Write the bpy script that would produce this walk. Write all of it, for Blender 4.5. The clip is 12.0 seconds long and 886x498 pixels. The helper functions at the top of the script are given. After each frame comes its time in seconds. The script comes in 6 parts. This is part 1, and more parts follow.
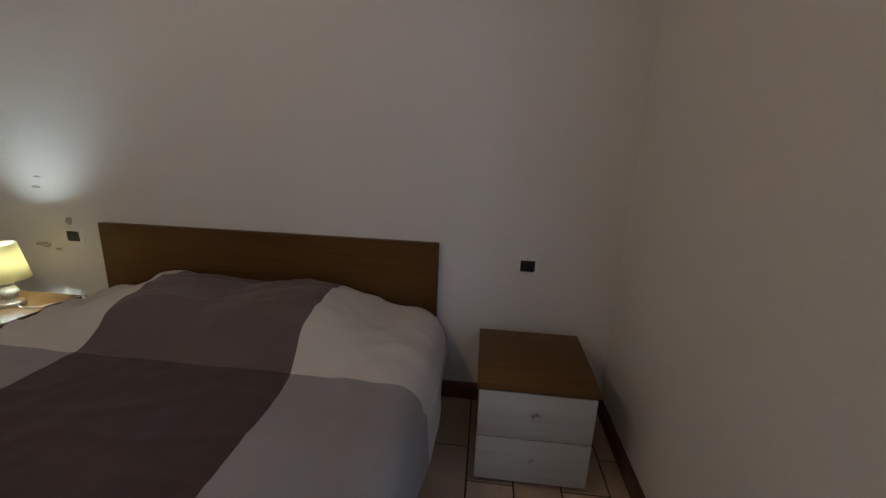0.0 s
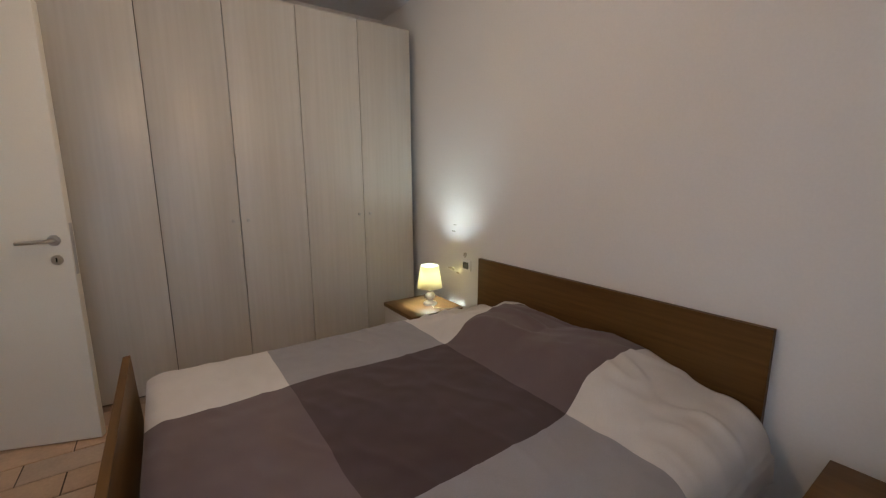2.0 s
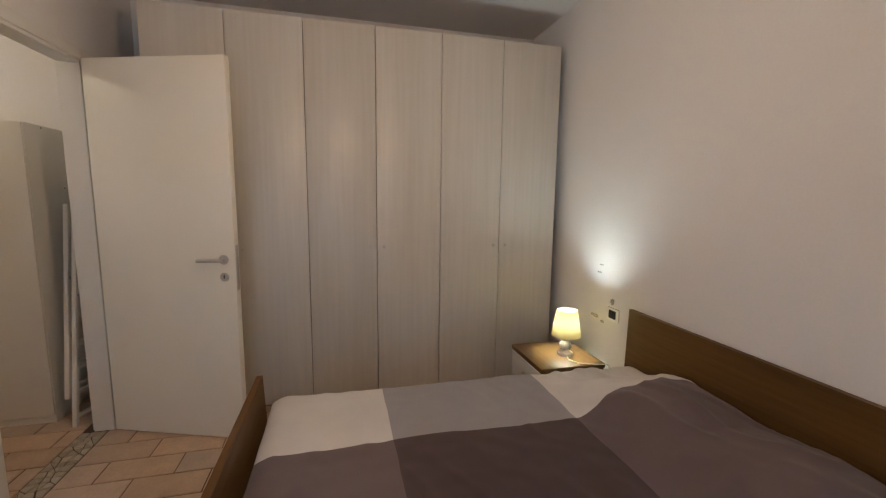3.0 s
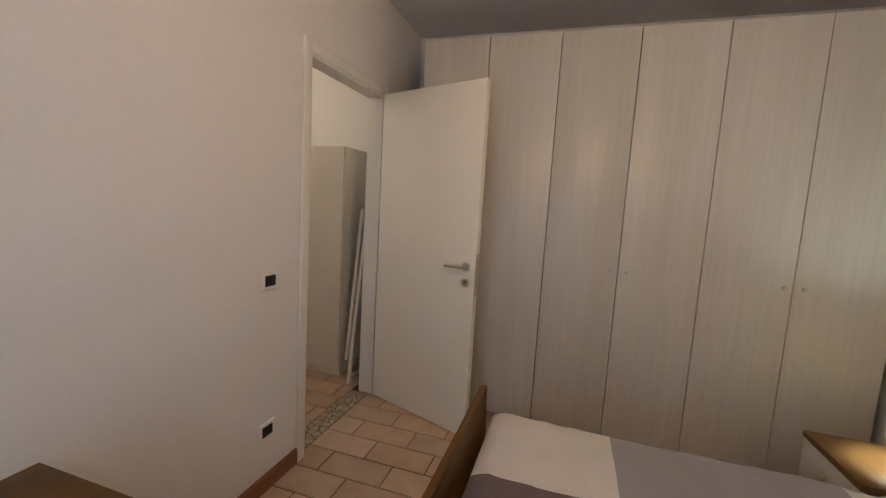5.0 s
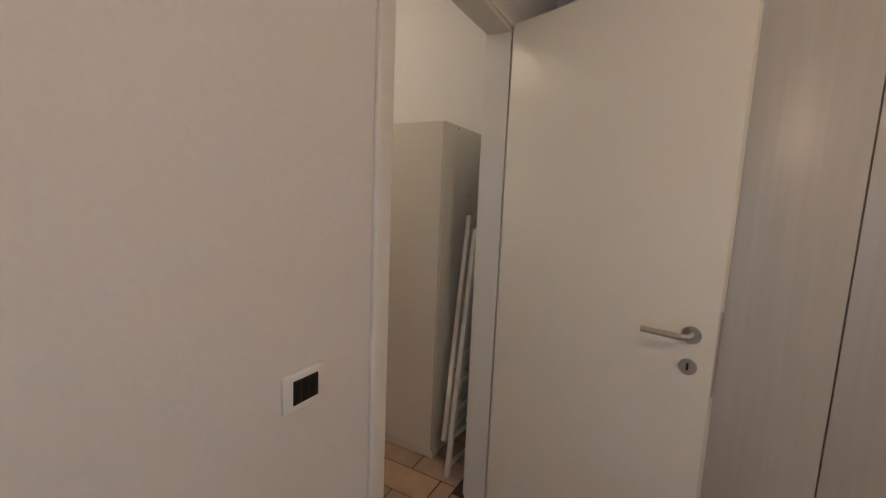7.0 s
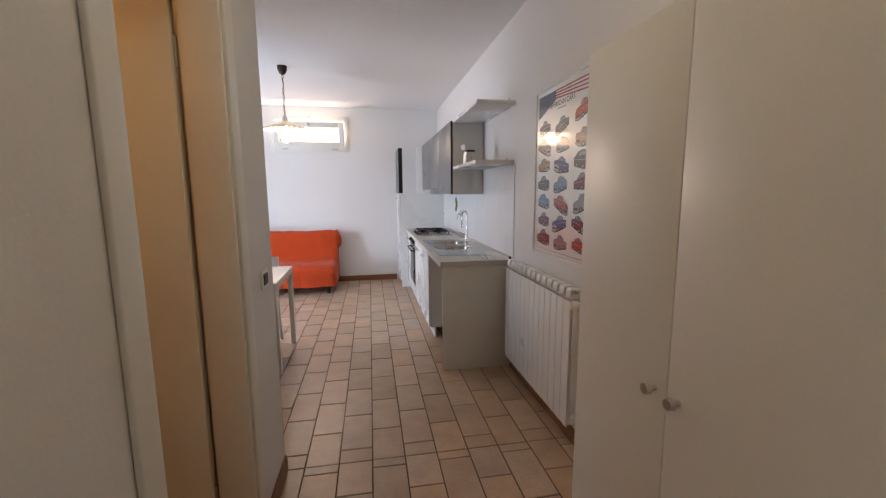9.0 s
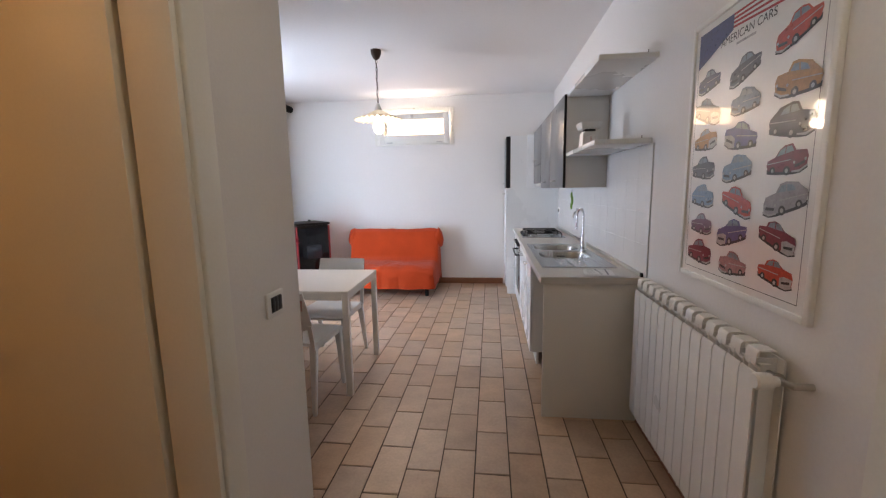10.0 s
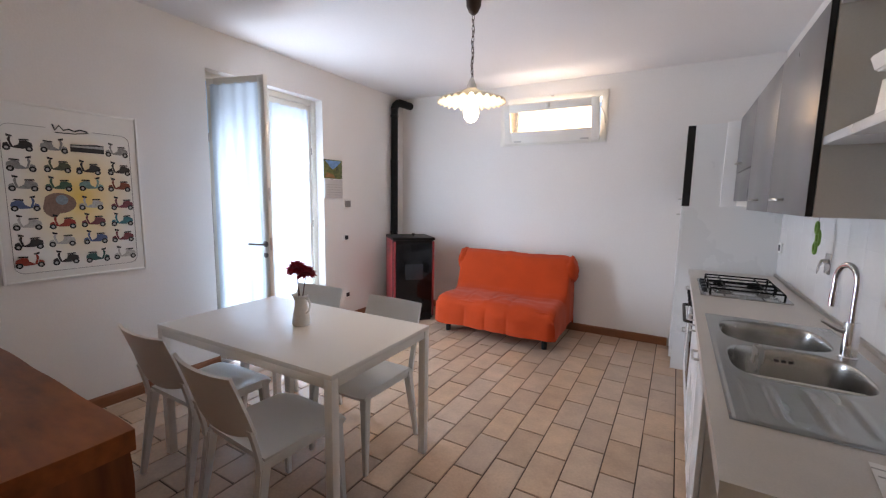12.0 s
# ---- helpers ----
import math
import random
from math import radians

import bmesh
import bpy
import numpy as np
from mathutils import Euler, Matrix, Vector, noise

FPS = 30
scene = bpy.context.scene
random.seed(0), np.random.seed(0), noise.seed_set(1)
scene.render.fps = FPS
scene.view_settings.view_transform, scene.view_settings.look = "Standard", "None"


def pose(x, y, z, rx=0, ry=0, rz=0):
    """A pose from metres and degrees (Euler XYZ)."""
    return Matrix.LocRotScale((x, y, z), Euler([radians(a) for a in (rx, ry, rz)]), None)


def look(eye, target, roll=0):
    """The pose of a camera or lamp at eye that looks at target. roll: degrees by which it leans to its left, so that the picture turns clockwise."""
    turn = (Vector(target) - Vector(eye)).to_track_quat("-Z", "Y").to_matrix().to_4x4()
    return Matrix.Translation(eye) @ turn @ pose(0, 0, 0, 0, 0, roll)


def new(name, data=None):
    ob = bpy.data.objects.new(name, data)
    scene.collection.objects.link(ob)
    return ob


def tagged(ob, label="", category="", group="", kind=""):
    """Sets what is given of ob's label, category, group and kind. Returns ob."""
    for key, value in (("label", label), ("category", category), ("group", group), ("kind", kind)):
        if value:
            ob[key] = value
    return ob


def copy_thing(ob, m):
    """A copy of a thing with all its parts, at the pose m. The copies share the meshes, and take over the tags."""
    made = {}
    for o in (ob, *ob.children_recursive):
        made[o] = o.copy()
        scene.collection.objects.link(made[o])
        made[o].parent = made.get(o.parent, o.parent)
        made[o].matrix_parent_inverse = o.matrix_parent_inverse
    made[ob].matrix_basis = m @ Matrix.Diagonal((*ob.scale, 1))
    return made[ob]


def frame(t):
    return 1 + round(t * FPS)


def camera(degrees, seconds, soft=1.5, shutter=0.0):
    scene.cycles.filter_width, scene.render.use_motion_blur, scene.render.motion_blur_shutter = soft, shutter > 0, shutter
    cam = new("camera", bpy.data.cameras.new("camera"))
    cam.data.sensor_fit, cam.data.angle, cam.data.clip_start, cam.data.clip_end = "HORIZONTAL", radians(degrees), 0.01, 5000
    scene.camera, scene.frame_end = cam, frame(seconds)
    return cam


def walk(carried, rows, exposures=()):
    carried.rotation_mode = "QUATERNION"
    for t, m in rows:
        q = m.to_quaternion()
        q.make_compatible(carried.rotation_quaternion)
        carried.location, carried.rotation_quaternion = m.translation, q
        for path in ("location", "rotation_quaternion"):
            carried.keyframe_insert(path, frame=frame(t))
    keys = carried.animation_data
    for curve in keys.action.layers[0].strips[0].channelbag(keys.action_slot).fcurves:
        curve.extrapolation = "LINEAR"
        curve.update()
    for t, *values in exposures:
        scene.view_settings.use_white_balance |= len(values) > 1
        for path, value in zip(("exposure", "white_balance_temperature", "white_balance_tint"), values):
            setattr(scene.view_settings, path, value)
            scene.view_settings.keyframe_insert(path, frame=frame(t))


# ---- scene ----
# camera and walk
cam = camera(95.0, 12.0, soft=1.25)
PATH = [
    (0.0, 2.593, 0.932, 1.224, 74.95, -2.00, 6.34),
    (0.5, 2.659, 1.034, 1.216, 74.69, -1.53, 25.70),
    (1.0, 2.743, 1.026, 1.239, 75.69, -0.19, 39.24),
    (1.5, 2.827, 0.958, 1.260, 77.66, 0.40, 46.54),
    (2.0, 2.863, 0.903, 1.323, 80.19, 0.40, 55.39),
    (2.5, 2.796, 0.932, 1.366, 81.11, -0.02, 63.47),
    (3.0, 2.651, 1.082, 1.401, 82.67, -0.66, 75.85),
    (3.5, 2.605, 1.292, 1.410, 83.51, -2.05, 89.10),
    (5.5, 2.441, 0.850, 1.402, 83.48, -2.99, 109.28),
    (6.0, 2.184, 0.646, 1.373, 83.29, -2.70, 110.09),
    (6.5, 1.929, 0.490, 1.413, 83.14, -2.61, 112.02),
    (8.5, 0.583, -0.048, 1.411, 82.22, -0.41, 157.74),
    (9.0, 0.427, -0.291, 1.421, 82.03, 0.40, 169.84),
    (9.5, 0.283, -0.552, 1.444, 81.64, 1.03, 180.43),
    (10.0, 0.201, -0.948, 1.404, 81.68, 1.03, 186.60),
    (10.5, 0.176, -1.372, 1.437, 81.74, 0.86, 191.35),
    (11.0, 0.131, -1.786, 1.429, 82.13, 0.13, 197.97),
    (11.5, 0.067, -2.082, 1.430, 82.69, -0.41, 204.34),
    (12.0, 0.023, -2.388, 1.444, 82.82, -0.97, 209.98),
]
EXPOSURES = [
    (0.0, -0.80, 6050, 14), (0.5, -0.48, 6050, 14), (1.0, -0.30, 6100, 15), (1.5, -0.16, 6150, 15), (2.0, -0.03, 6250, 16), (2.5, 0.07, 6400, 17), (3.5, 0.12, 6600, 18),
    (5.5, 0.04, 6550, 18), (6.5, -0.03, 6500, 18), (8.3, 0.02, 6450, 17), (9.0, -0.08, 6350, 17), (9.5, -0.10, 6300, 17), (10.0, -0.10, 6250, 17), (10.5, -0.05, 6200, 17), (11.2, -0.20, 6400, 18),
    (12.0, -0.39, 6500, 19)]
walk(cam, [(t, pose(*p)) for t, *p in PATH], EXPOSURES)

# world and large lights
world = bpy.data.worlds.new("world")
scene.world = world
world.use_nodes = True
_sky = world.node_tree.nodes.new("ShaderNodeTexSky")
_sky.sky_type = "NISHITA"
_sky.sun_disc = False
_sky.sun_elevation, _sky.sun_rotation = radians(58), radians(182)
_bg = world.node_tree.nodes["Background"]
_bg.inputs["Strength"].default_value = 0.13
world.node_tree.links.new(_sky.outputs["Color"], _bg.inputs["Color"])


def lamp(name, kind, m, energy, colour, size=0.1, size_y=None, angle=0.0):
    data = bpy.data.lights.new(name, kind)
    data.energy, data.color = energy, colour
    if kind == "AREA":
        data.shape = "RECTANGLE"
        data.size, data.size_y = size, size_y or size
    elif kind == "SUN":
        data.angle = radians(angle)
    else:
        data.shadow_soft_size = size
    ob = new(name, data)
    ob.matrix_world = m
    return ob


lamp("sun", "SUN", look((0, 0, 0), (-0.05, 0.55, -0.9)), 2.4, (1.0, 0.95, 0.87), angle=0.6)
# sky light in the openings
lamp("sky_light_french_door", "AREA", look((3.66, -4.92, 1.02), (0.6, -6.6, 0.85)), 172, (0.70, 0.85, 1.0), 1.05, 1.9)
lamp("sky_light_window", "AREA", look((1.30, -7.11, 2.33), (1.30, -5.0, 2.48)), 18, (1.0, 0.85, 0.70), 0.85, 0.3)
lamp("sky_light_bedroom", "AREA", look((3.36, 0.65, 1.20), (0.0, 0.65, 1.0)), 31, (0.60, 0.80, 1.0), 1.0, 2.0)
# electric lamps, the last one an added fill
lamp("bulb_table_lamp", "POINT", pose(0.46, 2.44, 0.637), 18, (0.84, 1.0, 0.93), 0.032)
lamp("bulb_bedroom_pendant", "POINT", pose(1.55, 1.15, 2.15), 20, (1.0, 0.72, 0.45), 0.05)
lamp("bulb_bathroom", "POINT", pose(1.95, -1.00, 2.30), 6.0, (1.0, 0.46, 0.12), 0.08)
lamp("bulb_kitchen_pendant", "POINT", pose(1.276, -4.918, 1.917), 13, (1.0, 0.77, 0.50), 0.045)
# unseen fill, added to brighten the corridor walls and cupboard
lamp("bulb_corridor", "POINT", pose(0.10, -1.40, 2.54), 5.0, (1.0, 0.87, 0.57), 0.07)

# materials
def material(name, colour, rough=0.5, metal=0.0, vary=0.08, scale=3.0, fine=60.0, bump=0.02, stretch=(1, 1, 1), dark=None,
             per_object=0.0, coat=0.0, mix=0.5, spec=0.5):
    """A surface with blotches at one scale and grain at another; dark: the second colour of the grain."""
    m = bpy.data.materials.new(name)
    m.use_nodes = True
    n, l = m.node_tree.nodes, m.node_tree.links
    b = n["Principled BSDF"]
    co = n.new("ShaderNodeTexCoord")
    mp = n.new("ShaderNodeMapping")
    mp.inputs["Scale"].default_value = stretch
    l.new(co.outputs["Object"], mp.inputs["Vector"])
    big, small = n.new("ShaderNodeTexNoise"), n.new("ShaderNodeTexNoise")
    big.inputs["Scale"].default_value, small.inputs["Scale"].default_value = scale, fine
    big.inputs["Detail"].default_value, small.inputs["Detail"].default_value = 4, 3
    if per_object:
        info = n.new("ShaderNodeObjectInfo")
        add = n.new("ShaderNodeVectorMath")
        add.operation = "ADD"
        mul = n.new("ShaderNodeMath")
        mul.operation = "MULTIPLY"
        mul.inputs[1].default_value = 37.0
        l.new(info.outputs["Random"], mul.inputs[0])
        l.new(mp.outputs["Vector"], add.inputs[0])
        l.new(mul.outputs[0], add.inputs[1])
        src = add.outputs[0]
    else:
        src = mp.outputs["Vector"]
    l.new(src, big.inputs["Vector"])
    l.new(src, small.inputs["Vector"])
    second = dark or tuple(c * (1 - 2.2 * vary) for c in colour)
    ramp = n.new("ShaderNodeValToRGB")
    ramp.color_ramp.elements[0].position, ramp.color_ramp.elements[1].position = 0.34, 0.66
    ramp.color_ramp.elements[0].color, ramp.color_ramp.elements[1].color = (*second, 1), (*colour, 1)
    mixf = n.new("ShaderNodeMix")
    mixf.data_type = "FLOAT"
    mixf.inputs["Factor"].default_value = mix
    l.new(big.outputs["Fac"], mixf.inputs["A"])
    l.new(small.outputs["Fac"], mixf.inputs["B"])
    l.new(mixf.outputs["Result"], ramp.inputs["Fac"])
    out = ramp.outputs["Color"]
    if per_object:
        hsv = n.new("ShaderNodeHueSaturation")
        rng = n.new("ShaderNodeMapRange")
        rng.inputs["To Min"].default_value, rng.inputs["To Max"].default_value = 1 - per_object, 1 + per_object
        l.new(info.outputs["Random"], rng.inputs["Value"])
        l.new(rng.outputs["Result"], hsv.inputs["Value"])
        rng2 = n.new("ShaderNodeMapRange")
        wn = n.new("ShaderNodeTexWhiteNoise")
        wn.noise_dimensions = "1D"
        l.new(info.outputs["Random"], wn.inputs["W"])
        rng2.inputs["To Min"].default_value, rng2.inputs["To Max"].default_value = 1 - per_object * 0.9, 1 + per_object * 0.9
        l.new(wn.outputs["Value"], rng2.inputs["Value"])
        l.new(rng2.outputs["Result"], hsv.inputs["Saturation"])
        l.new(out, hsv.inputs["Color"])
        out = hsv.outputs["Color"]
    l.new(out, b.inputs["Base Color"])
    b.inputs["Metallic"].default_value = metal
    b.inputs["Specular IOR Level"].default_value = spec
    rr = n.new("ShaderNodeMapRange")
    rr.inputs["To Min"].default_value, rr.inputs["To Max"].default_value = max(rough - 0.07, 0.02), min(rough + 0.07, 1)
    l.new(big.outputs["Fac"], rr.inputs["Value"])
    l.new(rr.outputs["Result"], b.inputs["Roughness"])
    if coat:
        b.inputs["Coat Weight"].default_value = coat
        b.inputs["Coat Roughness"].default_value = 0.15
    if bump:
        bp = n.new("ShaderNodeBump")
        bp.inputs["Strength"].default_value, bp.inputs["Distance"].default_value = min(bump * 5, 1), bump * 0.1
        l.new(mixf.outputs["Result"], bp.inputs["Height"])
        l.new(bp.outputs["Normal"], b.inputs["Normal"])
    return m


def glow(name, colour, strength, base=(0.8, 0.8, 0.8)):
    m = bpy.data.materials.new(name)
    m.use_nodes = True
    b = m.node_tree.nodes["Principled BSDF"]
    b.inputs["Base Color"].default_value = (*base, 1)
    b.inputs["Emission Color"].default_value = (*colour, 1)
    b.inputs["Emission Strength"].default_value = strength
    b.inputs["Roughness"].default_value = 0.4
    return m


def cloth(name, colour, through_light, weave=500.0, vary=0.06, rough=0.9, spec=0.3):
    """Fabric that lets light through; through_light is the share of it."""
    m = material(name, colour, rough, vary=vary, scale=6, fine=weave, bump=0.02, spec=spec)
    n, l = m.node_tree.nodes, m.node_tree.links
    if through_light:
        b, o = n["Principled BSDF"], n["Material Output"]
        tr, mx = n.new("ShaderNodeBsdfTranslucent"), n.new("ShaderNodeMixShader")
        tr.inputs["Color"].default_value = (*colour, 1)
        mx.inputs[0].default_value = through_light
        l.new(b.outputs[0], mx.inputs[1])
        l.new(tr.outputs[0], mx.inputs[2])
        l.new(mx.outputs[0], o.inputs["Surface"])
    return m


def glass_material(name, colour=(0.95, 0.98, 0.97), rough=0.0):
    m = bpy.data.materials.new(name)
    m.use_nodes = True
    b = m.node_tree.nodes["Principled BSDF"]
    b.inputs["Base Color"].default_value = (*colour, 1)
    b.inputs["Roughness"].default_value = rough
    b.inputs["Transmission Weight"].default_value = 1.0
    b.inputs["IOR"].default_value = 1.45
    return m


PAINT = material("wall_paint", (0.80, 0.775, 0.75), 0.85, vary=0.02, scale=1.3, fine=90, bump=0.05)
CEIL = material("ceiling_paint", (0.80, 0.78, 0.77), 0.9, vary=0.02, scale=1.0, fine=80, bump=0.04)
TILE = material("terracotta_tile", (0.56, 0.395, 0.275), 0.38, vary=0.12, scale=7, fine=70, bump=0.035, per_object=0.13, mix=0.35)
GROUT = material("grout", (0.075, 0.047, 0.03), 0.9, vary=0.15, scale=9, fine=120, bump=0.05)
STONE = material("threshold_stone", (0.48, 0.41, 0.31), 0.6, vary=0.15, scale=14, fine=90, bump=0.04, per_object=0.2)
SKIRT = material("skirting_wood", (0.27, 0.105, 0.045), 0.42, vary=0.16, scale=4, fine=40, stretch=(0.4, 0.4, 6), bump=0.02)
SKIRT_DARK = material("dark_skirting_wood", (0.14, 0.055, 0.035), 0.45, vary=0.16, scale=4, fine=40, stretch=(0.4, 0.4, 6), bump=0.02)
WHITE_DOOR = material("white_lacquer", (0.82, 0.78, 0.675), 0.38, vary=0.02, scale=2, fine=140, bump=0.006)
TRIM = material("white_trim", (0.80, 0.78, 0.72), 0.45, vary=0.02, scale=3, fine=120, bump=0.008)
ASH = material("pale_ash_laminate", (0.64, 0.60, 0.535), 0.36, vary=0.07, dark=(0.57, 0.53, 0.465), scale=5, fine=46, stretch=(1, 1, 0.035),
               bump=0.01, per_object=0.04)
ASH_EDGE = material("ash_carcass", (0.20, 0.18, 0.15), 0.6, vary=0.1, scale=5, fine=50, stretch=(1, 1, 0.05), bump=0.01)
OAK = material("brown_oak", (0.150, 0.076, 0.024), 0.40, vary=0.15, dark=(0.090, 0.044, 0.014), scale=7, fine=55, stretch=(0.05, 1, 1), bump=0.012, spec=0.16)
OAK_V = material("brown_oak_upright", (0.15, 0.08, 0.035), 0.4, vary=0.15, dark=(0.095, 0.048, 0.021), scale=7, fine=55, stretch=(1, 1, 0.05), bump=0.012)
WALNUT = material("reddish_hardwood", (0.40, 0.118, 0.030), 0.30, dark=(0.072, 0.02, 0.007), scale=2.4, fine=22, stretch=(0.5, 1.5, 1.5), bump=0.02,
                  mix=0.25, coat=0.1, spec=0.3)
WALNUT_V = material("reddish_hardwood_end", (0.31, 0.095, 0.03), 0.36, dark=(0.055, 0.018, 0.009), scale=2.6, fine=26, stretch=(1.4, 1.4, 0.14), bump=0.02,
                    mix=0.3, coat=0.08, spec=0.25)
DRAWER = material("pale_drawer_front", (0.56, 0.54, 0.50), 0.45, vary=0.08, scale=5, fine=50, stretch=(0.06, 1, 1), bump=0.01)
MELAMINE = material("white_melamine", (0.78, 0.765, 0.71), 0.35, vary=0.02, scale=2, fine=150, bump=0.005)
KITCHEN_WHITE = material("kitchen_white", (0.78, 0.785, 0.78), 0.28, vary=0.02, scale=2, fine=150, bump=0.004)
KITCHEN_GREY = material("kitchen_grey", (0.135, 0.135, 0.14), 0.30, vary=0.03, scale=3, fine=120, bump=0)
KITCHEN_SIDE = material("grey_beige_panel", (0.72, 0.70, 0.655), 0.4, vary=0.03, scale=3, fine=140, bump=0.005)
WORKTOP = material("pale_worktop", (0.60, 0.565, 0.525), 0.36, vary=0.05, scale=8, fine=220, bump=0.008)
TABLE_WHITE = material("white_table", (0.83, 0.80, 0.755), 0.32, vary=0.02, scale=2, fine=180, bump=0.005)
PLASTIC = material("white_plastic", (0.74, 0.735, 0.715), 0.36, vary=0.03, scale=5, fine=200, bump=0.006)
PLATE = material("switch_plate", (0.82, 0.81, 0.78), 0.4, vary=0.02, scale=6, fine=200, bump=0)
BLACK = material("black_plastic", (0.014, 0.014, 0.015), 0.35, vary=0.1, scale=8, fine=120, bump=0.004, spec=0.3)
STOVE_BLACK = material("black_enamel", (0.008, 0.0075, 0.0075), 0.45, vary=0.1, scale=5, fine=90, bump=0.006, spec=0.18)
STOVE_RED = material("burgundy_enamel", (0.30, 0.028, 0.03), 0.3, vary=0.08, scale=5, fine=90, bump=0.005)
CHROME = material("chrome", (0.80, 0.80, 0.82), 0.12, metal=1.0, vary=0.03, scale=9, fine=80, bump=0)
NICKEL = material("satin_nickel", (0.58, 0.56, 0.53), 0.33, metal=1.0, vary=0.04, scale=9, fine=120, bump=0.003)
STEEL = material("brushed_steel", (0.46, 0.455, 0.44), 0.25, metal=1.0, vary=0.03, scale=4, fine=60, stretch=(4, 0.7, 1), bump=0)
IRON = material("dark_iron", (0.075, 0.045, 0.03), 0.5, metal=0.6, vary=0.2, scale=14, fine=90, bump=0.02)
ORANGE = cloth("orange_cotton", (0.53, 0.062, 0.013), 0.0, 420, 0.09, spec=0.12)
ORANGE.node_tree.nodes["Principled BSDF"].inputs["Sheen Weight"].default_value = 0.15
RADIATOR = material("radiator_enamel", (0.80, 0.80, 0.78), 0.3, vary=0.02, scale=3, fine=120, bump=0.004)
CERAMIC = material("white_ceramic", (0.80, 0.78, 0.74), 0.2, vary=0.04, scale=9, fine=60, bump=0.008)
AGED_WHITE = material("distressed_white", (0.74, 0.70, 0.60), 0.6, vary=0.2, scale=22, fine=110, bump=0.02)
PETAL = material("crimson_petal", (0.45, 0.010, 0.03), 0.55, vary=0.2, scale=40, fine=160, bump=0.01)
STEM = material("dark_stem", (0.10, 0.035, 0.025), 0.6, vary=0.2, scale=30, fine=120, bump=0.01)
GREEN = material("green_rubber", (0.15, 0.29, 0.03), 0.45, vary=0.08, scale=20, fine=120, bump=0.005)
PAPER = material("white_paper", (0.80, 0.79, 0.77), 0.8, vary=0.02, scale=5, fine=200, bump=0.004)
GREY_PLATE = material("grey_plate", (0.22, 0.21, 0.20), 0.4, vary=0.06, scale=9, fine=120, bump=0.003)
STUCCO = material("outdoor_stucco", (0.75, 0.70, 0.62), 0.9, vary=0.08, scale=2, fine=60, bump=0.06)
EARTH = material("outdoor_ground", (0.34, 0.29, 0.22), 0.95, vary=0.2, scale=0.8, fine=18, bump=0.05)
SHEER = cloth("sheer_curtain", (0.70, 0.79, 0.88), 0.27, 700, 0.03)
DRAPE = cloth("pale_drape", (0.80, 0.84, 0.86), 0.45, 600, 0.04)
SHADE = cloth("yellow_lampshade", (0.95, 0.87, 0.58), 0.65, 400, 0.05)
GLASS = glass_material("clear_glass")
DARK_GLASS = material("dark_glass", (0.006, 0.006, 0.007), 0.1, vary=0.02, bump=0, spec=0.3)
BULB = glow("lit_bulb", (1.0, 0.84, 0.58), 22)
HOB_BLACK = material("black_grate_enamel", (0.006, 0.006, 0.006), 0.6, vary=0.1, scale=9, fine=120, bump=0.004, spec=0.12)
# tint stands in for the warm sunlit reveal behind the high window
SUNLIT_PANE = glass_material("sunlit_pane_glass", (0.60, 0.47, 0.32), 0.25)
# grey-blue colour holds the room's reflection in the stove's dark glass
FIRE_GLASS = material("fire_window_glass", (0.022, 0.027, 0.034), 0.22, vary=0.1, scale=6, fine=60, bump=0)
PAD = material("calendar_paper", (0.60, 0.59, 0.58), 0.8, vary=0.03, scale=9, fine=160, bump=0.004)
BULB_COOL = glow("lit_small_bulb", (0.95, 1.0, 0.90), 6)

# building blocks
def quad_box(bm, lo, hi):
    """An axis-parallel box added to bm; returns its vertices."""
    (a, b, c), (d, e, f) = lo, hi
    v = [bm.verts.new(p) for p in ((a, b, c), (d, b, c), (d, e, c), (a, e, c), (a, b, f), (d, b, f), (d, e, f), (a, e, f))]
    for q in ((3, 2, 1, 0), (4, 5, 6, 7), (0, 1, 5, 4), (1, 2, 6, 5), (2, 3, 7, 6), (3, 0, 4, 7)):
        bm.faces.new([v[i] for i in q])
    return v


def part(name, bm, mat, parent=None, label="", smooth=False):
    """Links bm as one mesh object under parent."""
    me = bpy.data.meshes.new(name)
    bm.normal_update()
    bm.to_mesh(me)
    bm.free()
    if mat:
        me.materials.append(mat)
    if smooth:
        me.shade_smooth()
        if smooth != "all":
            me.set_sharp_from_angle(angle=radians(38))
    ob = new(name, me)
    if parent:
        ob.parent = parent
    return tagged(ob, label) if label else ob


def box(name, lo, hi, mat, parent=None, bevel=0.0, label="", seg=2):
    bm = bmesh.new()
    lo, hi = [min(p) for p in zip(lo, hi)], [max(p) for p in zip(lo, hi)]
    quad_box(bm, lo, hi)
    if bevel:
        bmesh.ops.bevel(bm, geom=bm.edges[:], offset=bevel, segments=seg, affect="EDGES", profile=0.5)
    return part(name, bm, mat, parent, label, smooth=bool(bevel))


def thing(name, m, label, category, group=""):
    ob = new(name)
    ob.matrix_world = m
    ob.empty_display_size = 0.1
    return tagged(ob, label, category, group)


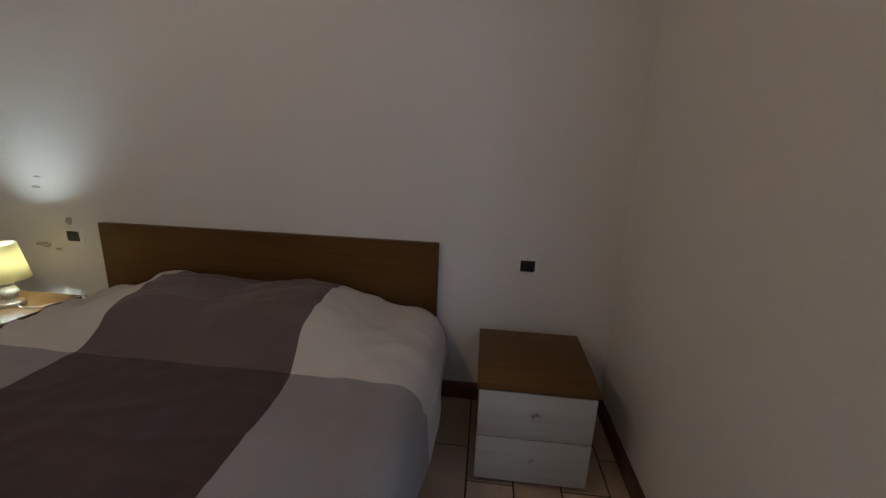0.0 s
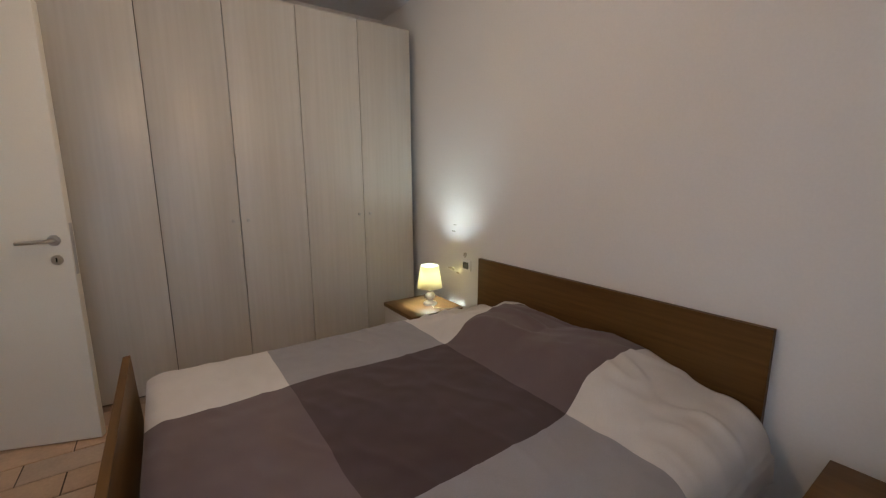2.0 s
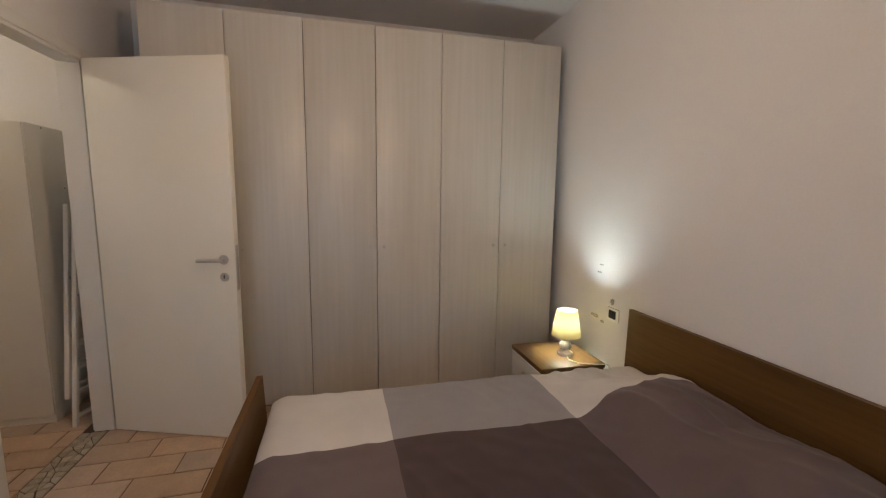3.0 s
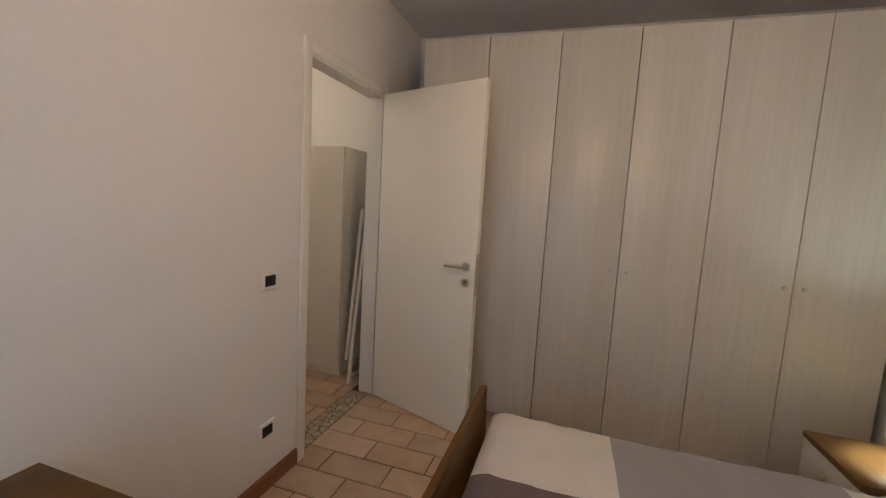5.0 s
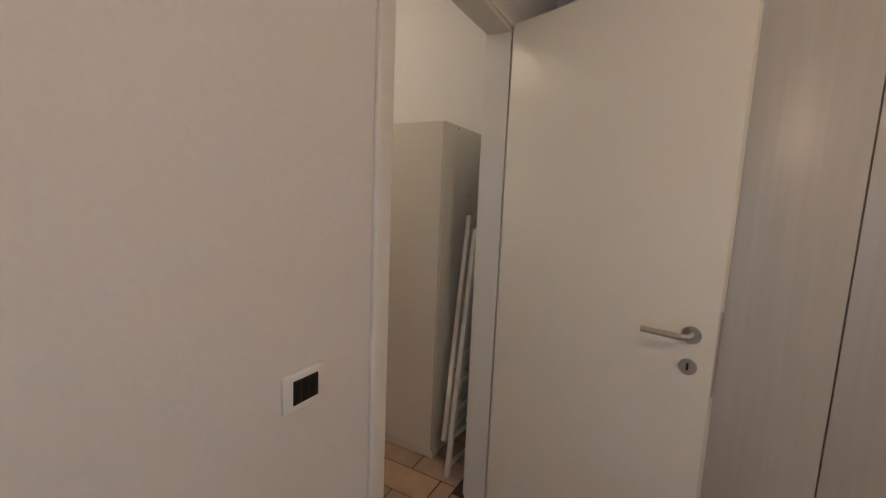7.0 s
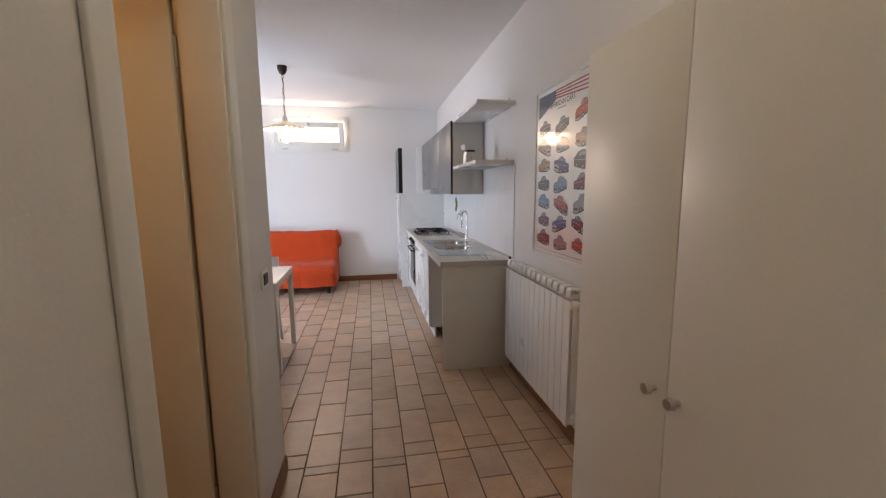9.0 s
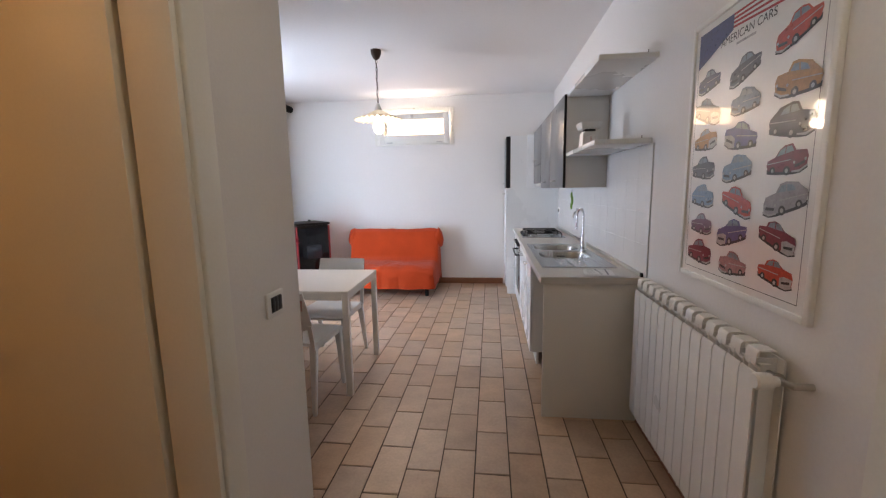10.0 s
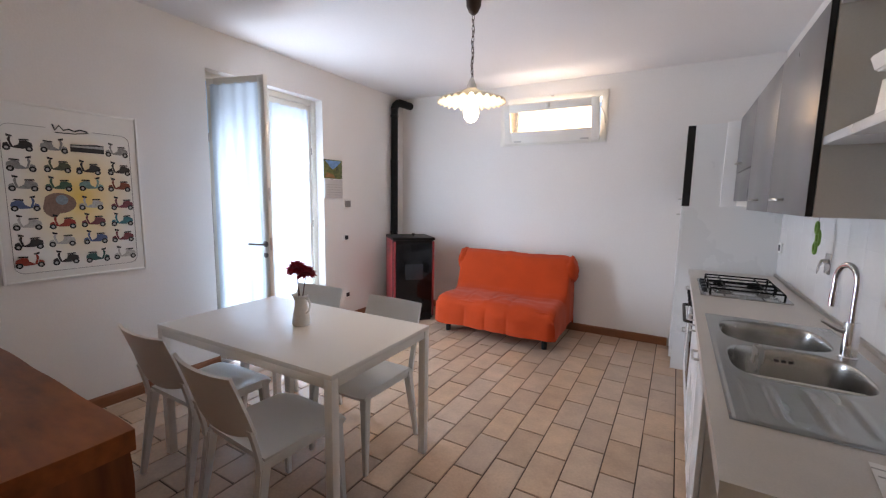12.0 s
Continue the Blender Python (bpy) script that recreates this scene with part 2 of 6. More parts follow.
def lathe(bm, profile, seg=24, centre=(0, 0, 0), ripple=0.0, lobes=0):
    """A surface of revolution about z from (radius, height) pairs."""
    rings = []
    for r, z in profile:
        ring = []
        for i in range(seg):
            a = 2 * math.pi * i / seg
            k = 1 + (ripple * math.cos(lobes * a) if lobes else 0)
            ring.append(bm.verts.new((centre[0] + r * k * math.cos(a), centre[1] + r * k * math.sin(a), centre[2] + z)))
        rings.append(ring)
    for p, q in zip(rings, rings[1:]):
        for i in range(seg):
            j = (i + 1) % seg
            bm.faces.new((p[i], p[j], q[j], q[i]))
    return rings


def cap(bm, ring, flip=False):
    bm.faces.new(ring[::-1] if flip else ring)


def solid(bm, profile, seg=24, centre=(0, 0, 0)):
    r = lathe(bm, profile, seg, centre)
    cap(bm, r[0], True)
    cap(bm, r[-1])


def tube(bm, pts, radius, seg=10, closed=False):
    """A round tube along a line of points; radius may be a list."""
    pts = [Vector(p) for p in pts]
    n = len(pts)
    rad = radius if isinstance(radius, (list, tuple)) else [radius] * n
    rings, side = [], None
    for i, p in enumerate(pts):
        if closed:
            d = pts[(i + 1) % n] - pts[i - 1]
        else:
            d = pts[min(i + 1, n - 1)] - pts[max(i - 1, 0)]
        d.normalize()
        if side is None:
            side = d.orthogonal().normalized()
        side = (side - d * side.dot(d)).normalized()
        up = d.cross(side)
        rings.append([bm.verts.new(p + rad[i] * (math.cos(a) * side + math.sin(a) * up)) for a in (2 * math.pi * k / seg for k in range(seg))])
    pairs = list(zip(rings, rings[1:])) + ([(rings[-1], rings[0])] if closed else [])
    for a, b in pairs:
        for k in range(seg):
            j = (k + 1) % seg
            bm.faces.new((a[k], a[j], b[j], b[k]))
    if not closed:
        cap(bm, rings[0], True)
        cap(bm, rings[-1])


def sheet(bm, f, nu, nv, thick=0.0):
    """A curved sheet from f(u, v) -> point, u and v from 0 to 1; thick closes it as a slab along its normals."""
    top = [[Vector(f(i / nu, j / nv)) for j in range(nv + 1)] for i in range(nu + 1)]
    a = [[bm.verts.new(p) for p in row] for row in top]
    for i in range(nu):
        for j in range(nv):
            bm.faces.new((a[i][j], a[i + 1][j], a[i + 1][j + 1], a[i][j + 1]))
    if not thick:
        return
    b = []
    for i in range(nu + 1):
        row = []
        for j in range(nv + 1):
            du = top[min(i + 1, nu)][j] - top[max(i - 1, 0)][j]
            dv = top[i][min(j + 1, nv)] - top[i][max(j - 1, 0)]
            row.append(bm.verts.new(top[i][j] - du.cross(dv).normalized() * thick))
        b.append(row)
    for i in range(nu):
        for j in range(nv):
            bm.faces.new((b[i][j], b[i][j + 1], b[i + 1][j + 1], b[i + 1][j]))
    for i in range(nu):
        bm.faces.new((a[i][0], b[i][0], b[i + 1][0], a[i + 1][0]))
        bm.faces.new((a[i][nv], a[i + 1][nv], b[i + 1][nv], b[i][nv]))
    for j in range(nv):
        bm.faces.new((a[0][j], a[0][j + 1], b[0][j + 1], b[0][j]))
        bm.faces.new((a[nu][j], b[nu][j], b[nu][j + 1], a[nu][j + 1]))


def wall(name, pieces, label, mat=None):
    """One wall made of butted blocks (with their openings between them)."""
    bm = bmesh.new()
    for lo, hi in pieces:
        quad_box(bm, lo, hi)
    return tagged(part(name, bm, mat or PAINT), label, "wall", kind="structure")


# the plan, in metres: x to the east, y to the north
H = 2.72           # ceiling
KEND = -3.343      # near end of the kitchen run
OX, OY = -0.08, -0.25       # the bedroom's own corner, from which its things are set out
WX = -0.675        # west wall, inner face
NY = 2.938 + OY    # bedroom's north wall
BEX = 3.27 + OX    # bedroom's east wall
CX = 0.90          # corridor's east wall
LY = -2.33         # living room's north wall
LEX = 3.287        # living room's east wall
SY = -6.95         # living room's south wall
DX0, DX1 = 0.03 + OX, 0.865 + OX   # bedroom doorway
BY0, BY1 = -1.855, -1.185   # bathroom doorway
FY0, FY1 = -5.518, -4.313   # French door's opening
FZ = 2.417
WX0, WX1, WZ0, WZ1 = 0.785, 1.805, 2.115, 2.507   # high window
BW0, BW1, BWZ = 0.35 + OY, 1.45 + OY, 2.25        # bedroom's window door

wall("wall_north", [((WX, NY, 0), (BEX, NY + 0.2, H))], "plain off-white plastered bedroom wall behind the bed")
wall("wall_west", [((WX - 0.2, SY - 0.25, 0), (WX, NY + 0.2, H))], "plain off-white plastered wall along kitchen and corridor")
wall("wall_east", [((BEX, LY + 0.12, 0), (BEX + 0.25, BW0, H)), ((BEX, BW1, 0), (BEX + 0.25, NY + 0.2, H)),
                   ((BEX, BW0, BWZ), (BEX + 0.25, BW1, H))], "off-white plastered bedroom wall with a window door")
wall("wall_bedroom_south", [((WX, OY - 0.10, 0), (DX0, OY, H)), ((DX1, OY - 0.10, 0), (BEX, OY, H)), ((DX0, OY - 0.10, 2.115), (DX1, OY, H))],
     "off-white plastered partition with the bedroom doorway")
wall("wall_corridor", [((CX, LY + 0.12, 0), (CX + 0.12, BY0, H)), ((CX, BY1, 0), (CX + 0.12, OY - 0.10, H)), ((CX, BY0, 2.115), (CX + 0.12, BY1, H))],
     "off-white plastered corridor wall with a bathroom doorway")
wall("wall_living_north", [((CX, LY, 0), (LEX, LY + 0.12, H))], "off-white plastered wall behind the sideboard")
wall("wall_living_east", [((LEX, SY - 0.25, 0), (LEX + 0.32, FY0, H)), ((LEX, FY1, 0), (LEX + 0.32, LY + 0.12, H)),
                          ((LEX, FY0, FZ), (LEX + 0.32, FY1, H))], "white plastered wall with a French door")
wall("wall_south", [((WX, SY - 0.25, 0), (WX0, SY, H)), ((WX1, SY - 0.25, 0), (LEX, SY, H)), ((WX0, SY - 0.25, 0), (WX1, SY, WZ0)),
                    ((WX0, SY - 0.25, WZ1), (WX1, SY, H))], "white plastered wall with a high hopper window")
box("ceiling", (WX - 0.2, SY - 0.25, H), (LEX + 0.32, NY + 0.2, H + 0.2), CEIL)
tagged(bpy.data.objects["ceiling"], "plain white plastered ceiling", "ceiling", kind="structure")
FLOOR = box("floor", (WX - 0.2, SY - 0.25, -0.2), (LEX + 0.32, NY + 0.2, -0.004), GROUT)
tagged(FLOOR, "terracotta tiled floor with dark grout joints", "floor", kind="structure")
bm = bmesh.new()
bmesh.ops.create_grid(bm, x_segments=2, y_segments=2, size=600)
GROUND = part("ground", bm, EARTH)
GROUND.location.z = -0.21
tagged(GROUND, "dry pale earth outside the house", "ground", kind="structure")


def skirting(name, a, b, out, mat, h=0.085, t=0.013):
    """A moulded wooden skirting board from a to b; out: the side it stands proud on."""
    a, b, o = Vector((*a, 0)), Vector((*b, 0)), Vector((*out, 0))
    bm = bmesh.new()
    prof = [(0.001, 0), (t, 0), (t, h - 0.014), (t - 0.004, h - 0.004), (t - 0.008, h), (0.001, h)]
    rows = [[bm.verts.new(p + o * q + Vector((0, 0, z))) for q, z in prof] for p in (a, b)]
    for i in range(len(prof)):
        j = (i + 1) % len(prof)
        bm.faces.new((rows[0][i], rows[0][j], rows[1][j], rows[1][i]))
    bm.faces.new(rows[0][::-1])
    bm.faces.new(rows[1])
    bmesh.ops.recalc_face_normals(bm, faces=bm.faces[:])
    return tagged(part(name, bm, mat), "brown wooden skirting board along the wall", "skirting board", kind="structure")


skirting("baseboard_south", (0.02, SY), (LEX, SY), (0, 1), SKIRT)
skirting("baseboard_east", (LEX, SY + 0.015), (LEX, FY0), (-1, 0), SKIRT)
skirting("baseboard_east_2", (LEX, FY1), (LEX, LY - 0.015), (-1, 0), SKIRT)
skirting("baseboard_living_north", (CX, LY), (LEX, LY), (0, -1), SKIRT)
skirting("baseboard_corridor", (CX, LY), (CX, BY0 - 0.075), (-1, 0), SKIRT)
skirting("baseboard_corridor_2", (CX, BY1 + 0.075), (CX, OY - 0.12), (-1, 0), SKIRT)
skirting("baseboard_corridor_west", (WX, KEND + 0.005), (WX, OY - 1.125), (1, 0), SKIRT)
skirting("baseboard_bedroom_south", (DX1 + 0.047, OY), (BEX, OY), (0, 1), SKIRT)
skirting("baseboard_bedroom_north", (0.03 + OX, NY), (BEX, NY), (0, -1), SKIRT_DARK)
skirting("baseboard_bedroom_east", (BEX, NY - 0.015), (BEX, BW1 + 0.05), (-1, 0), SKIRT_DARK)


def door_frame(name, centre, width, height, depth, rz, label, c=0.07):
    """Lining and casings of a doorway; local x along the wall, y through it, origin at its middle on the floor."""
    fr = thing(name, pose(*centre, 0, 0, rz), label, "door frame")
    fr["kind"] = "structure"
    w, d = width / 2, depth / 2
    for s in (-1, 1):
        box("jamb", (s * w, -d - 0.002, 0), (s * (w - 0.028), d + 0.002, height), TRIM, fr, 0.002)
        for f in (-1, 1):
            box("casing", (s * (w - 0.012), f * d, 0), (s * (w + c), f * (d + 0.016), height + c), TRIM, fr, 0.005, seg=3)
    box("head", (-w + 0.028, -d - 0.002, height - 0.028), (w - 0.028, d + 0.002, height), TRIM, fr, 0.002)
    for f in (-1, 1):
        box("casing", (-w + 0.012, f * d, height - 0.012), (w - 0.012, f * (d + 0.015), height + c), TRIM, fr, 0.005, seg=3)
    return fr


door_frame("door_frame_bedroom", ((DX0 + DX1) / 2, OY - 0.05, 0), DX1 - DX0, 2.115, 0.10, 0, "white painted wooden door frame of the bedroom", 0.045)
door_frame("door_frame_bathroom", (CX + 0.06, (BY0 + BY1) / 2, 0), BY1 - BY0, 2.115, 0.12, 90, "white painted wooden door frame of the bathroom")


def door_leaf(name, hinge, rz, width, height, handle, label):
    """A flush door; local x from the hinge to the free edge, thickness along y."""
    d = thing(name, pose(hinge[0], hinge[1], 0.008, 0, 0, rz), label, "door")
    d["kind"] = "structure"
    box("leaf", (0.004, -0.02, 0), (width, 0.02, height), WHITE_DOOR, d, 0.003)
    for z in (0.25, height - 0.22):
        bm = bmesh.new()
        solid(bm, [(0.007, z - 0.05), (0.007, z + 0.05)], 10, (-0.001, 0.0, 0))
        part("hinge", bm, NICKEL, d, "satin nickel hinge", True)
    if handle:
        for s in (-1, 1):
            bm = bmesh.new()
            tube(bm, [(width - 0.062, s * 0.022, 1.04), (width - 0.062, s * 0.062, 1.04), (width - 0.07, s * 0.07, 1.04), (width - 0.09, s * 0.072, 1.04),
                      (width - 0.185, s * 0.070, 1.036)], 0.0095, 12)
            for z, r in ((1.04, 0.026), (0.945, 0.024)):
                tube(bm, [(width - 0.062, s * 0.0195, z), (width - 0.062, s * 0.027, z)], r, 24)
            part("handle", bm, NICKEL, d, "satin nickel lever handle with round roses", True)
            box("keyhole", (width - 0.065, s * 0.0265, 0.935), (width - 0.059, s * 0.0285, 0.957), BLACK, d)
        box("lock_plate", (width - 0.002, -0.011, 0.87), (width + 0.0015, 0.011, 1.12), NICKEL, d, 0.0, "steel lock plate in the door edge")
    return d


door_leaf("door_1", (0.05 + OX, 0.018 + OY), 69.9, 0.812, 2.10, True, "white flush bedroom door standing open against the wardrobe")
door_leaf("door_2", (CX + 0.145, BY0 + 0.010), -4, 0.665, 2.10, True, "white flush bathroom door standing wide open, in warm light")

# bedroom
def knob(parent, x, y, z, mat=NICKEL, r=0.011, out=0.024):
    bm = bmesh.new()
    tube(bm, [(x, y, z), (x + out * 0.55, y, z), (x + out * 0.6, y, z), (x + out, y, z)], [r * 0.5, r * 0.5, r, r * 0.9], 14)
    return part("knob", bm, mat, parent, "small round metal knob", True)


def wardrobe():
    w = thing("wardrobe", pose(OX, OY, 0), "tall six-door wardrobe in pale ash laminate, doors closed", "wardrobe")
    y0, y1, top = 0.262, 2.875, 2.462
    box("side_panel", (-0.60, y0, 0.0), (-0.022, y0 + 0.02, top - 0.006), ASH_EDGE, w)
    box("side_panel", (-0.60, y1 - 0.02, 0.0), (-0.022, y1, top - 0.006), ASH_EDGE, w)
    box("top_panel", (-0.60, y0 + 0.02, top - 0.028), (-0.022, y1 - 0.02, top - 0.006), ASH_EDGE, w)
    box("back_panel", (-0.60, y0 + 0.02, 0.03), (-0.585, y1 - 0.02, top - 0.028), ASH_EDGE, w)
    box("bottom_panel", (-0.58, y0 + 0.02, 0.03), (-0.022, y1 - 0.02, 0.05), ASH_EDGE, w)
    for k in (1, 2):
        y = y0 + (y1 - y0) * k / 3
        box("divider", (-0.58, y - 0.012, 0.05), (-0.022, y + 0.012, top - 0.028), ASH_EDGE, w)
    box("plinth", (-0.05, y0 + 0.02, 0.0), (-0.035, y1 - 0.02, 0.03), ASH_EDGE, w)
    n, pitch = 6, (y1 - y0) / 6
    for k in range(n):
        a, b = y0 + k * pitch, y0 + (k + 1) * pitch
        gap = 0.0022
        d = box("door", (-0.019, a + gap, 0.022), (0.0, b - gap, top), ASH, w, 0.0012)
        ky = b - 0.045 if k % 2 == 0 else a + 0.045
        knob(d, 0.0, ky, 1.062)
    return w


wardrobe()


def nightstand(x, y, rz):
    n = thing("nightstand", pose(x, y, 0, 0, 0, rz), "low nightstand with brown oak top and two pale drawers", "nightstand", "nightstands beside the bed")
    w, top = 0.21, 0.423
    box("top", (-w, -0.21, top - 0.028), (w, 0.21, top), OAK, n, 0.003)
    box("side_panel", (-w + 0.008, -0.19, 0.02), (-w + 0.026, 0.205, top - 0.028), OAK_V, n)
    box("side_panel", (w - 0.026, -0.19, 0.02), (w - 0.008, 0.205, top - 0.028), OAK_V, n)
    box("back_panel", (-w + 0.026, 0.187, 0.02), (w - 0.026, 0.205, top - 0.028), OAK_V, n)
    box("bottom_panel", (-w + 0.026, -0.19, 0.02), (w - 0.026, 0.187, 0.038), OAK_V, n)
    box("plinth", (-w + 0.016, -0.175, 0.0), (w - 0.016, 0.195, 0.02), OAK_V, n)
    for z0, z1 in ((0.024, 0.205), (0.210, 0.391)):
        d = box("drawer", (-w + 0.009, -0.208, z0), (w - 0.009, -0.191, z1), DRAWER, n, 0.0015)
        bm = bmesh.new()
        z = (z0 + z1) / 2 + 0.01
        tube(bm, [(0, -0.208, z), (0, -0.220, z), (0, -0.221, z), (0, -0.231, z)], [0.006, 0.006, 0.014, 0.012], 14)
        part("knob", bm, NICKEL, d, "small round metal knob", True)
    return n


nightstand(2.892 + OX, 2.633 + OY, 0)
nightstand(0.51 + OX, 2.643 + OY, 0)


def bed():
    b = thing("bed", pose(OX, OY, 0), "double bed with plain brown oak head and foot boards", "bed")
    x0, x1, ya, yb = 0.826, 2.478, 0.985, 2.893
    hb = bmesh.new()
    sheet(hb, lambda u, v: (x0 + (x1 - x0) * u, yb + 0.012 * v, 0.12 + (0.782 - 0.12) * v), 12, 6, 0.026)
    part("headboard", hb, OAK, b, smooth=True)
    fb = bmesh.new()
    sheet(fb, lambda u, v: (x1 + (x0 - x1) * u, ya + 0.012 - 0.022 * v, 0.10 + (0.585 - 0.10) * v), 12, 4, 0.026)
    part("footboard", fb, OAK, b, smooth=True)
    for x in (x0 + 0.03, x1 - 0.055):
        box("side_rail", (x, ya + 0.03, 0.14), (x + 0.025, yb - 0.03, 0.30), OAK, b, 0.003)
    for x in (x0 + 0.02, x1 - 0.07):
        for y in (ya - 0.0, yb - 0.03):
            box("leg", (x, y - 0.01, 0), (x + 0.05, y + 0.03, 0.14), OAK_V, b, 0.003)
    box("mattress", (x0 + 0.06, ya + 0.045, 0.30), (x1 - 0.06, yb - 0.035, 0.445), PLASTIC, b, 0.04, seg=4)
    return b


bed()


def blanket_material():
    """Woven blocks of white, grey, mauve and dark brown, three by three."""
    m = material("checked_blanket", (0.5, 0.5, 0.5), 0.92, vary=0.05, scale=5, fine=420, bump=0.05, mix=0.6)
    n, l = m.node_tree.nodes, m.node_tree.links
    b = n["Principled BSDF"]
    co = n.new("ShaderNodeTexCoord")
    sep = n.new("ShaderNodeSeparateXYZ")
    wob = n.new("ShaderNodeTexNoise")
    wob.inputs["Scale"].default_value = 3.5
    vm = n.new("ShaderNodeVectorMath")
    vm.operation = "MULTIPLY_ADD"
    vm.inputs[1].default_value, vm.inputs[2].default_value = (0.016, 0.016, 0), (-0.008, -0.008, 0)
    av = n.new("ShaderNodeVectorMath")
    l.new(co.outputs["UV"], av.inputs[0])
    l.new(co.outputs["Object"], wob.inputs["Vector"])
    l.new(wob.outputs["Color"], vm.inputs[0])
    l.new(vm.outputs[0], av.inputs[1])
    l.new(av.outputs[0], sep.inputs[0])

    def step(out, edge):
        g = n.new("ShaderNodeMath")
        g.operation = "GREATER_THAN"
        g.inputs[1].default_value = edge
        l.new(out, g.inputs[0])
        return g.outputs[0]

    def mix(f, a, c):
        x = n.new("ShaderNodeMix")
        x.data_type = "RGBA"
        l.new(f, x.inputs["Factor"])
        for s, v in (("A", a), ("B", c)):
            k = [i for i in x.inputs if i.name == s and i.type == "RGBA"][0]
            if isinstance(v, tuple):
                k.default_value = (*v, 1)
            else:
                l.new(v, k)
        return [o for o in x.outputs if o.type == "RGBA"][0]

    white, grey, mauve, brown = (0.635, 0.60, 0.57), (0.302, 0.288, 0.302), (0.132, 0.094, 0.096), (0.058, 0.033, 0.034)
    x1, x2, y1, y2 = (step(sep.outputs["X"], 1.297), step(sep.outputs["X"], 2.105), step(sep.outputs["Y"], 1.512), step(sep.outputs["Y"], 2.28))
    mid = mix(y2, mix(y1, mauve, brown), mauve)
    edge = mix(y2, mix(y1, white, grey), white)
    colour = mix(x2, mix(x1, edge, mid), edge)
    ramp = [k for k in n if k.type == "VALTORGB"][0]
    ramp.color_ramp.elements[0].color, ramp.color_ramp.elements[1].color = (0.86, 0.86, 0.86, 1), (1.06, 1.06, 1.06, 1)
    mul = n.new("ShaderNodeMix")
    mul.data_type, mul.blend_type = "RGBA", "MULTIPLY"
    mul.inputs["Factor"].default_value = 1
    ins = [i for i in mul.inputs if i.type == "RGBA"]
    l.new(colour, ins[0])
    l.new(ramp.outputs["Color"], ins[1])
    l.new([o for o in mul.outputs if o.type == "RGBA"][0], b.inputs["Base Color"])
    b.inputs["Sheen Weight"].default_value = 0.15
    return m


def blanket():
    """A bedspread laid over mattress and two pillows, hanging at both sides; UV holds its place on the weave."""
    bm = bmesh.new()
    uv = bm.loops.layers.uv.new("weave")
    x0, x1, ya, yb = 0.872, 2.456, 1.025, 2.864
    side = 0.34
    nu, nv = 190, 150
    total = (x1 - x0) + 2 * side

    def top(x, y):
        z = 0.474 + 0.012 * noise.noise((x * 2.1, y * 2.3, 0))
        t = min(max((y - 2.27) / 0.22, 0), 1)
        hump = t * t * (3 - 2 * t) * (1 - 0.35 * max(0, (y - 2.68) / 0.2) ** 2)
        px = abs(x - 1.664) / 0.78
        fall = min(max((px - 0.42) / 0.58, 0), 1)
        across = 1 - 0.92 * fall * fall * (3 - 2 * fall) - 0.16 * max(0, 1 - px / 0.22)
        z += 0.135 * hump * max(across, 0.05)
        z += 0.005 * math.sin(9 * x + 5 * y + 3 * noise.noise((x * 2, y * 2, 4))) * (0.5 + hump)
        ridge = 1 - abs(noise.noise((x * 3.2 + y * 1.1, y * 6.5 - x * 1.4, 11)))
        z += 0.011 * max(0, ridge - 0.78) / 0.22 * (0.35 + hump) + 0.003 * noise.noise((x * 14, y * 14, 5))
        z -= 0.02 * max(0, (1.09 - y) / 0.065) ** 2
        return z

    grid = []
    for i in range(nu + 1):
        s = -side + total * i / nu
        row = []
        for j in range(nv + 1):
            y = ya + (yb - ya) * j / nv
            wave = math.sin(y * 11 + 2.5 * noise.noise((y * 1.3, 0, 7))) + 0.6 * noise.noise((y * 6, s, 2))
            if s < 0 or s > x1 - x0:
                over = -s if s < 0 else s - (x1 - x0)
                xe = x0 if s < 0 else x1
                sgn = -1 if s < 0 else 1
                head = min(max((y - 2.12) / 0.35, 0), 1)
                head = head * head * (3 - 2 * head)
                r = 0.05 + 0.10 * head
                base = top(xe, y)
                xe -= sgn * 0.085 * head
                if over < r * 1.57:
                    a = over / r
                    x, z = xe + sgn * r * math.sin(a), base - r * (1 - math.cos(a))
                else:
                    d = over - r * 1.57
                    x, z = xe + sgn * (r + (0.012 + 0.05 * d) + 0.02 * d / side * wave * 1.6), base - r - d
                u = (x0 if s < 0 else x1) + sgn * over
            else:
                x, u = x0 + s, x0 + s
                z = top(x, y)
                head = min(max((y - 2.12) / 0.35, 0), 1)
                head = head * head * (3 - 2 * head)
                mid = (x0 + x1) / 2
                x = mid + (x - mid) * (1 - 0.085 * head / ((x1 - x0) / 2))
            row.append((bm.verts.new((x, y, z)), (u, y)))
        grid.append(row)
    for i in range(nu):
        for j in range(nv):
            c = [grid[i][j], grid[i + 1][j], grid[i + 1][j + 1], grid[i][j + 1]]
            f = bm.faces.new([v for v, _ in c])
            for lp, (_, q) in zip(f.loops, c):
                lp[uv].uv = q
    # the foot end is tucked down behind the footboard
    foot = []
    for i in range(nu + 1):
        v, q = grid[i][0]
        foot.append(bm.verts.new((v.co.x, ya - 0.012, v.co.z - 0.10)))
    for i in range(nu):
        f = bm.faces.new((foot[i], foot[i + 1], grid[i + 1][0][0], grid[i][0][0]))
        for lp, q in zip(f.loops, ((grid[i][0][1]), (grid[i + 1][0][1]), (grid[i + 1][0][1]), (grid[i][0][1]))):
            lp[uv].uv = (q[0], q[1] - 0.01)
    ob = part("bedspread", bm, blanket_material(), None, smooth="all")
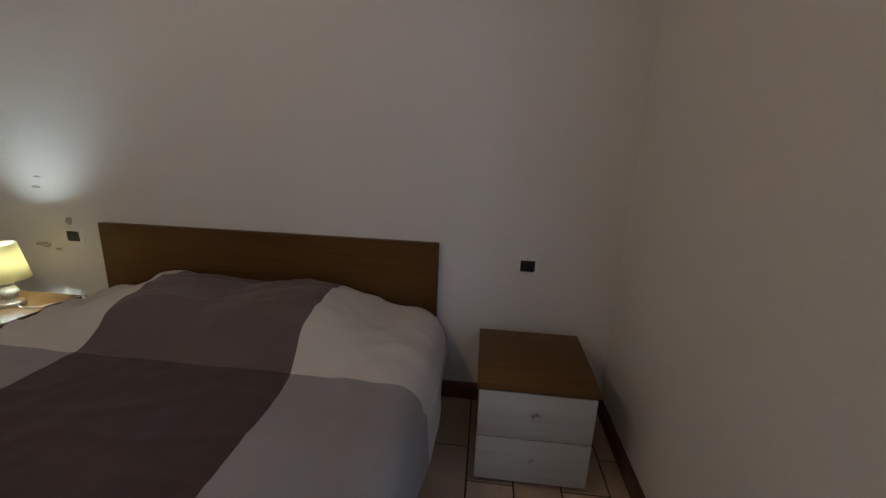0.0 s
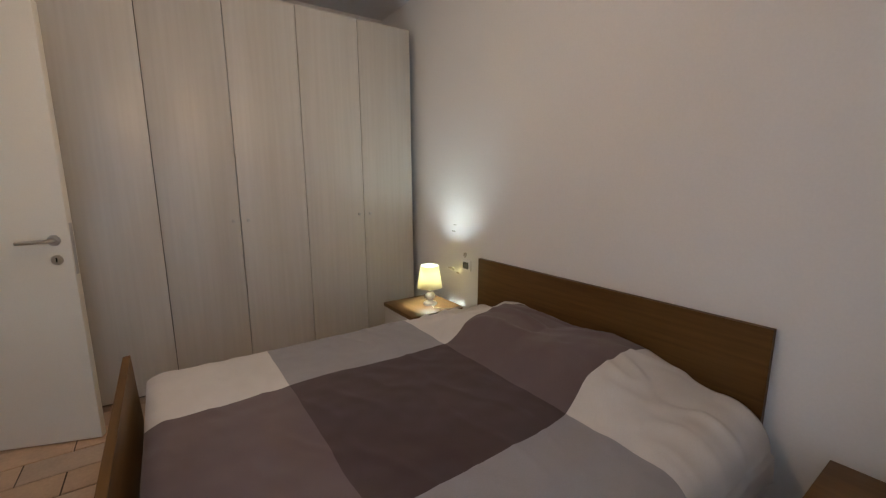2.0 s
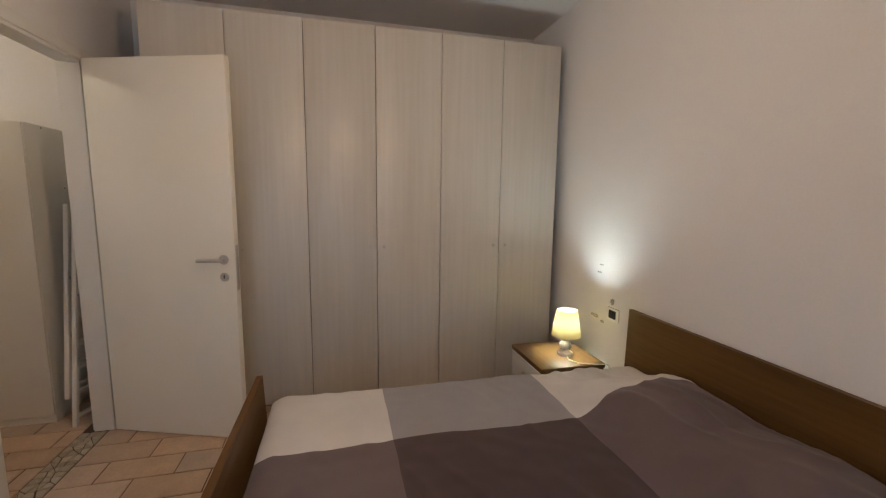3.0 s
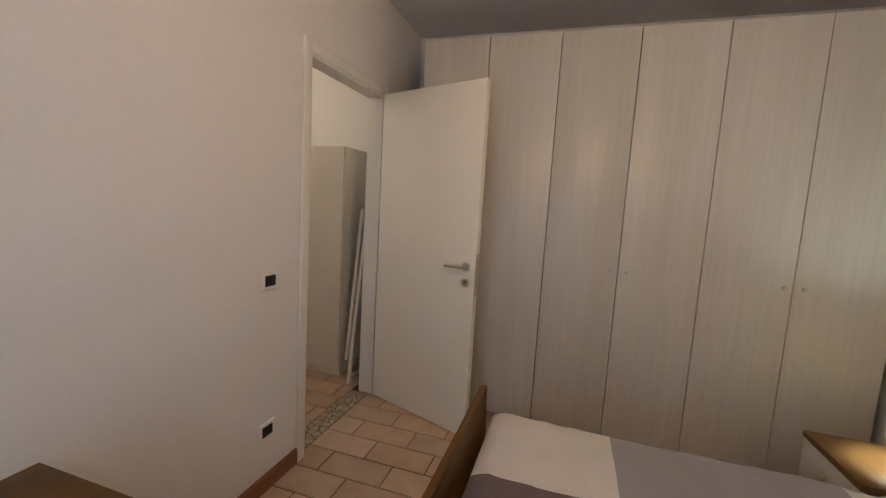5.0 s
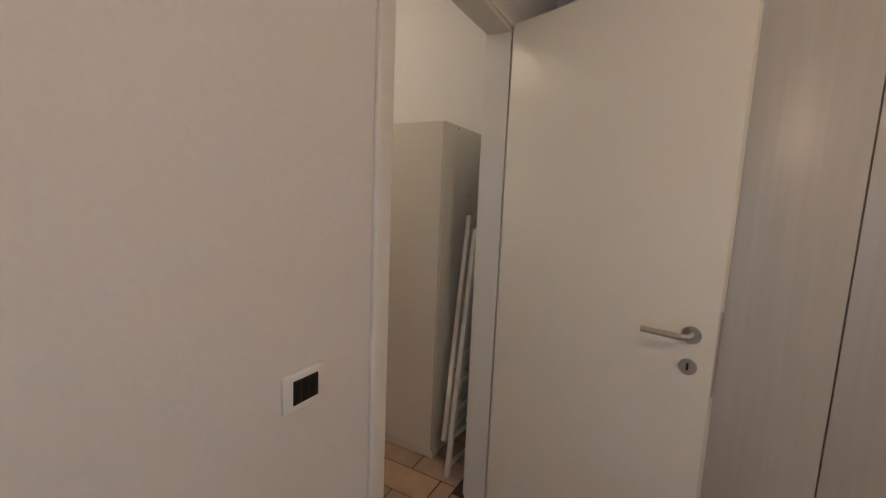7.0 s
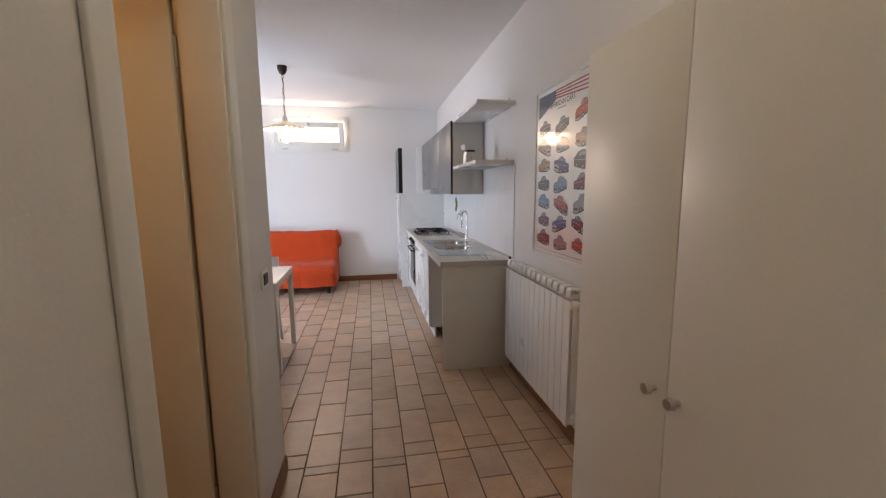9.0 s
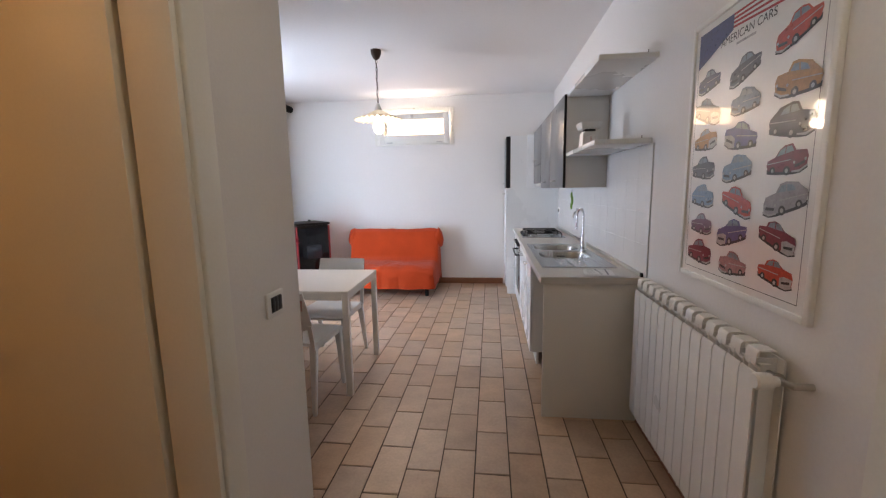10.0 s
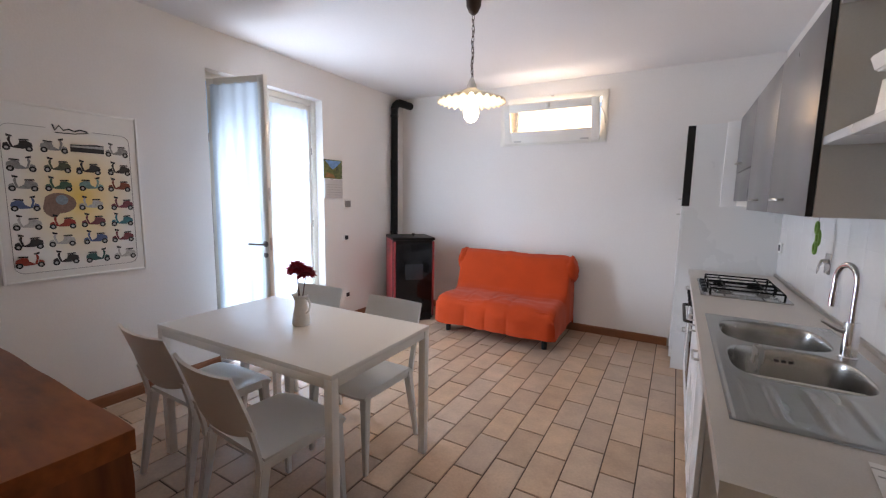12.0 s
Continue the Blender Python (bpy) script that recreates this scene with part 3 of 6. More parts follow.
    ob.modifiers.new("thickness", "SOLIDIFY").thickness = 0.006
    ob.modifiers["thickness"].offset = 1
    ob.location = (OX, OY, 0)
    return tagged(ob, "checked bedspread in white, grey, mauve and brown over the bed", "bedspread")


blanket()


def table_lamp(x, y, z):
    t = thing("table_lamp", pose(x, y, z), "small lit table lamp, yellow shade on a distressed turned base", "lamp")
    bm = bmesh.new()
    solid(bm, [(0.048, 0), (0.05, 0.008), (0.046, 0.018), (0.026, 0.026), (0.02, 0.036), (0.033, 0.05), (0.037, 0.066), (0.03, 0.083), (0.018, 0.094),
               (0.022, 0.10), (0.027, 0.108), (0.022, 0.118), (0.014, 0.126), (0.014, 0.15)], 28)
    part("base", bm, AGED_WHITE, t, "turned distressed white base", True)
    bm = bmesh.new()
    lathe(bm, [(0.090, 0.128), (0.0625, 0.290)], 40)
    ob = part("shade", bm, SHADE, t, "tapered yellow fabric shade", "all")
    m = ob.modifiers.new("thickness", "SOLIDIFY")
    m.thickness = 0.0016
    bm = bmesh.new()
    bmesh.ops.create_uvsphere(bm, u_segments=16, v_segments=10, radius=0.017, matrix=Matrix.Translation((0, 0, 0.188)))
    part("bulb", bm, BULB_COOL, t, "lit bulb", "all")
    bm = bmesh.new()
    solid(bm, [(0.013, 0.15), (0.013, 0.172)], 12)
    part("socket", bm, BLACK, t, "", True)
    bm = bmesh.new()
    tube(bm, [(0.04, -0.01, 0.006), (0.09, -0.03, 0.005), (0.15, 0.0, 0.005), (0.19, 0.08, 0.006), (0.20, 0.16, 0.004), (0.20, 0.20, -0.05)], 0.003, 6)
    part("cord", bm, AGED_WHITE, t, "thin white cord", True)
    return t


table_lamp(0.54 + OX, 2.69 + OY, 0.423)


def switch_plate(name, m, label, category, w=0.105, h=0.08, inset=0.6, shift=0.0, dark=None, group=""):
    """A white plate with a black insert; local x across, z up, facing -y."""
    s = thing(name, m, label, category, group)
    box("plate", (-w / 2, -0.011, -h / 2), (w / 2, 0, h / 2), PLATE, s, 0.004, seg=3)
    box("insert", (-w * inset / 2 + shift, -0.0135, -h * 0.31), (w * inset / 2 + shift, -0.008, h * 0.31), dark or BLACK, s, 0.001)
    n = 3
    for k in range(n):
        c = (k - 1) * w * inset / n + shift
        box("module", (c - w * inset / n / 2 + 0.001, -0.0155, -h * 0.29), (c + w * inset / n / 2 - 0.001, -0.0125, h * 0.29), dark or BLACK, s, 0.0008)
    return s


switch_plate("wall_socket", pose(2.874 + OX, NY, 0.698), "white wall socket plate with black modules above the nightstand", "wall socket")
switch_plate("wall_socket", pose(0.656 + OX, NY, 0.700), "white wall socket plate with black modules beside the headboard", "wall socket")
switch_plate("wall_switch", pose(1.125 + OX, OY, 1.017, 0, 0, 180), "white light switch plate with black modules beside the bedroom door", "light switch")
switch_plate("wall_socket", pose(1.135 + OX, OY, 0.305, 0, 0, 180), "low white wall socket plate with black modules", "wall socket")


def wall_mark(name, x, z, w, h, seed):
    """A small mark for plaster flakes and hooks with shadows, thin and irregular, with a raised rim."""
    rnd = random.Random(seed)
    bm = bmesh.new()
    n = 18
    ring = [(w / 2 * math.cos(2 * math.pi * k / n) * rnd.uniform(0.6, 1.15), h / 2 * math.sin(2 * math.pi * k / n) * rnd.uniform(0.6, 1.15)) for k in range(n)]
    out = [bm.verts.new((a, 0, b)) for a, b in ring]
    mid = [bm.verts.new((a * 0.93, -0.0035, b * 0.9)) for a, b in ring]
    inn = [bm.verts.new((a * 0.7, -0.002, b * 0.65)) for a, b in ring]
    for p, q in ((out, mid), (mid, inn)):
        for k in range(n):
            bm.faces.new((p[k], p[(k + 1) % n], q[(k + 1) % n], q[k]))
    bm.faces.new(inn)
    ob = part(name, bm, material("mark_brown", (0.58, 0.53, 0.46), 0.95, vary=0.25, scale=30, fine=120, bump=0.06))
    ob.matrix_world = pose(x, NY - 0.0006, z)
    return tagged(ob, "thin brownish mark on the wall, for plaster flakes and shadowed hooks", "plaster flake", "plaster flakes by the lamp")


# two of these stand for tiny hooks and the shadows they cast
wall_mark("plaster_flake", 0.515 + OX, 0.985, 0.045, 0.012, 1)
wall_mark("plaster_flake", 0.495 + OX, 0.935, 0.05, 0.016, 2)
wall_mark("plaster_flake", 0.47 + OX, 0.645, 0.10, 0.026, 3)
wall_mark("plaster_flake", 0.55 + OX, 0.625, 0.04, 0.02, 4)
wall_mark("plaster_flake", 0.635 + OX, 0.775, 0.04, 0.045, 5)


def dresser():
    d = thing("dresser", pose(2.46, OY, 0), "low chest of drawers with a brown oak top", "chest of drawers")
    box("top", (-0.56, 0.02, 0.652), (0.56, 0.44, 0.68), OAK, d, 0.003)
    box("side_panel", (-0.545, 0.03, 0.0), (-0.525, 0.42, 0.652), OAK_V, d)
    box("side_panel", (0.525, 0.03, 0.0), (0.545, 0.42, 0.652), OAK_V, d)
    box("back_panel", (-0.525, 0.03, 0.04), (0.525, 0.05, 0.652), OAK_V, d)
    box("plinth", (-0.525, 0.05, 0.0), (0.525, 0.40, 0.05), OAK_V, d)
    for k in range(3):
        z = 0.06 + k * 0.197
        dr = box("drawer", (-0.523, 0.42, z), (0.523, 0.438, z + 0.192), DRAWER, d, 0.0015)
        for x in (-0.25, 0.25):
            bm = bmesh.new()
            tube(bm, [(x, 0.438, z + 0.095), (x, 0.45, z + 0.095), (x, 0.451, z + 0.095), (x, 0.461, z + 0.095)], [0.006, 0.006, 0.014, 0.012], 14)
            part("knob", bm, NICKEL, dr, "small round metal knob", True)
    return d


dresser()


def mirror():
    m = thing("wall_mirror", pose(2.46, OY, 0.912), "wall mirror in a wide brown oak frame above the dresser", "mirror")
    w, h, f = 0.42, 1.05, 0.075
    for s in (-1, 1):
        box("frame_side", (s * w, 0.002, 0), (s * (w - f), 0.028, h), OAK_V, m, 0.003)
    box("frame_rail", (-w + f, 0.002, 0), (w - f, 0.028, f), OAK, m, 0.003)
    box("frame_rail", (-w + f, 0.002, h - f), (w - f, 0.028, h), OAK, m, 0.003)
    mm = bpy.data.materials.new("mirror_glass")
    mm.use_nodes = True
    p = mm.node_tree.nodes["Principled BSDF"]
    p.inputs["Metallic"].default_value, p.inputs["Roughness"].default_value = 1.0, 0.02
    p.inputs["Base Color"].default_value = (0.9, 0.92, 0.91, 1)
    box("glass", (-w + f, 0.004, f), (w - f, 0.014, h - f), mm, m, 0, "silvered mirror glass")


mirror()


def drape(name, x, y0, y1, top, bottom, folds, mat, label, depth=0.028):
    bm = bmesh.new()
    sheet(bm, lambda u, v: (x + depth * math.sin(folds * 2 * math.pi * u + 1.5 * noise.noise((u * 5, 0, v))) * (0.6 + 0.4 * v) + 0.01 * noise.noise((u * 9, v * 3, 3)),
                            y0 + (y1 - y0) * u + 0.012 * noise.noise((u * 4, v * 2, 9)), top + (bottom - top) * v), 90, 14)
    ob = part(name, bm, mat, None, smooth="all")
    return tagged(ob, label, "curtain")


def window_door(name, x, y0, y1, top, label, thick=0.06):
    """A two-leaf glazed door in the bedroom's east wall, closed."""
    w = thing(name, pose(x, 0, 0), label, "window")
    w["kind"] = "structure"
    for a, b in ((y0, y0 + 0.05), (y1 - 0.05, y1)):
        box("window_frame", (0, a, 0), (thick, b, top), TRIM, w, 0.004)
    box("window_frame", (0, y0 + 0.05, top - 0.05), (thick, y1 - 0.05, top), TRIM, w, 0.004)
    mid = (y0 + y1) / 2
    for a, b in ((y0 + 0.052, mid - 0.002), (mid + 0.002, y1 - 0.052)):
        sash = box("sash", (0.006, a, 0.01), (thick - 0.006, a + 0.065, top - 0.052), TRIM, w, 0.004)
        box("stile", (0.006, b - 0.065, 0.01), (thick - 0.006, b, top - 0.052), TRIM, sash, 0.004)
        box("rail", (0.007, a + 0.065, 0.01), (thick - 0.007, b - 0.065, 0.11), TRIM, sash, 0.004)
        box("rail", (0.007, a + 0.065, top - 0.12), (thick - 0.007, b - 0.065, top - 0.052), TRIM, sash, 0.004)
        g = box("pane", (0.026, a + 0.065, 0.11), (0.032, b - 0.065, top - 0.12), GLASS, sash)
        g.visible_shadow = False
    return w


window_door("window_2", BEX + 0.10, BW0, BW1, BWZ, "closed white glazed balcony door of the bedroom")
drape("curtain", BEX - 0.07, BW0 - 0.12, BW1 + 0.07, 2.42, 0.04, 11, DRAPE, "long pale bluish curtain hanging before the bedroom window")
bm = bmesh.new()
tube(bm, [(BEX - 0.07, BW0 - 0.22, 2.44), (BEX - 0.07, BW1 + 0.17, 2.44)], 0.012, 14)
for yy in (BW0 - 0.18, BW1 + 0.14):
    tube(bm, [(BEX - 0.07, yy, 2.44), (BEX, yy, 2.44)], 0.008, 10)
tagged(part("curtain_rod", bm, NICKEL, None, smooth=True), "plain metal curtain rod above the bedroom window", "curtain rod")


def ceiling_pendant():
    p = thing("pendant_lamp", pose(1.55, 1.15, H), "lit bulb under a shallow enamel dish hanging from the bedroom ceiling", "lamp")
    bm = bmesh.new()
    solid(bm, [(0.05, -0.03), (0.055, 0.0)], 24)
    part("canopy", bm, PLATE, p, "", True)
    bm = bmesh.new()
    tube(bm, [(0, 0, -0.03), (0, 0, -0.41)], 0.005, 8)
    part("cord", bm, PLATE, p, "", True)
    bm = bmesh.new()
    lathe(bm, [(0.02, -0.40), (0.05, -0.415), (0.13, -0.44), (0.20, -0.462)], 40)
    sh = part("shade", bm, PLATE, p, "shallow white enamel dish", "all")
    sh.modifiers.new("thickness", "SOLIDIFY").thickness = 0.003
    bm = bmesh.new()
    bmesh.ops.create_uvsphere(bm, u_segments=20, v_segments=12, radius=0.04, matrix=Matrix.Translation((0, 0, -0.50)))
    part("bulb", bm, glow("lit_warm_bulb", (1.0, 0.74, 0.5), 12.0), p, "lit bulb", "all")


ceiling_pendant()

# corridor and bathroom
def cupboard():
    c = thing("cupboard", pose(0, 0, 0), "tall plain white two-door melamine cupboard in the corridor", "cupboard")
    y0, y1, xf, top = OY - 1.12, OY - 0.378, OX - 0.094, 1.79
    box("side_panel", (WX + 0.01, y0, 0.0), (xf - 0.018, y0 + 0.018, top), MELAMINE, c)
    box("side_panel", (WX + 0.01, y1 - 0.018, 0.0), (xf - 0.018, y1, top), MELAMINE, c)
    box("top_panel", (WX + 0.01, y0 + 0.018, top - 0.018), (xf - 0.018, y1 - 0.018, top), MELAMINE, c)
    box("bottom_panel", (WX + 0.01, y0 + 0.018, 0.06), (xf - 0.018, y1 - 0.018, 0.078), MELAMINE, c)
    box("back_panel", (WX + 0.012, y0 + 0.018, 0.078), (WX + 0.02, y1 - 0.018, top - 0.018), MELAMINE, c)
    box("plinth", (xf - 0.05, y0 + 0.018, 0.0), (xf - 0.022, y1 - 0.018, 0.06), MELAMINE, c)
    mid = (y0 + y1) / 2
    for a, b, ky in ((y0 + 0.002, mid - 0.0015, mid - 0.035), (mid + 0.0015, y1 - 0.002, mid + 0.035)):
        d = box("door", (xf - 0.017, a, 0.055), (xf, b, top - 0.002), MELAMINE, c, 0.0015)
        knob(d, xf, ky, 0.995, NICKEL, 0.013, 0.028)
    for x in (WX + 0.18, xf - 0.16):
        bm = bmesh.new()
        tube(bm, [(x, y1, top - 0.012 - 0.35 * (x < -0.4)), (x, y1 + 0.002, top - 0.012 - 0.35 * (x < -0.4))], 0.005, 10)
        part("screw_cap", bm, GREY_PLATE, c)


cupboard()


def folding_airer(y, x_low, x_top, height, lean, label):
    """A folded slatted wooden frame leaning on the cupboard's side."""
    a = thing("folded_airer", pose(x_low, y, 0.0, 0, lean, 0), label, "clothes airer", "folded airers in the corridor corner")
    w = 0.30
    for s in (0, 1):
        box("rail", (-w * s, -0.012, 0.0), (-w * s - 0.028, 0.012, height), TRIM, a, 0.003)
    n = 9
    for k in range(n):
        z = 0.06 + (height - 0.12) * k / (n - 1)
        box("slat", (-w, -0.006, z - 0.012), (-0.028, 0.006, z + 0.012), TRIM, a, 0.002)
    for z in (height * 0.32, height * 0.62):
        bm = bmesh.new()
        tube(bm, [(-0.014, -0.017, z), (-0.014, 0.017, z)], 0.006, 10)
        part("bolt", bm, NICKEL, a)
    return a


folding_airer(OY - 0.285, OX - 0.055, -0.2, 1.18, -8.5, "folded white slatted clothes airer leaning beside the cupboard").location.z = 0.165
folding_airer(OY - 0.240, OX - 0.015, -0.2, 1.28, -9.0, "folded white slatted clothes airer standing beside the cupboard")


def threshold():
    """Crazy paving between the rooms: broken stones in dark mortar."""
    rnd = random.Random(5)
    nx, ny = 17, 3
    x0, x1, y0, y1 = DX0 + 0.03, DX1 - 0.03, OY - 0.165, OY - 0.03
    pts = {}
    for i in range(nx + 1):
        for j in range(ny + 1):
            ex, ey = (i in (0, nx)), (j in (0, ny))
            pts[i, j] = (x0 + (x1 - x0) * (i + (0 if ex else rnd.uniform(-0.36, 0.36))) / nx, y0 + (y1 - y0) * (j + (0 if ey else rnd.uniform(-0.3, 0.3))) / ny)
    for i in range(nx):
        for j in range(ny):
            poly = [pts[i, j], pts[i + 1, j], pts[i + 1, j + 1], pts[i, j + 1]]
            polys = [poly]
            if rnd.random() < 0.3:
                polys = [poly[:3], [poly[0], poly[2], poly[3]]]
            for q in polys:
                c = (sum(p[0] for p in q) / len(q), sum(p[1] for p in q) / len(q))
                bm = bmesh.new()
                lo = [bm.verts.new((c[0] + (p[0] - c[0]) * 0.86, c[1] + (p[1] - c[1]) * 0.86, -0.005)) for p in q]
                hi = [bm.verts.new((c[0] + (p[0] - c[0]) * 0.80, c[1] + (p[1] - c[1]) * 0.80, 0.001)) for p in q]
                bm.faces.new(hi)
                for k in range(len(q)):
                    bm.faces.new((lo[k], lo[(k + 1) % len(q)], hi[(k + 1) % len(q)], hi[k]))
                part("threshold_stone", bm, STONE, FLOOR)


threshold()
switch_plate("wall_switch", pose(CX, -2.15, 1.05, 0, 0, -90), "white light switch plate with black modules on the corridor wall", "light switch", 0.10, 0.08, 0.6, 0.0)


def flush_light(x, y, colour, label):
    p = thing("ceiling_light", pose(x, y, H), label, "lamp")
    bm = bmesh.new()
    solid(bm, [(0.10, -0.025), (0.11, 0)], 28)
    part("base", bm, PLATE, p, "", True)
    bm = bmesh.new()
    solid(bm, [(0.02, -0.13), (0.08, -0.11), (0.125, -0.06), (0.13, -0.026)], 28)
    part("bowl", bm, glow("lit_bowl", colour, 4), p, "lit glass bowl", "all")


flush_light(1.95, -1.0, (1.0, 0.55, 0.2), "lit amber glass ceiling light in the bathroom")
# no lamp is known here; this bowl goes with the added corridor fill
flush_light(0.10, -1.40, (1.0, 0.86, 0.66), "added fill light of the corridor, an unseen lit white glass bowl")

# living room and kitchen: openings
def glazed_leaf(parent, width, z0, z1, side, curtain=True):
    """A glazed leaf in local coordinates: x from hinge to free edge, y = 0 its room face (towards side), with a sheer curtain on it."""
    s = side
    t = 0.045
    leaf = box("stile", (0, 0, z0), (0.062, -s * t, z1), TRIM, parent, 0.004)
    box("stile", (width - 0.062, 0, z0), (width, -s * t, z1), TRIM, parent, 0.004)
    box("rail", (0.062, -s * 0.001, z0), (width - 0.062, -s * (t - 0.001), z0 + 0.11), TRIM, parent, 0.004)
    box("rail", (0.062, -s * 0.001, z1 - 0.075), (width - 0.062, -s * (t - 0.001), z1), TRIM, parent, 0.004)
    g = box("pane", (0.062, -s * 0.022, z0 + 0.11), (width - 0.062, -s * 0.027, z1 - 0.075), GLASS, parent)
    g.visible_shadow = False
    if curtain:
        bm = bmesh.new()
        sheet(bm, lambda u, v: (0.045 + (width - 0.09) * u, s * (0.010 + 0.0065 * math.sin(26 * u + 2 * noise.noise((u * 3, v, 1)))
                                * (0.7 + 0.5 * noise.noise((u * 4, v * 3, 5)))), z1 - 0.05 - (z1 - z0 - 0.12) * v), 60, 16)
        part("curtain", bm, SHEER, parent, "sheer white curtain on the glass", "all")
        for z in (z1 - 0.055, z0 + 0.085):
            bm = bmesh.new()
            tube(bm, [(0.03, s * 0.010, z), (width - 0.03, s * 0.010, z)], 0.0035, 8)
            part("curtain_rod", bm, PLATE, parent)


def french_door():
    x = LEX + 0.10
    fd = thing("window_1", pose(0, 0, 0), "white glazed French door with one leaf standing open", "French door")
    fd["kind"] = "structure"
    for a, b in ((FY0, FY0 + 0.055), (FY1 - 0.055, FY1)):
        box("window_frame", (x, a, 0), (x + 0.07, b, FZ), TRIM, fd, 0.005)
    box("window_frame", (x, FY0 + 0.055, FZ - 0.055), (x + 0.07, FY1 - 0.055, FZ), TRIM, fd, 0.005)
    w = (FY1 - FY0 - 0.11) / 2
    shut = new("leaf")
    shut.parent = fd
    shut.matrix_basis = pose(x + 0.012, FY0 + 0.057, 0, 0, 0, 90)
    glazed_leaf(shut, w, 0.02, FZ - 0.057, 1)
    ajar = new("leaf")
    ajar.parent = fd
    ajar.matrix_basis = pose(x - 0.004, FY1 - 0.06, 0, 0, 0, 194)
    glazed_leaf(ajar, w, 0.02, FZ - 0.057, -1)
    tagged(shut, "closed glazed leaf")
    tagged(ajar, "open glazed leaf with lever handle")
    bm = bmesh.new()
    tube(bm, [(w - 0.031, -0.0, 1.05), (w - 0.031, -0.045, 1.05), (w - 0.045, -0.052, 1.05), (w - 0.15, -0.052, 1.048)], 0.008, 10)
    tube(bm, [(w - 0.031, 0.0, 1.05), (w - 0.031, -0.008, 1.05)], 0.024, 18)
    tube(bm, [(w - 0.031, 0.0, 0.96), (w - 0.031, -0.008, 0.96)], 0.02, 18)
    part("handle", bm, GREY_PLATE, ajar, "dark grey lever handle", True)
    for ob, zz in ((shut, (0.45, 1.15, 1.9)), (ajar, (0.45, 1.15, 1.9))):
        for z in zz:
            bm = bmesh.new()
            solid(bm, [(0.007, z - 0.035), (0.007, z + 0.035)], 10, (-0.004, 0.0, 0))
            part("hinge", bm, GREY_PLATE, ob, "", True)
    for z in (0.5, 1.0, 1.4, 1.9):
        box("latch", (w - 0.001, 0.012, z), (w + 0.003, 0.03, z + 0.10), NICKEL, ajar)


french_door()


def hopper_window():
    w = thing("window_3", pose(0, SY, 0), "white hopper window high in the wall, tilted open", "window")
    w["kind"] = "structure"
    a, b, c, d = 0.722, 1.885, 2.05, 2.572
    for p, q in (((a, 0, c), (WX0, 0.012, d)), ((WX1, 0, c), (b, 0.012, d)), ((WX0, 0, c), (WX1, 0.012, WZ0)), ((WX0, 0, WZ1), (WX1, 0.012, d))):
        box("window_frame", p, q, TRIM, w, 0.002)
    s = new("sash")
    s.parent = w
    tagged(s, "tilted white sash with one pane")
    s.matrix_basis = pose(0, 0.014, WZ0 - 0.035, -17, 0, 0)
    x0, x1, h = WX0, WX1, 0.42
    for p, q in (((x0, 0, 0), (x0 + 0.075, 0.045, h)), ((x1 - 0.075, 0, 0), (x1, 0.045, h)), ((x0 + 0.075, 0.001, 0), (x1 - 0.075, 0.044, 0.125)),
                 ((x0 + 0.075, 0.001, h - 0.085), (x1 - 0.075, 0.044, h))):
        box("rail", p, q, TRIM, s, 0.004)
    # pane colour carries the sunlit warmth from outside
    g = box("pane", (x0 + 0.075, 0.018, 0.125), (x1 - 0.075, 0.023, h - 0.085), SUNLIT_PANE, s)
    g.visible_shadow = False
    for x in (x0 + 0.1, x1 - 0.19):
        box("hinge", (x, 0.045, 0.012), (x + 0.085, 0.05, 0.03), NICKEL, s, 0.002)
    box("catch", ((x0 + x1) / 2 - 0.02, 0.045, h - 0.06), ((x0 + x1) / 2 + 0.02, 0.062, h - 0.01), NICKEL, s, 0.004)
    bm = bmesh.new()
    tube(bm, [(x0 - 0.01, 0.11, WZ0 + 0.27), (x0 - 0.04, 0.06, WZ0 + 0.2), (x0 - 0.045, 0.012, WZ0 + 0.12)], 0.006, 8)
    part("stay", bm, NICKEL, w, "metal stay arm", True)
    box("strike", ((x0 + x1) / 2 - 0.015, 0.012, d - 0.02), ((x0 + x1) / 2 + 0.015, 0.022, d), NICKEL, w, 0.003)


hopper_window()
for nm, yc, h in (("outdoor_sill", SY - 0.125, WZ0 + 0.002),):
    box(nm, (WX0 + 0.001, SY - 0.30, WZ0 - 0.01), (WX1 - 0.001, SY - 0.005, h + 0.006), STUCCO)
    tagged(bpy.data.objects[nm], "pale plastered window sill", "window sill", kind="structure")


# dining group
def table():
    t = thing("dining_table", pose(1.785, -3.848, 0, 0, 0, 1.2), "white rectangular dining table with square steel legs", "table")
    a, b = 0.63, 0.376
    box("tabletop", (-a, -b, 0.722), (a, b, 0.745), TABLE_WHITE, t, 0.0025)
    for s in (-1, 1):
        box("apron", (-a + 0.045, s * (b - 0.004), 0.682), (a - 0.045, s * (b - 0.024), 0.722), TABLE_WHITE, t, 0.0015)
        box("apron", (s * (a - 0.004), -b + 0.045, 0.682), (s * (a - 0.024), b - 0.045, 0.722), TABLE_WHITE, t, 0.0015)
        for q in (-1, 1):
            box("leg", (s * (a - 0.001), q * (b - 0.001), 0), (s * (a - 0.042), q * (b - 0.042), 0.7215), TABLE_WHITE, t, 0.003)
    return t


table()


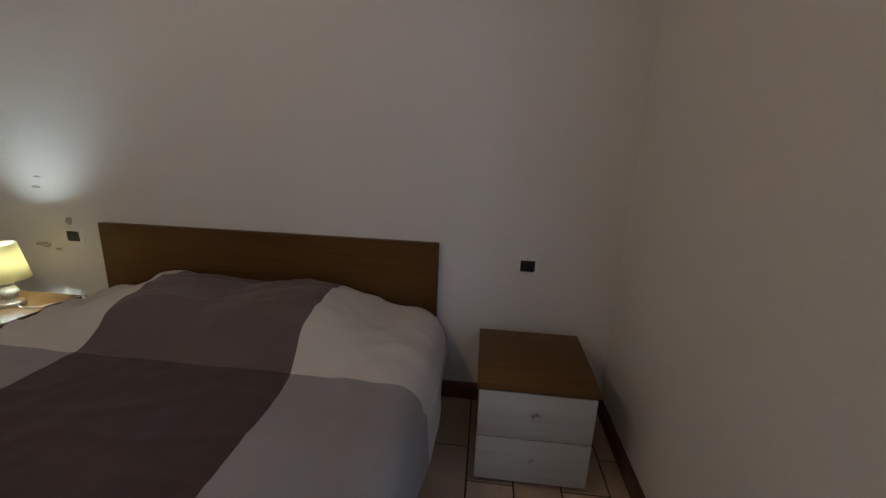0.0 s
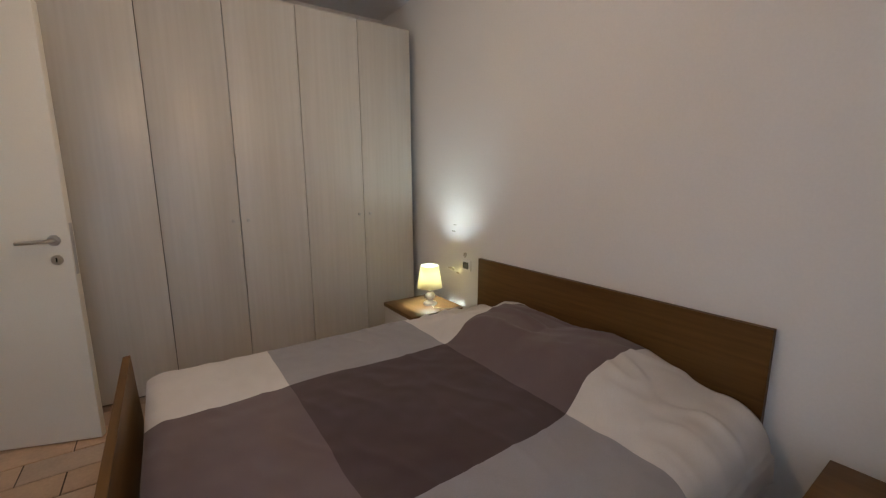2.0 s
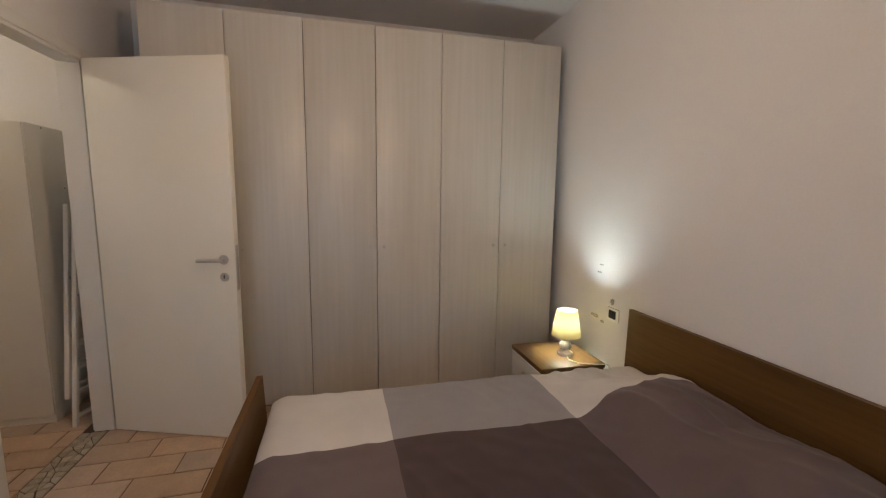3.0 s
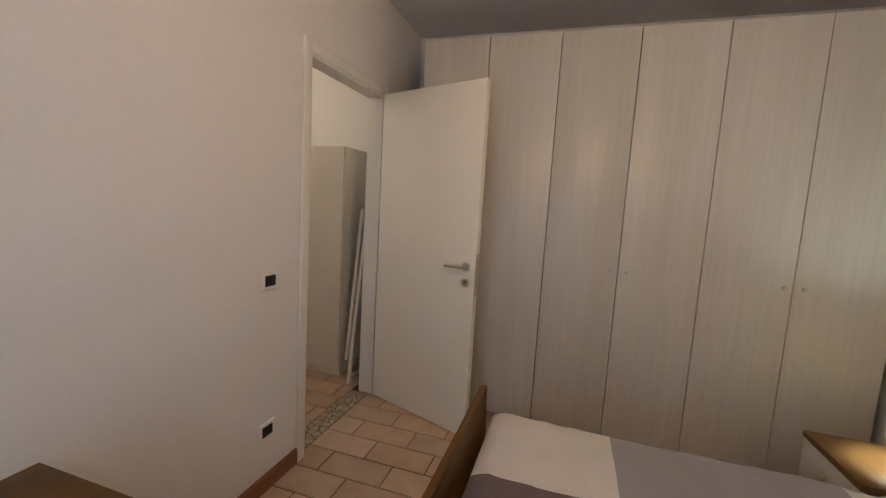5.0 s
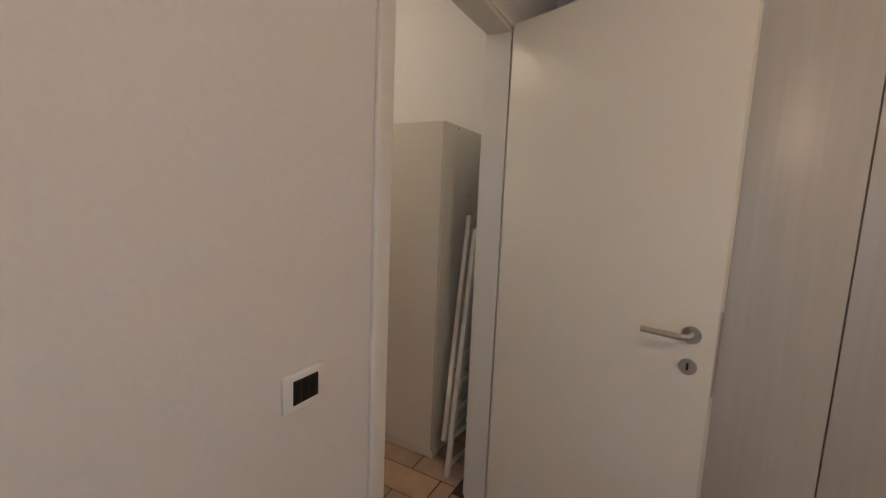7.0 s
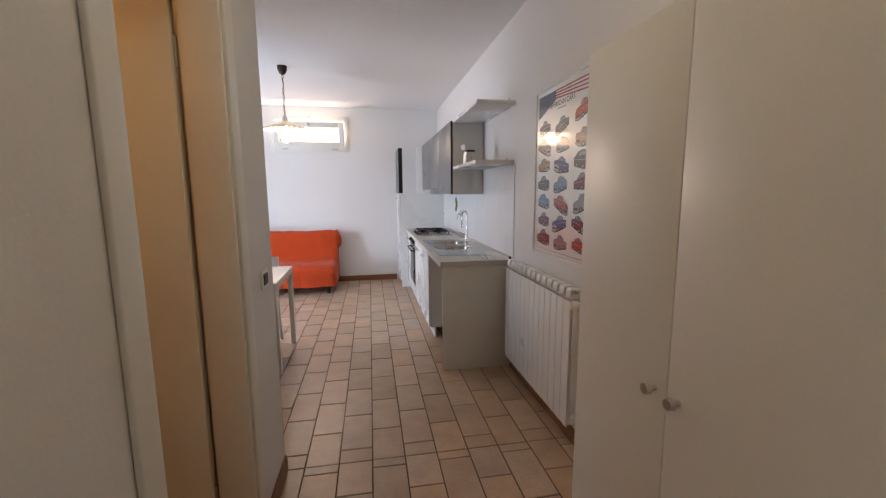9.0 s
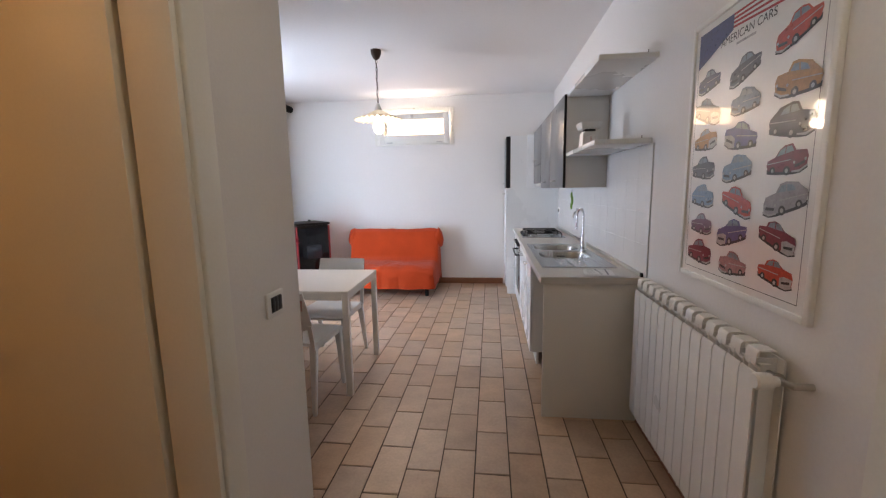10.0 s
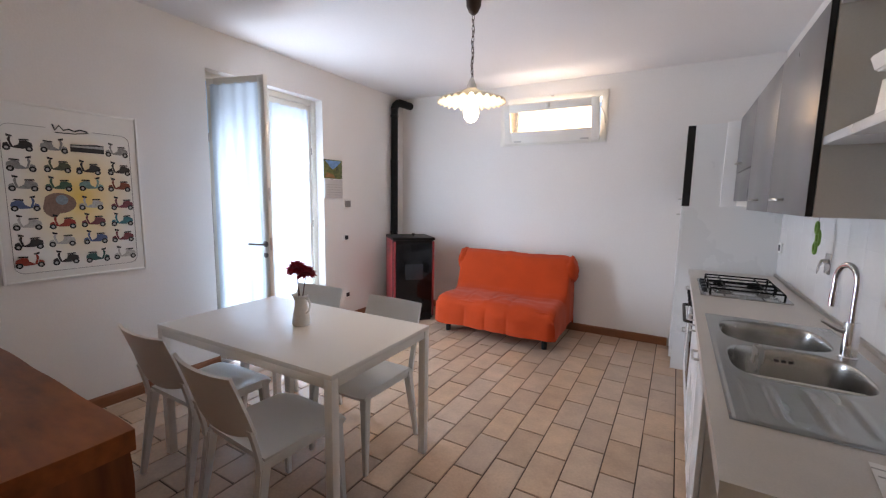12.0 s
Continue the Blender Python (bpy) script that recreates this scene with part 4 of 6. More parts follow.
def chair(x, y, rz):
    """A moulded plastic chair facing its local +y."""
    c = thing("chair", pose(x, y, 0, 0, 0, rz), "white moulded plastic stacking chair with a slotted back", "chair", "chairs round the dining table")
    bm = bmesh.new()

    def seat(u, v):
        a, b = 2 * u - 1, v
        w = 0.215 - 0.012 * (1 - b)
        wx = w * (abs(a) ** 0.95) * (1 if a > 0 else -1)
        k = 1 - 0.05 * abs(a) ** 6
        return (wx, -0.20 + 0.42 * b * k, 0.452 - 0.014 * (1 - a * a) * math.sin(math.pi * min(b * 1.1, 1)) - 0.02 * max(0, (b - 0.85) / 0.15) ** 2)

    sheet(bm, seat, 20, 16, 0.02)
    part("seat", bm, PLASTIC, c, smooth=True)
    for s in (-1, 1):
        box("seat_rail", (s * 0.208, -0.18, 0.405), (s * 0.190, 0.19, 0.442), PLASTIC, c, 0.004)
    box("front_rail", (-0.19, 0.175, 0.405), (0.19, 0.192, 0.435), PLASTIC, c, 0.004)

    def back(u, v, lo=0.575, hi=0.815):
        a = 2 * u - 1
        z = lo + (hi - lo) * v
        w = 0.213 - 0.012 * v
        lift = -0.004 * (1 - a * a) * v - 0.045 * (1 - a * a) * (1 - v)
        zz = z + lift
        return (-a * w, -0.205 - 0.105 * ((zz - 0.45) / 0.365) ** 1.25 - 0.028 * (1 - a * a), zz)

    bm = bmesh.new()
    sheet(bm, back, 24, 14, 0.012)
    part("backrest", bm, PLASTIC, c, smooth=True)
    for s in (-1, 1):
        bm = bmesh.new()
        sheet(bm, lambda u, v: (s * (0.213 - 0.028 * u) * (1 if s < 0 else 1), -0.20 - 0.012 - 0.105 * max(0, (0.43 + 0.16 * v - 0.45) / 0.365) ** 1.25, 0.42 + 0.17 * v), 3, 6,
              0.014 * s)
        part("upright", bm, PLASTIC, c, smooth=True)

    def leg(x0, y0, x1, y1, top):
        bm = bmesh.new()
        ring = []
        for xx, yy, z, r in ((x1, y1, 0, 0.0125), (x0, y0, top, 0.022)):
            ring.append([bm.verts.new((xx + i * r, yy + j * r, z)) for i, j in ((-1, -1), (1, -1), (1, 1), (-1, 1))])
        bm.faces.new(ring[0][::-1])
        bm.faces.new(ring[1])
        for k in range(4):
            bm.faces.new((ring[0][k], ring[0][(k + 1) % 4], ring[1][(k + 1) % 4], ring[1][k]))
        bmesh.ops.bevel(bm, geom=bm.edges[:], offset=0.004, segments=2, affect="EDGES")
        part("leg", bm, PLASTIC, c, smooth=True)

    for s in (-1, 1):
        leg(s * 0.188, 0.165, s * 0.205, 0.185, 0.44)
        leg(s * 0.190, -0.195, s * 0.208, -0.265, 0.44)
    return c


CHAIR = chair(1.495, -3.505, 176.5)
copy_thing(CHAIR, pose(2.11, -3.572, 0, 0, 0, 180))
copy_thing(CHAIR, pose(1.527, -4.08, 0, 0, 0, -1.5))
copy_thing(CHAIR, pose(2.15, -4.085, 0, 0, 0, 4))


def jug():
    j = thing("jug", pose(1.755, -3.868, 0.745), "white ceramic jug holding three dark red flowers on the table", "vase")
    bm = bmesh.new()
    lathe(bm, [(0.0, 0.0), (0.044, 0.0), (0.047, 0.006), (0.046, 0.03), (0.040, 0.07), (0.033, 0.105), (0.031, 0.13), (0.036, 0.155), (0.041, 0.168), (0.038, 0.168),
               (0.029, 0.13), (0.03, 0.10), (0.042, 0.03), (0.0, 0.012)], 28)
    for v in bm.verts:
        if v.co.z > 0.14 and v.co.x > 0.015:
            v.co.x += (v.co.z - 0.14) * 0.55
    part("body", bm, CERAMIC, j, "", "all")
    bm = bmesh.new()
    tube(bm, [(-0.035, 0, 0.15), (-0.062, 0, 0.148), (-0.07, 0, 0.12), (-0.06, 0, 0.085), (-0.038, 0, 0.07)], 0.0055, 8)
    part("handle", bm, CERAMIC, j, "", True)
    return j


jug()


def flower(x, y, z, hx, hy, hz, seed, r=0.045):
    f = thing("flower", pose(x, y, z), "dark red artificial dahlia on a thin stem in the jug", "flower", "flowers in the jug")
    bm = bmesh.new()
    tube(bm, [(0, 0, 0), (hx * 0.4, hy * 0.4, hz * 0.55), (hx, hy, hz)], 0.0028, 6)
    part("stem", bm, STEM, f, "", True)
    rnd = random.Random(seed)
    bm = bmesh.new()
    for ring in range(6):
        tilt = radians(-25 + ring * 22)
        n = 22 - ring * 3
        for k in range(n):
            a = 2 * math.pi * (k + 0.5 * (ring % 2)) / n + rnd.uniform(-0.12, 0.12)
            ln = r * (1.0 - 0.09 * ring) * rnd.uniform(0.85, 1.1)
            t = tilt + rnd.uniform(-0.15, 0.15)
            d = Vector((math.cos(a) * math.cos(t), math.sin(a) * math.cos(t), math.sin(t)))
            sd = Vector((-math.sin(a), math.cos(a), 0)) * r * 0.2
            up = d.cross(sd).normalized() * r * 0.09
            o = Vector((hx, hy, hz + 0.01))
            p = [o + d * 0.004, o + d * ln * 0.6 + sd + up, o + d * ln, o + d * ln * 0.6 - sd + up, o + d * ln * 0.55 - up * 0.5]
            v = [bm.verts.new(q) for q in p]
            for tri in ((0, 1, 4), (1, 2, 4), (2, 3, 4), (3, 0, 4)):
                bm.faces.new([v[i] for i in tri])
    part("bloom", bm, PETAL, f, "dense dark red bloom")


flower(1.748, -3.863, 0.765, 0.028, 0.0, 0.275, 3, 0.066)
flower(1.763, -3.873, 0.765, -0.062, 0.012, 0.268, 8, 0.064)
flower(1.755, -3.858, 0.765, -0.012, 0.02, 0.292, 5, 0.064)


# sofa and stove
def sofa():
    s = thing("sofa", pose(1.585, -6.905, 0, 0, 0, 0), "two-seat sofa bed under a loose orange cotton cover", "sofa")
    w = 0.635
    s.scale.y = 1.12
    bm = bmesh.new()
    n = 90
    prof = [(0.00, 0.13), (0.02, 0.40), (0.03, 0.70), (0.05, 0.80), (0.09, 0.845), (0.14, 0.85), (0.19, 0.82), (0.225, 0.74), (0.26, 0.60), (0.30, 0.47), (0.35, 0.425), (0.42, 0.415),
            (0.52, 0.42), (0.62, 0.415), (0.69, 0.395), (0.73, 0.35), (0.745, 0.28), (0.75, 0.20), (0.752, 0.115)]
    # denser profile
    dense = []
    for k in range(len(prof) - 1):
        for q in range(4):
            t = q / 4
            dense.append((prof[k][0] * (1 - t) + prof[k + 1][0] * t, prof[k][1] * (1 - t) + prof[k + 1][1] * t))
    dense.append(prof[-1])
    rows = []
    for i in range(n + 1):
        a = 2 * i / n - 1
        row = []
        for k, (y, z) in enumerate(dense):
            f = k / (len(dense) - 1)
            x = a * w
            wr = noise.noise((x * 3.2, y * 4 + z * 2, 2)) * 0.018 + noise.noise((x * 9, f * 14, 5)) * 0.007
            seat = max(0, min(1, (f - 0.55) / 0.1)) * max(0, min(1, (0.86 - f) / 0.08))
            fold = (0.014 * math.exp(-((x - 0.02 - 0.9 * (f - 0.72)) / 0.03) ** 2) - 0.008 * sum(math.exp(-((x - q) / 0.014) ** 2) for q in (-0.18, 0.06, 0.30))
                    + 0.010 * noise.noise((x * 7 + f * 9, f * 18, 3))) * seat
            front = max(0, min(1, (f - 0.84) / 0.05))
            gather = (0.006 * noise.noise((x * 11, f * 6, 8)) - 0.009 * sum(math.exp(-((x - q) / 0.012) ** 2) for q in (-0.18, 0.06, 0.30))) * front
            edge = max(0, (abs(a) - 0.9) / 0.1)
            yy = y + wr * (0.4 + front) + gather - 0.03 * edge ** 2 * front
            zz = z + (wr + fold) * (1 - front) - 0.035 * edge ** 2 * (1 - front) + 0.02 * front * noise.noise((x * 5, 1, 1)) * (f > 0.97)
            row.append(bm.verts.new((x, yy, zz)))
        rows.append(row)
    for i in range(n):
        for k in range(len(dense) - 1):
            bm.faces.new((rows[i][k], rows[i][k + 1], rows[i + 1][k + 1], rows[i + 1][k]))
    # side falls of the cover
    for i, sg in ((0, -1), (n, 1)):
        m = len(dense)
        cols = [rows[i]]
        for stepn in range(1, 7):
            d = stepn / 6
            col = []
            for k in range(m):
                v = rows[i][k].co
                f = k / (m - 1)
                low = 0.125 if f > 0.5 else 0.15
                ty = 0.37 + (v.y - 0.37) * (1 - 0.06 * d)
                z = v.z + (min(low, v.z) - v.z) * d
                col.append(bm.verts.new((v.x + sg * (0.022 * math.sin(d * 1.6) + 0.012 * noise.noise((v.y * 8, d * 3, sg)) * d), ty, z)))
            cols.append(col)
        for p, q in zip(cols, cols[1:]):
            for k in range(m - 1):
                fc = (p[k], p[k + 1], q[k + 1], q[k])
                bm.faces.new(fc if sg < 0 else fc[::-1])
    bmesh.ops.recalc_face_normals(bm, faces=bm.faces[:])
    part("cover", bm, ORANGE, s, "loose orange cotton cover", "all")
    # the cover is knotted into a bulge at both upper corners
    for sg in (-1, 1):
        bm = bmesh.new()
        bmesh.ops.create_uvsphere(bm, u_segments=24, v_segments=16, radius=1.0)
        for v in bm.verts:
            k = 1 + 0.10 * noise.noise(v.co * 6.0) + 0.2 * noise.noise(v.co * 2.2 + Vector((sg * 4, 0, 0)))
            v.co = Vector((sg * (w + 0.0 + 0.072 * v.co.x * sg * k), 0.13 + 0.105 * v.co.y * k, 0.715 + 0.135 * v.co.z * k - 0.03 * v.co.x * sg))
        part("cover_corner", bm, ORANGE, s, "bunched orange cover corner", "all")
    box("seat_cushion", (-w + 0.03, 0.30, 0.14), (w - 0.03, 0.71, 0.385), ORANGE, s, 0.03)
    box("backrest", (-w + 0.03, 0.05, 0.14), (w - 0.03, 0.20, 0.77), ORANGE, s, 0.03)
    for sg in (-1, 1):
        for y in (0.10, 0.64):
            bm = bmesh.new()
            solid(bm, [(0.026, 0.0), (0.03, 0.15)], 16, (sg * 0.535, y, 0))
            part("leg", bm, BLACK, s, "black round leg", True)


sofa()


def pellet_stove():
    s = thing("pellet_stove", pose(2.79, -6.40, 0, 0, 0, 47), "tall pellet stove, burgundy sides and black glass front", "stove")
    # local +y looks into the room
    a, b, h = 0.245, 0.245, 0.985
    for sg in (-1, 1):
        box("side_panel", (sg * a, -b, 0.03), (sg * (a - 0.03), b - 0.05, h - 0.03), STOVE_RED, s, 0.006)
        for k in range(5):
            box("vent_slot", (sg * (a + 0.0008), -0.12, 0.80 + k * 0.022), (sg * (a - 0.004), 0.02, 0.808 + k * 0.022), BLACK, s)
    bm = bmesh.new()
    pts = [(-a + 0.03, -b), (a - 0.03, -b), (a - 0.03, b - 0.05), (a - 0.002, b - 0.048), (a - 0.03, b), (-a + 0.03, b), (-a + 0.002, b - 0.048), (-a + 0.03, b - 0.05)]
    lo, hi = [bm.verts.new((x, y, 0.03)) for x, y in pts], [bm.verts.new((x, y, h - 0.03)) for x, y in pts]
    for k in range(len(pts)):
        bm.faces.new((lo[k], lo[(k + 1) % len(pts)], hi[(k + 1) % len(pts)], hi[k]))
    bm.faces.new(lo[::-1])
    bm.faces.new(hi)
    part("body", bm, STOVE_BLACK, s)
    box("top", (-a - 0.004, -b - 0.002, h - 0.03), (a + 0.004, b + 0.004, h), STOVE_BLACK, s, 0.006, "black top plate")
    dr = box("door", (-a + 0.032, b, 0.10), (a - 0.032, b + 0.012, 0.92), DARK_GLASS, s, 0.004, "black glass front")
    box("fire_window", (-0.105, b + 0.012, 0.50), (0.105, b + 0.0145, 0.68), FIRE_GLASS, dr, 0.001, "dark fire window with a grey-blue reflection in its colour")
    for sg in (-1, 1):
        box("door_trim", (sg * (a - 0.030), b - 0.004, 0.06), (sg * (a - 0.006), b + 0.008, 0.94), STOVE_RED, s, 0.003, "burgundy front edge")
    box("base", (-a + 0.03, -b + 0.03, 0.0), (a - 0.03, b - 0.03, 0.03), BLACK, s)
    bm = bmesh.new()
    solid(bm, [(0.012, h), (0.009, h + 0.012), (0.02, h + 0.016), (0.018, h + 0.034), (0.006, h + 0.038)], 16, (-0.03, 0.06, 0))
    part("knob", bm, BLACK, s, "", True)


pellet_stove()


def stove_pipe():
    p = thing("stove_pipe", pose(3.225, -6.675, 0), "matt black flue pipe rising to an elbow at the wall", "flue pipe")
    bm = bmesh.new()
    tube(bm, [(0, 0, 0.20), (0, 0, 1.9)], 0.046, 24)
    part("pipe", bm, STOVE_BLACK, p, "", True)
    bm = bmesh.new()
    tube(bm, [(0, 0, 1.87), (0, 0, 2.55)], 0.044, 24)
    part("pipe", bm, STOVE_BLACK, p, "", True)
    bm = bmesh.new()
    arc = [(-0.02 * (1 - math.cos(t)) * 2, -0.06 * (1 - math.cos(t)), 2.54 + 0.085 * math.sin(t)) for t in [k * math.pi / 16 for k in range(9)]]
    tube(bm, arc + [(-0.05, -0.12, 2.625), (-0.052, SY + 6.675 + 0.002, 2.625)], 0.048, 24)
    part("elbow", bm, STOVE_BLACK, p, "", True)
    for z in (0.99, 1.32, 1.9, 2.46):
        bm = bmesh.new()
        lathe(bm, [(0.0465, z - 0.012), (0.051, z - 0.01), (0.051, z + 0.01), (0.0465, z + 0.012)], 24)
        part("collar", bm, STOVE_BLACK, p, "", True)
        box("collar_screw", (-0.054, -0.006, z - 0.007), (-0.049, 0.006, z + 0.007), NICKEL, p, 0.001)
    for z in (1.28, 2.2):
        bm = bmesh.new()
        tube(bm, [(0.045, 0.0, z), (0.07, -0.01, z), (LEX - 3.225, -0.01, z)], 0.007, 8)
        part("bracket", bm, STOVE_BLACK, p, "", True)


stove_pipe()


# wall things
def calendar():
    c = thing("calendar", pose(LEX, -5.65, 1.425, 0, 0, -90), "wall calendar with a woodland picture above a white pad", "calendar")
    # local x along the wall, facing -y (into the room)
    box("picture", (-0.13, -0.007, 0.205), (0.135, -0.001, 0.405), None, c)
    pic = c.children[0]
    m = material("woodland_print", (0.20, 0.22, 0.05), 0.4, dark=(0.015, 0.03, 0.012), scale=14, fine=40, bump=0, mix=0.5)
    pic.data.materials.append(m)
    sky = material("print_sky", (0.16, 0.33, 0.62), 0.4, vary=0.2, scale=10, fine=40, bump=0)
    bm = bmesh.new()
    v = [bm.verts.new(p) for p in ((-0.12, -0.0085, 0.395), (0.125, -0.0085, 0.395), (0.05, -0.0085, 0.335), (-0.01, -0.0085, 0.30), (-0.06, -0.0085, 0.345))]
    bm.faces.new(v[::-1])
    part("printed_sky", bm, sky, c)
    path = material("print_path", (0.42, 0.20, 0.05), 0.4, vary=0.3, scale=18, fine=50, bump=0)
    bm = bmesh.new()
    v = [bm.verts.new(p) for p in ((-0.12, -0.0085, 0.215), (0.03, -0.0085, 0.215), (0.0, -0.0085, 0.25), (-0.09, -0.0085, 0.27))]
    bm.faces.new(v)
    part("printed_path", bm, path, c)
    box("pad", (-0.13, -0.016, 0.0), (0.13, -0.001, 0.195), PAD, c, 0.001)
    for k in range(5):
        box("printed_line", (-0.11, -0.0172, 0.03 + k * 0.027), (0.11, -0.0158, 0.032 + k * 0.027), GREY_PLATE, c)
    box("clip", (-0.045, -0.014, 0.165), (-0.01, -0.006, 0.20), GREY_PLATE, c, 0.001)


calendar()
switch_plate("thermostat", pose(LEX, -5.864, 1.358, 0, 0, -90), "grey wall control plate in a white surround", "wall control", 0.11, 0.115, 0.82, 0, GREY_PLATE)
switch_plate("wall_switch", pose(LEX, -5.84, 0.977, 0, 0, -90), "small white switch plate with black modules by the stove", "light switch", 0.085, 0.075, 0.6)
switch_plate("wall_socket", pose(LEX, -5.85, 0.31, 0, 0, -90), "low white socket plate with black modules by the stove", "wall socket", 0.085, 0.075, 0.6)


def flat_shape(bm, pts, x, mi):
    v = [bm.verts.new((p[0], x, p[1])) for p in pts]
    f = bm.faces.new(v)
    f.material_index = mi


def disc(bm, cx, cz, r, y, mi, n=12):
    flat_shape(bm, [(cx + r * math.cos(2 * math.pi * k / n), cz + r * math.sin(2 * math.pi * k / n)) for k in range(n)], y, mi)


def ink(name, colour):
    m = material(name, colour, 0.3, vary=0.18, scale=60, fine=160, bump=0, coat=0.55, spec=0.25)
    m.node_tree.nodes["Principled BSDF"].inputs["Coat Roughness"].default_value = 0.04
    return m


INK_DARK, INK_GLASS, INK_CHROME = ink("ink_dark", (0.02, 0.02, 0.022)), ink("ink_window", (0.24, 0.30, 0.34)), ink("ink_chrome", (0.45, 0.44, 0.42))


def picture_frame(name, m, w, h, sheet_mat, label, border=0.018):
    p = thing(name, m, label, "poster")
    for s in (-1, 1):
        box("frame_side", (s * w / 2, -0.018, 0), (s * (w / 2 - border), 0, h), PLATE, p, 0.003)
    for a, b in ((0, border), (h - border, h)):
        box("frame_rail", (-w / 2 + border, -0.018, a), (w / 2 - border, 0, b), PLATE, p, 0.003)
    box("print", (-w / 2 + border, -0.010, border), (w / 2 - border, -0.002, h - border), sheet_mat, p)
    return p


def sheet_material(name, blotch=None):
    m = material(name, (0.78, 0.77, 0.74), 0.3, vary=0.02, scale=3, fine=60, bump=0, coat=1.0)
    n, l = m.node_tree.nodes, m.node_tree.links
    b = n["Principled BSDF"]
    b.inputs["Coat Roughness"].default_value = 0.03
    if blotch:
        co, mp = n.new("ShaderNodeTexCoord"), n.new("ShaderNodeMapping")
        gr, mx = n.new("ShaderNodeTexGradient"), n.new("ShaderNodeMix")
        gr.gradient_type = "SPHERICAL"
        (cx, cz), (rx, rz), colour = blotch
        mp.inputs["Location"].default_value = (-cx / rx, 0, -cz / rz)
        mp.inputs["Scale"].default_value = (1 / rx, 0.01, 1 / rz)
        l.new(co.outputs["Object"], mp.inputs["Vector"])
        l.new(mp.outputs["Vector"], gr.inputs["Vector"])
        mx.data_type = "RGBA"
        ins = [i for i in mx.inputs if i.type == "RGBA"]
        l.new(gr.outputs["Fac"], mx.inputs["Factor"])
        l.new(b.inputs["Base Color"].links[0].from_socket, ins[0])
        ins[1].default_value = (*colour, 1)
        l.new([o for o in mx.outputs if o.type == "RGBA"][0], b.inputs["Base Color"])
    return m


def written(text, size, parent, m, mat):
    """Flat lettering as a mesh part."""
    cu = bpy.data.curves.new("lettering", "FONT")
    cu.body, cu.size, cu.align_x = text, size, "CENTER"
    tmp = bpy.data.objects.new("lettering", cu)
    scene.collection.objects.link(tmp)
    bpy.context.view_layer.update()
    me = bpy.data.meshes.new_from_object(tmp.evaluated_get(bpy.context.evaluated_depsgraph_get()))
    bpy.data.objects.remove(tmp)
    me.materials.clear()
    me.materials.append(mat)
    ob = new("lettering", me)
    ob.parent = parent
    ob.matrix_basis = m
    return ob


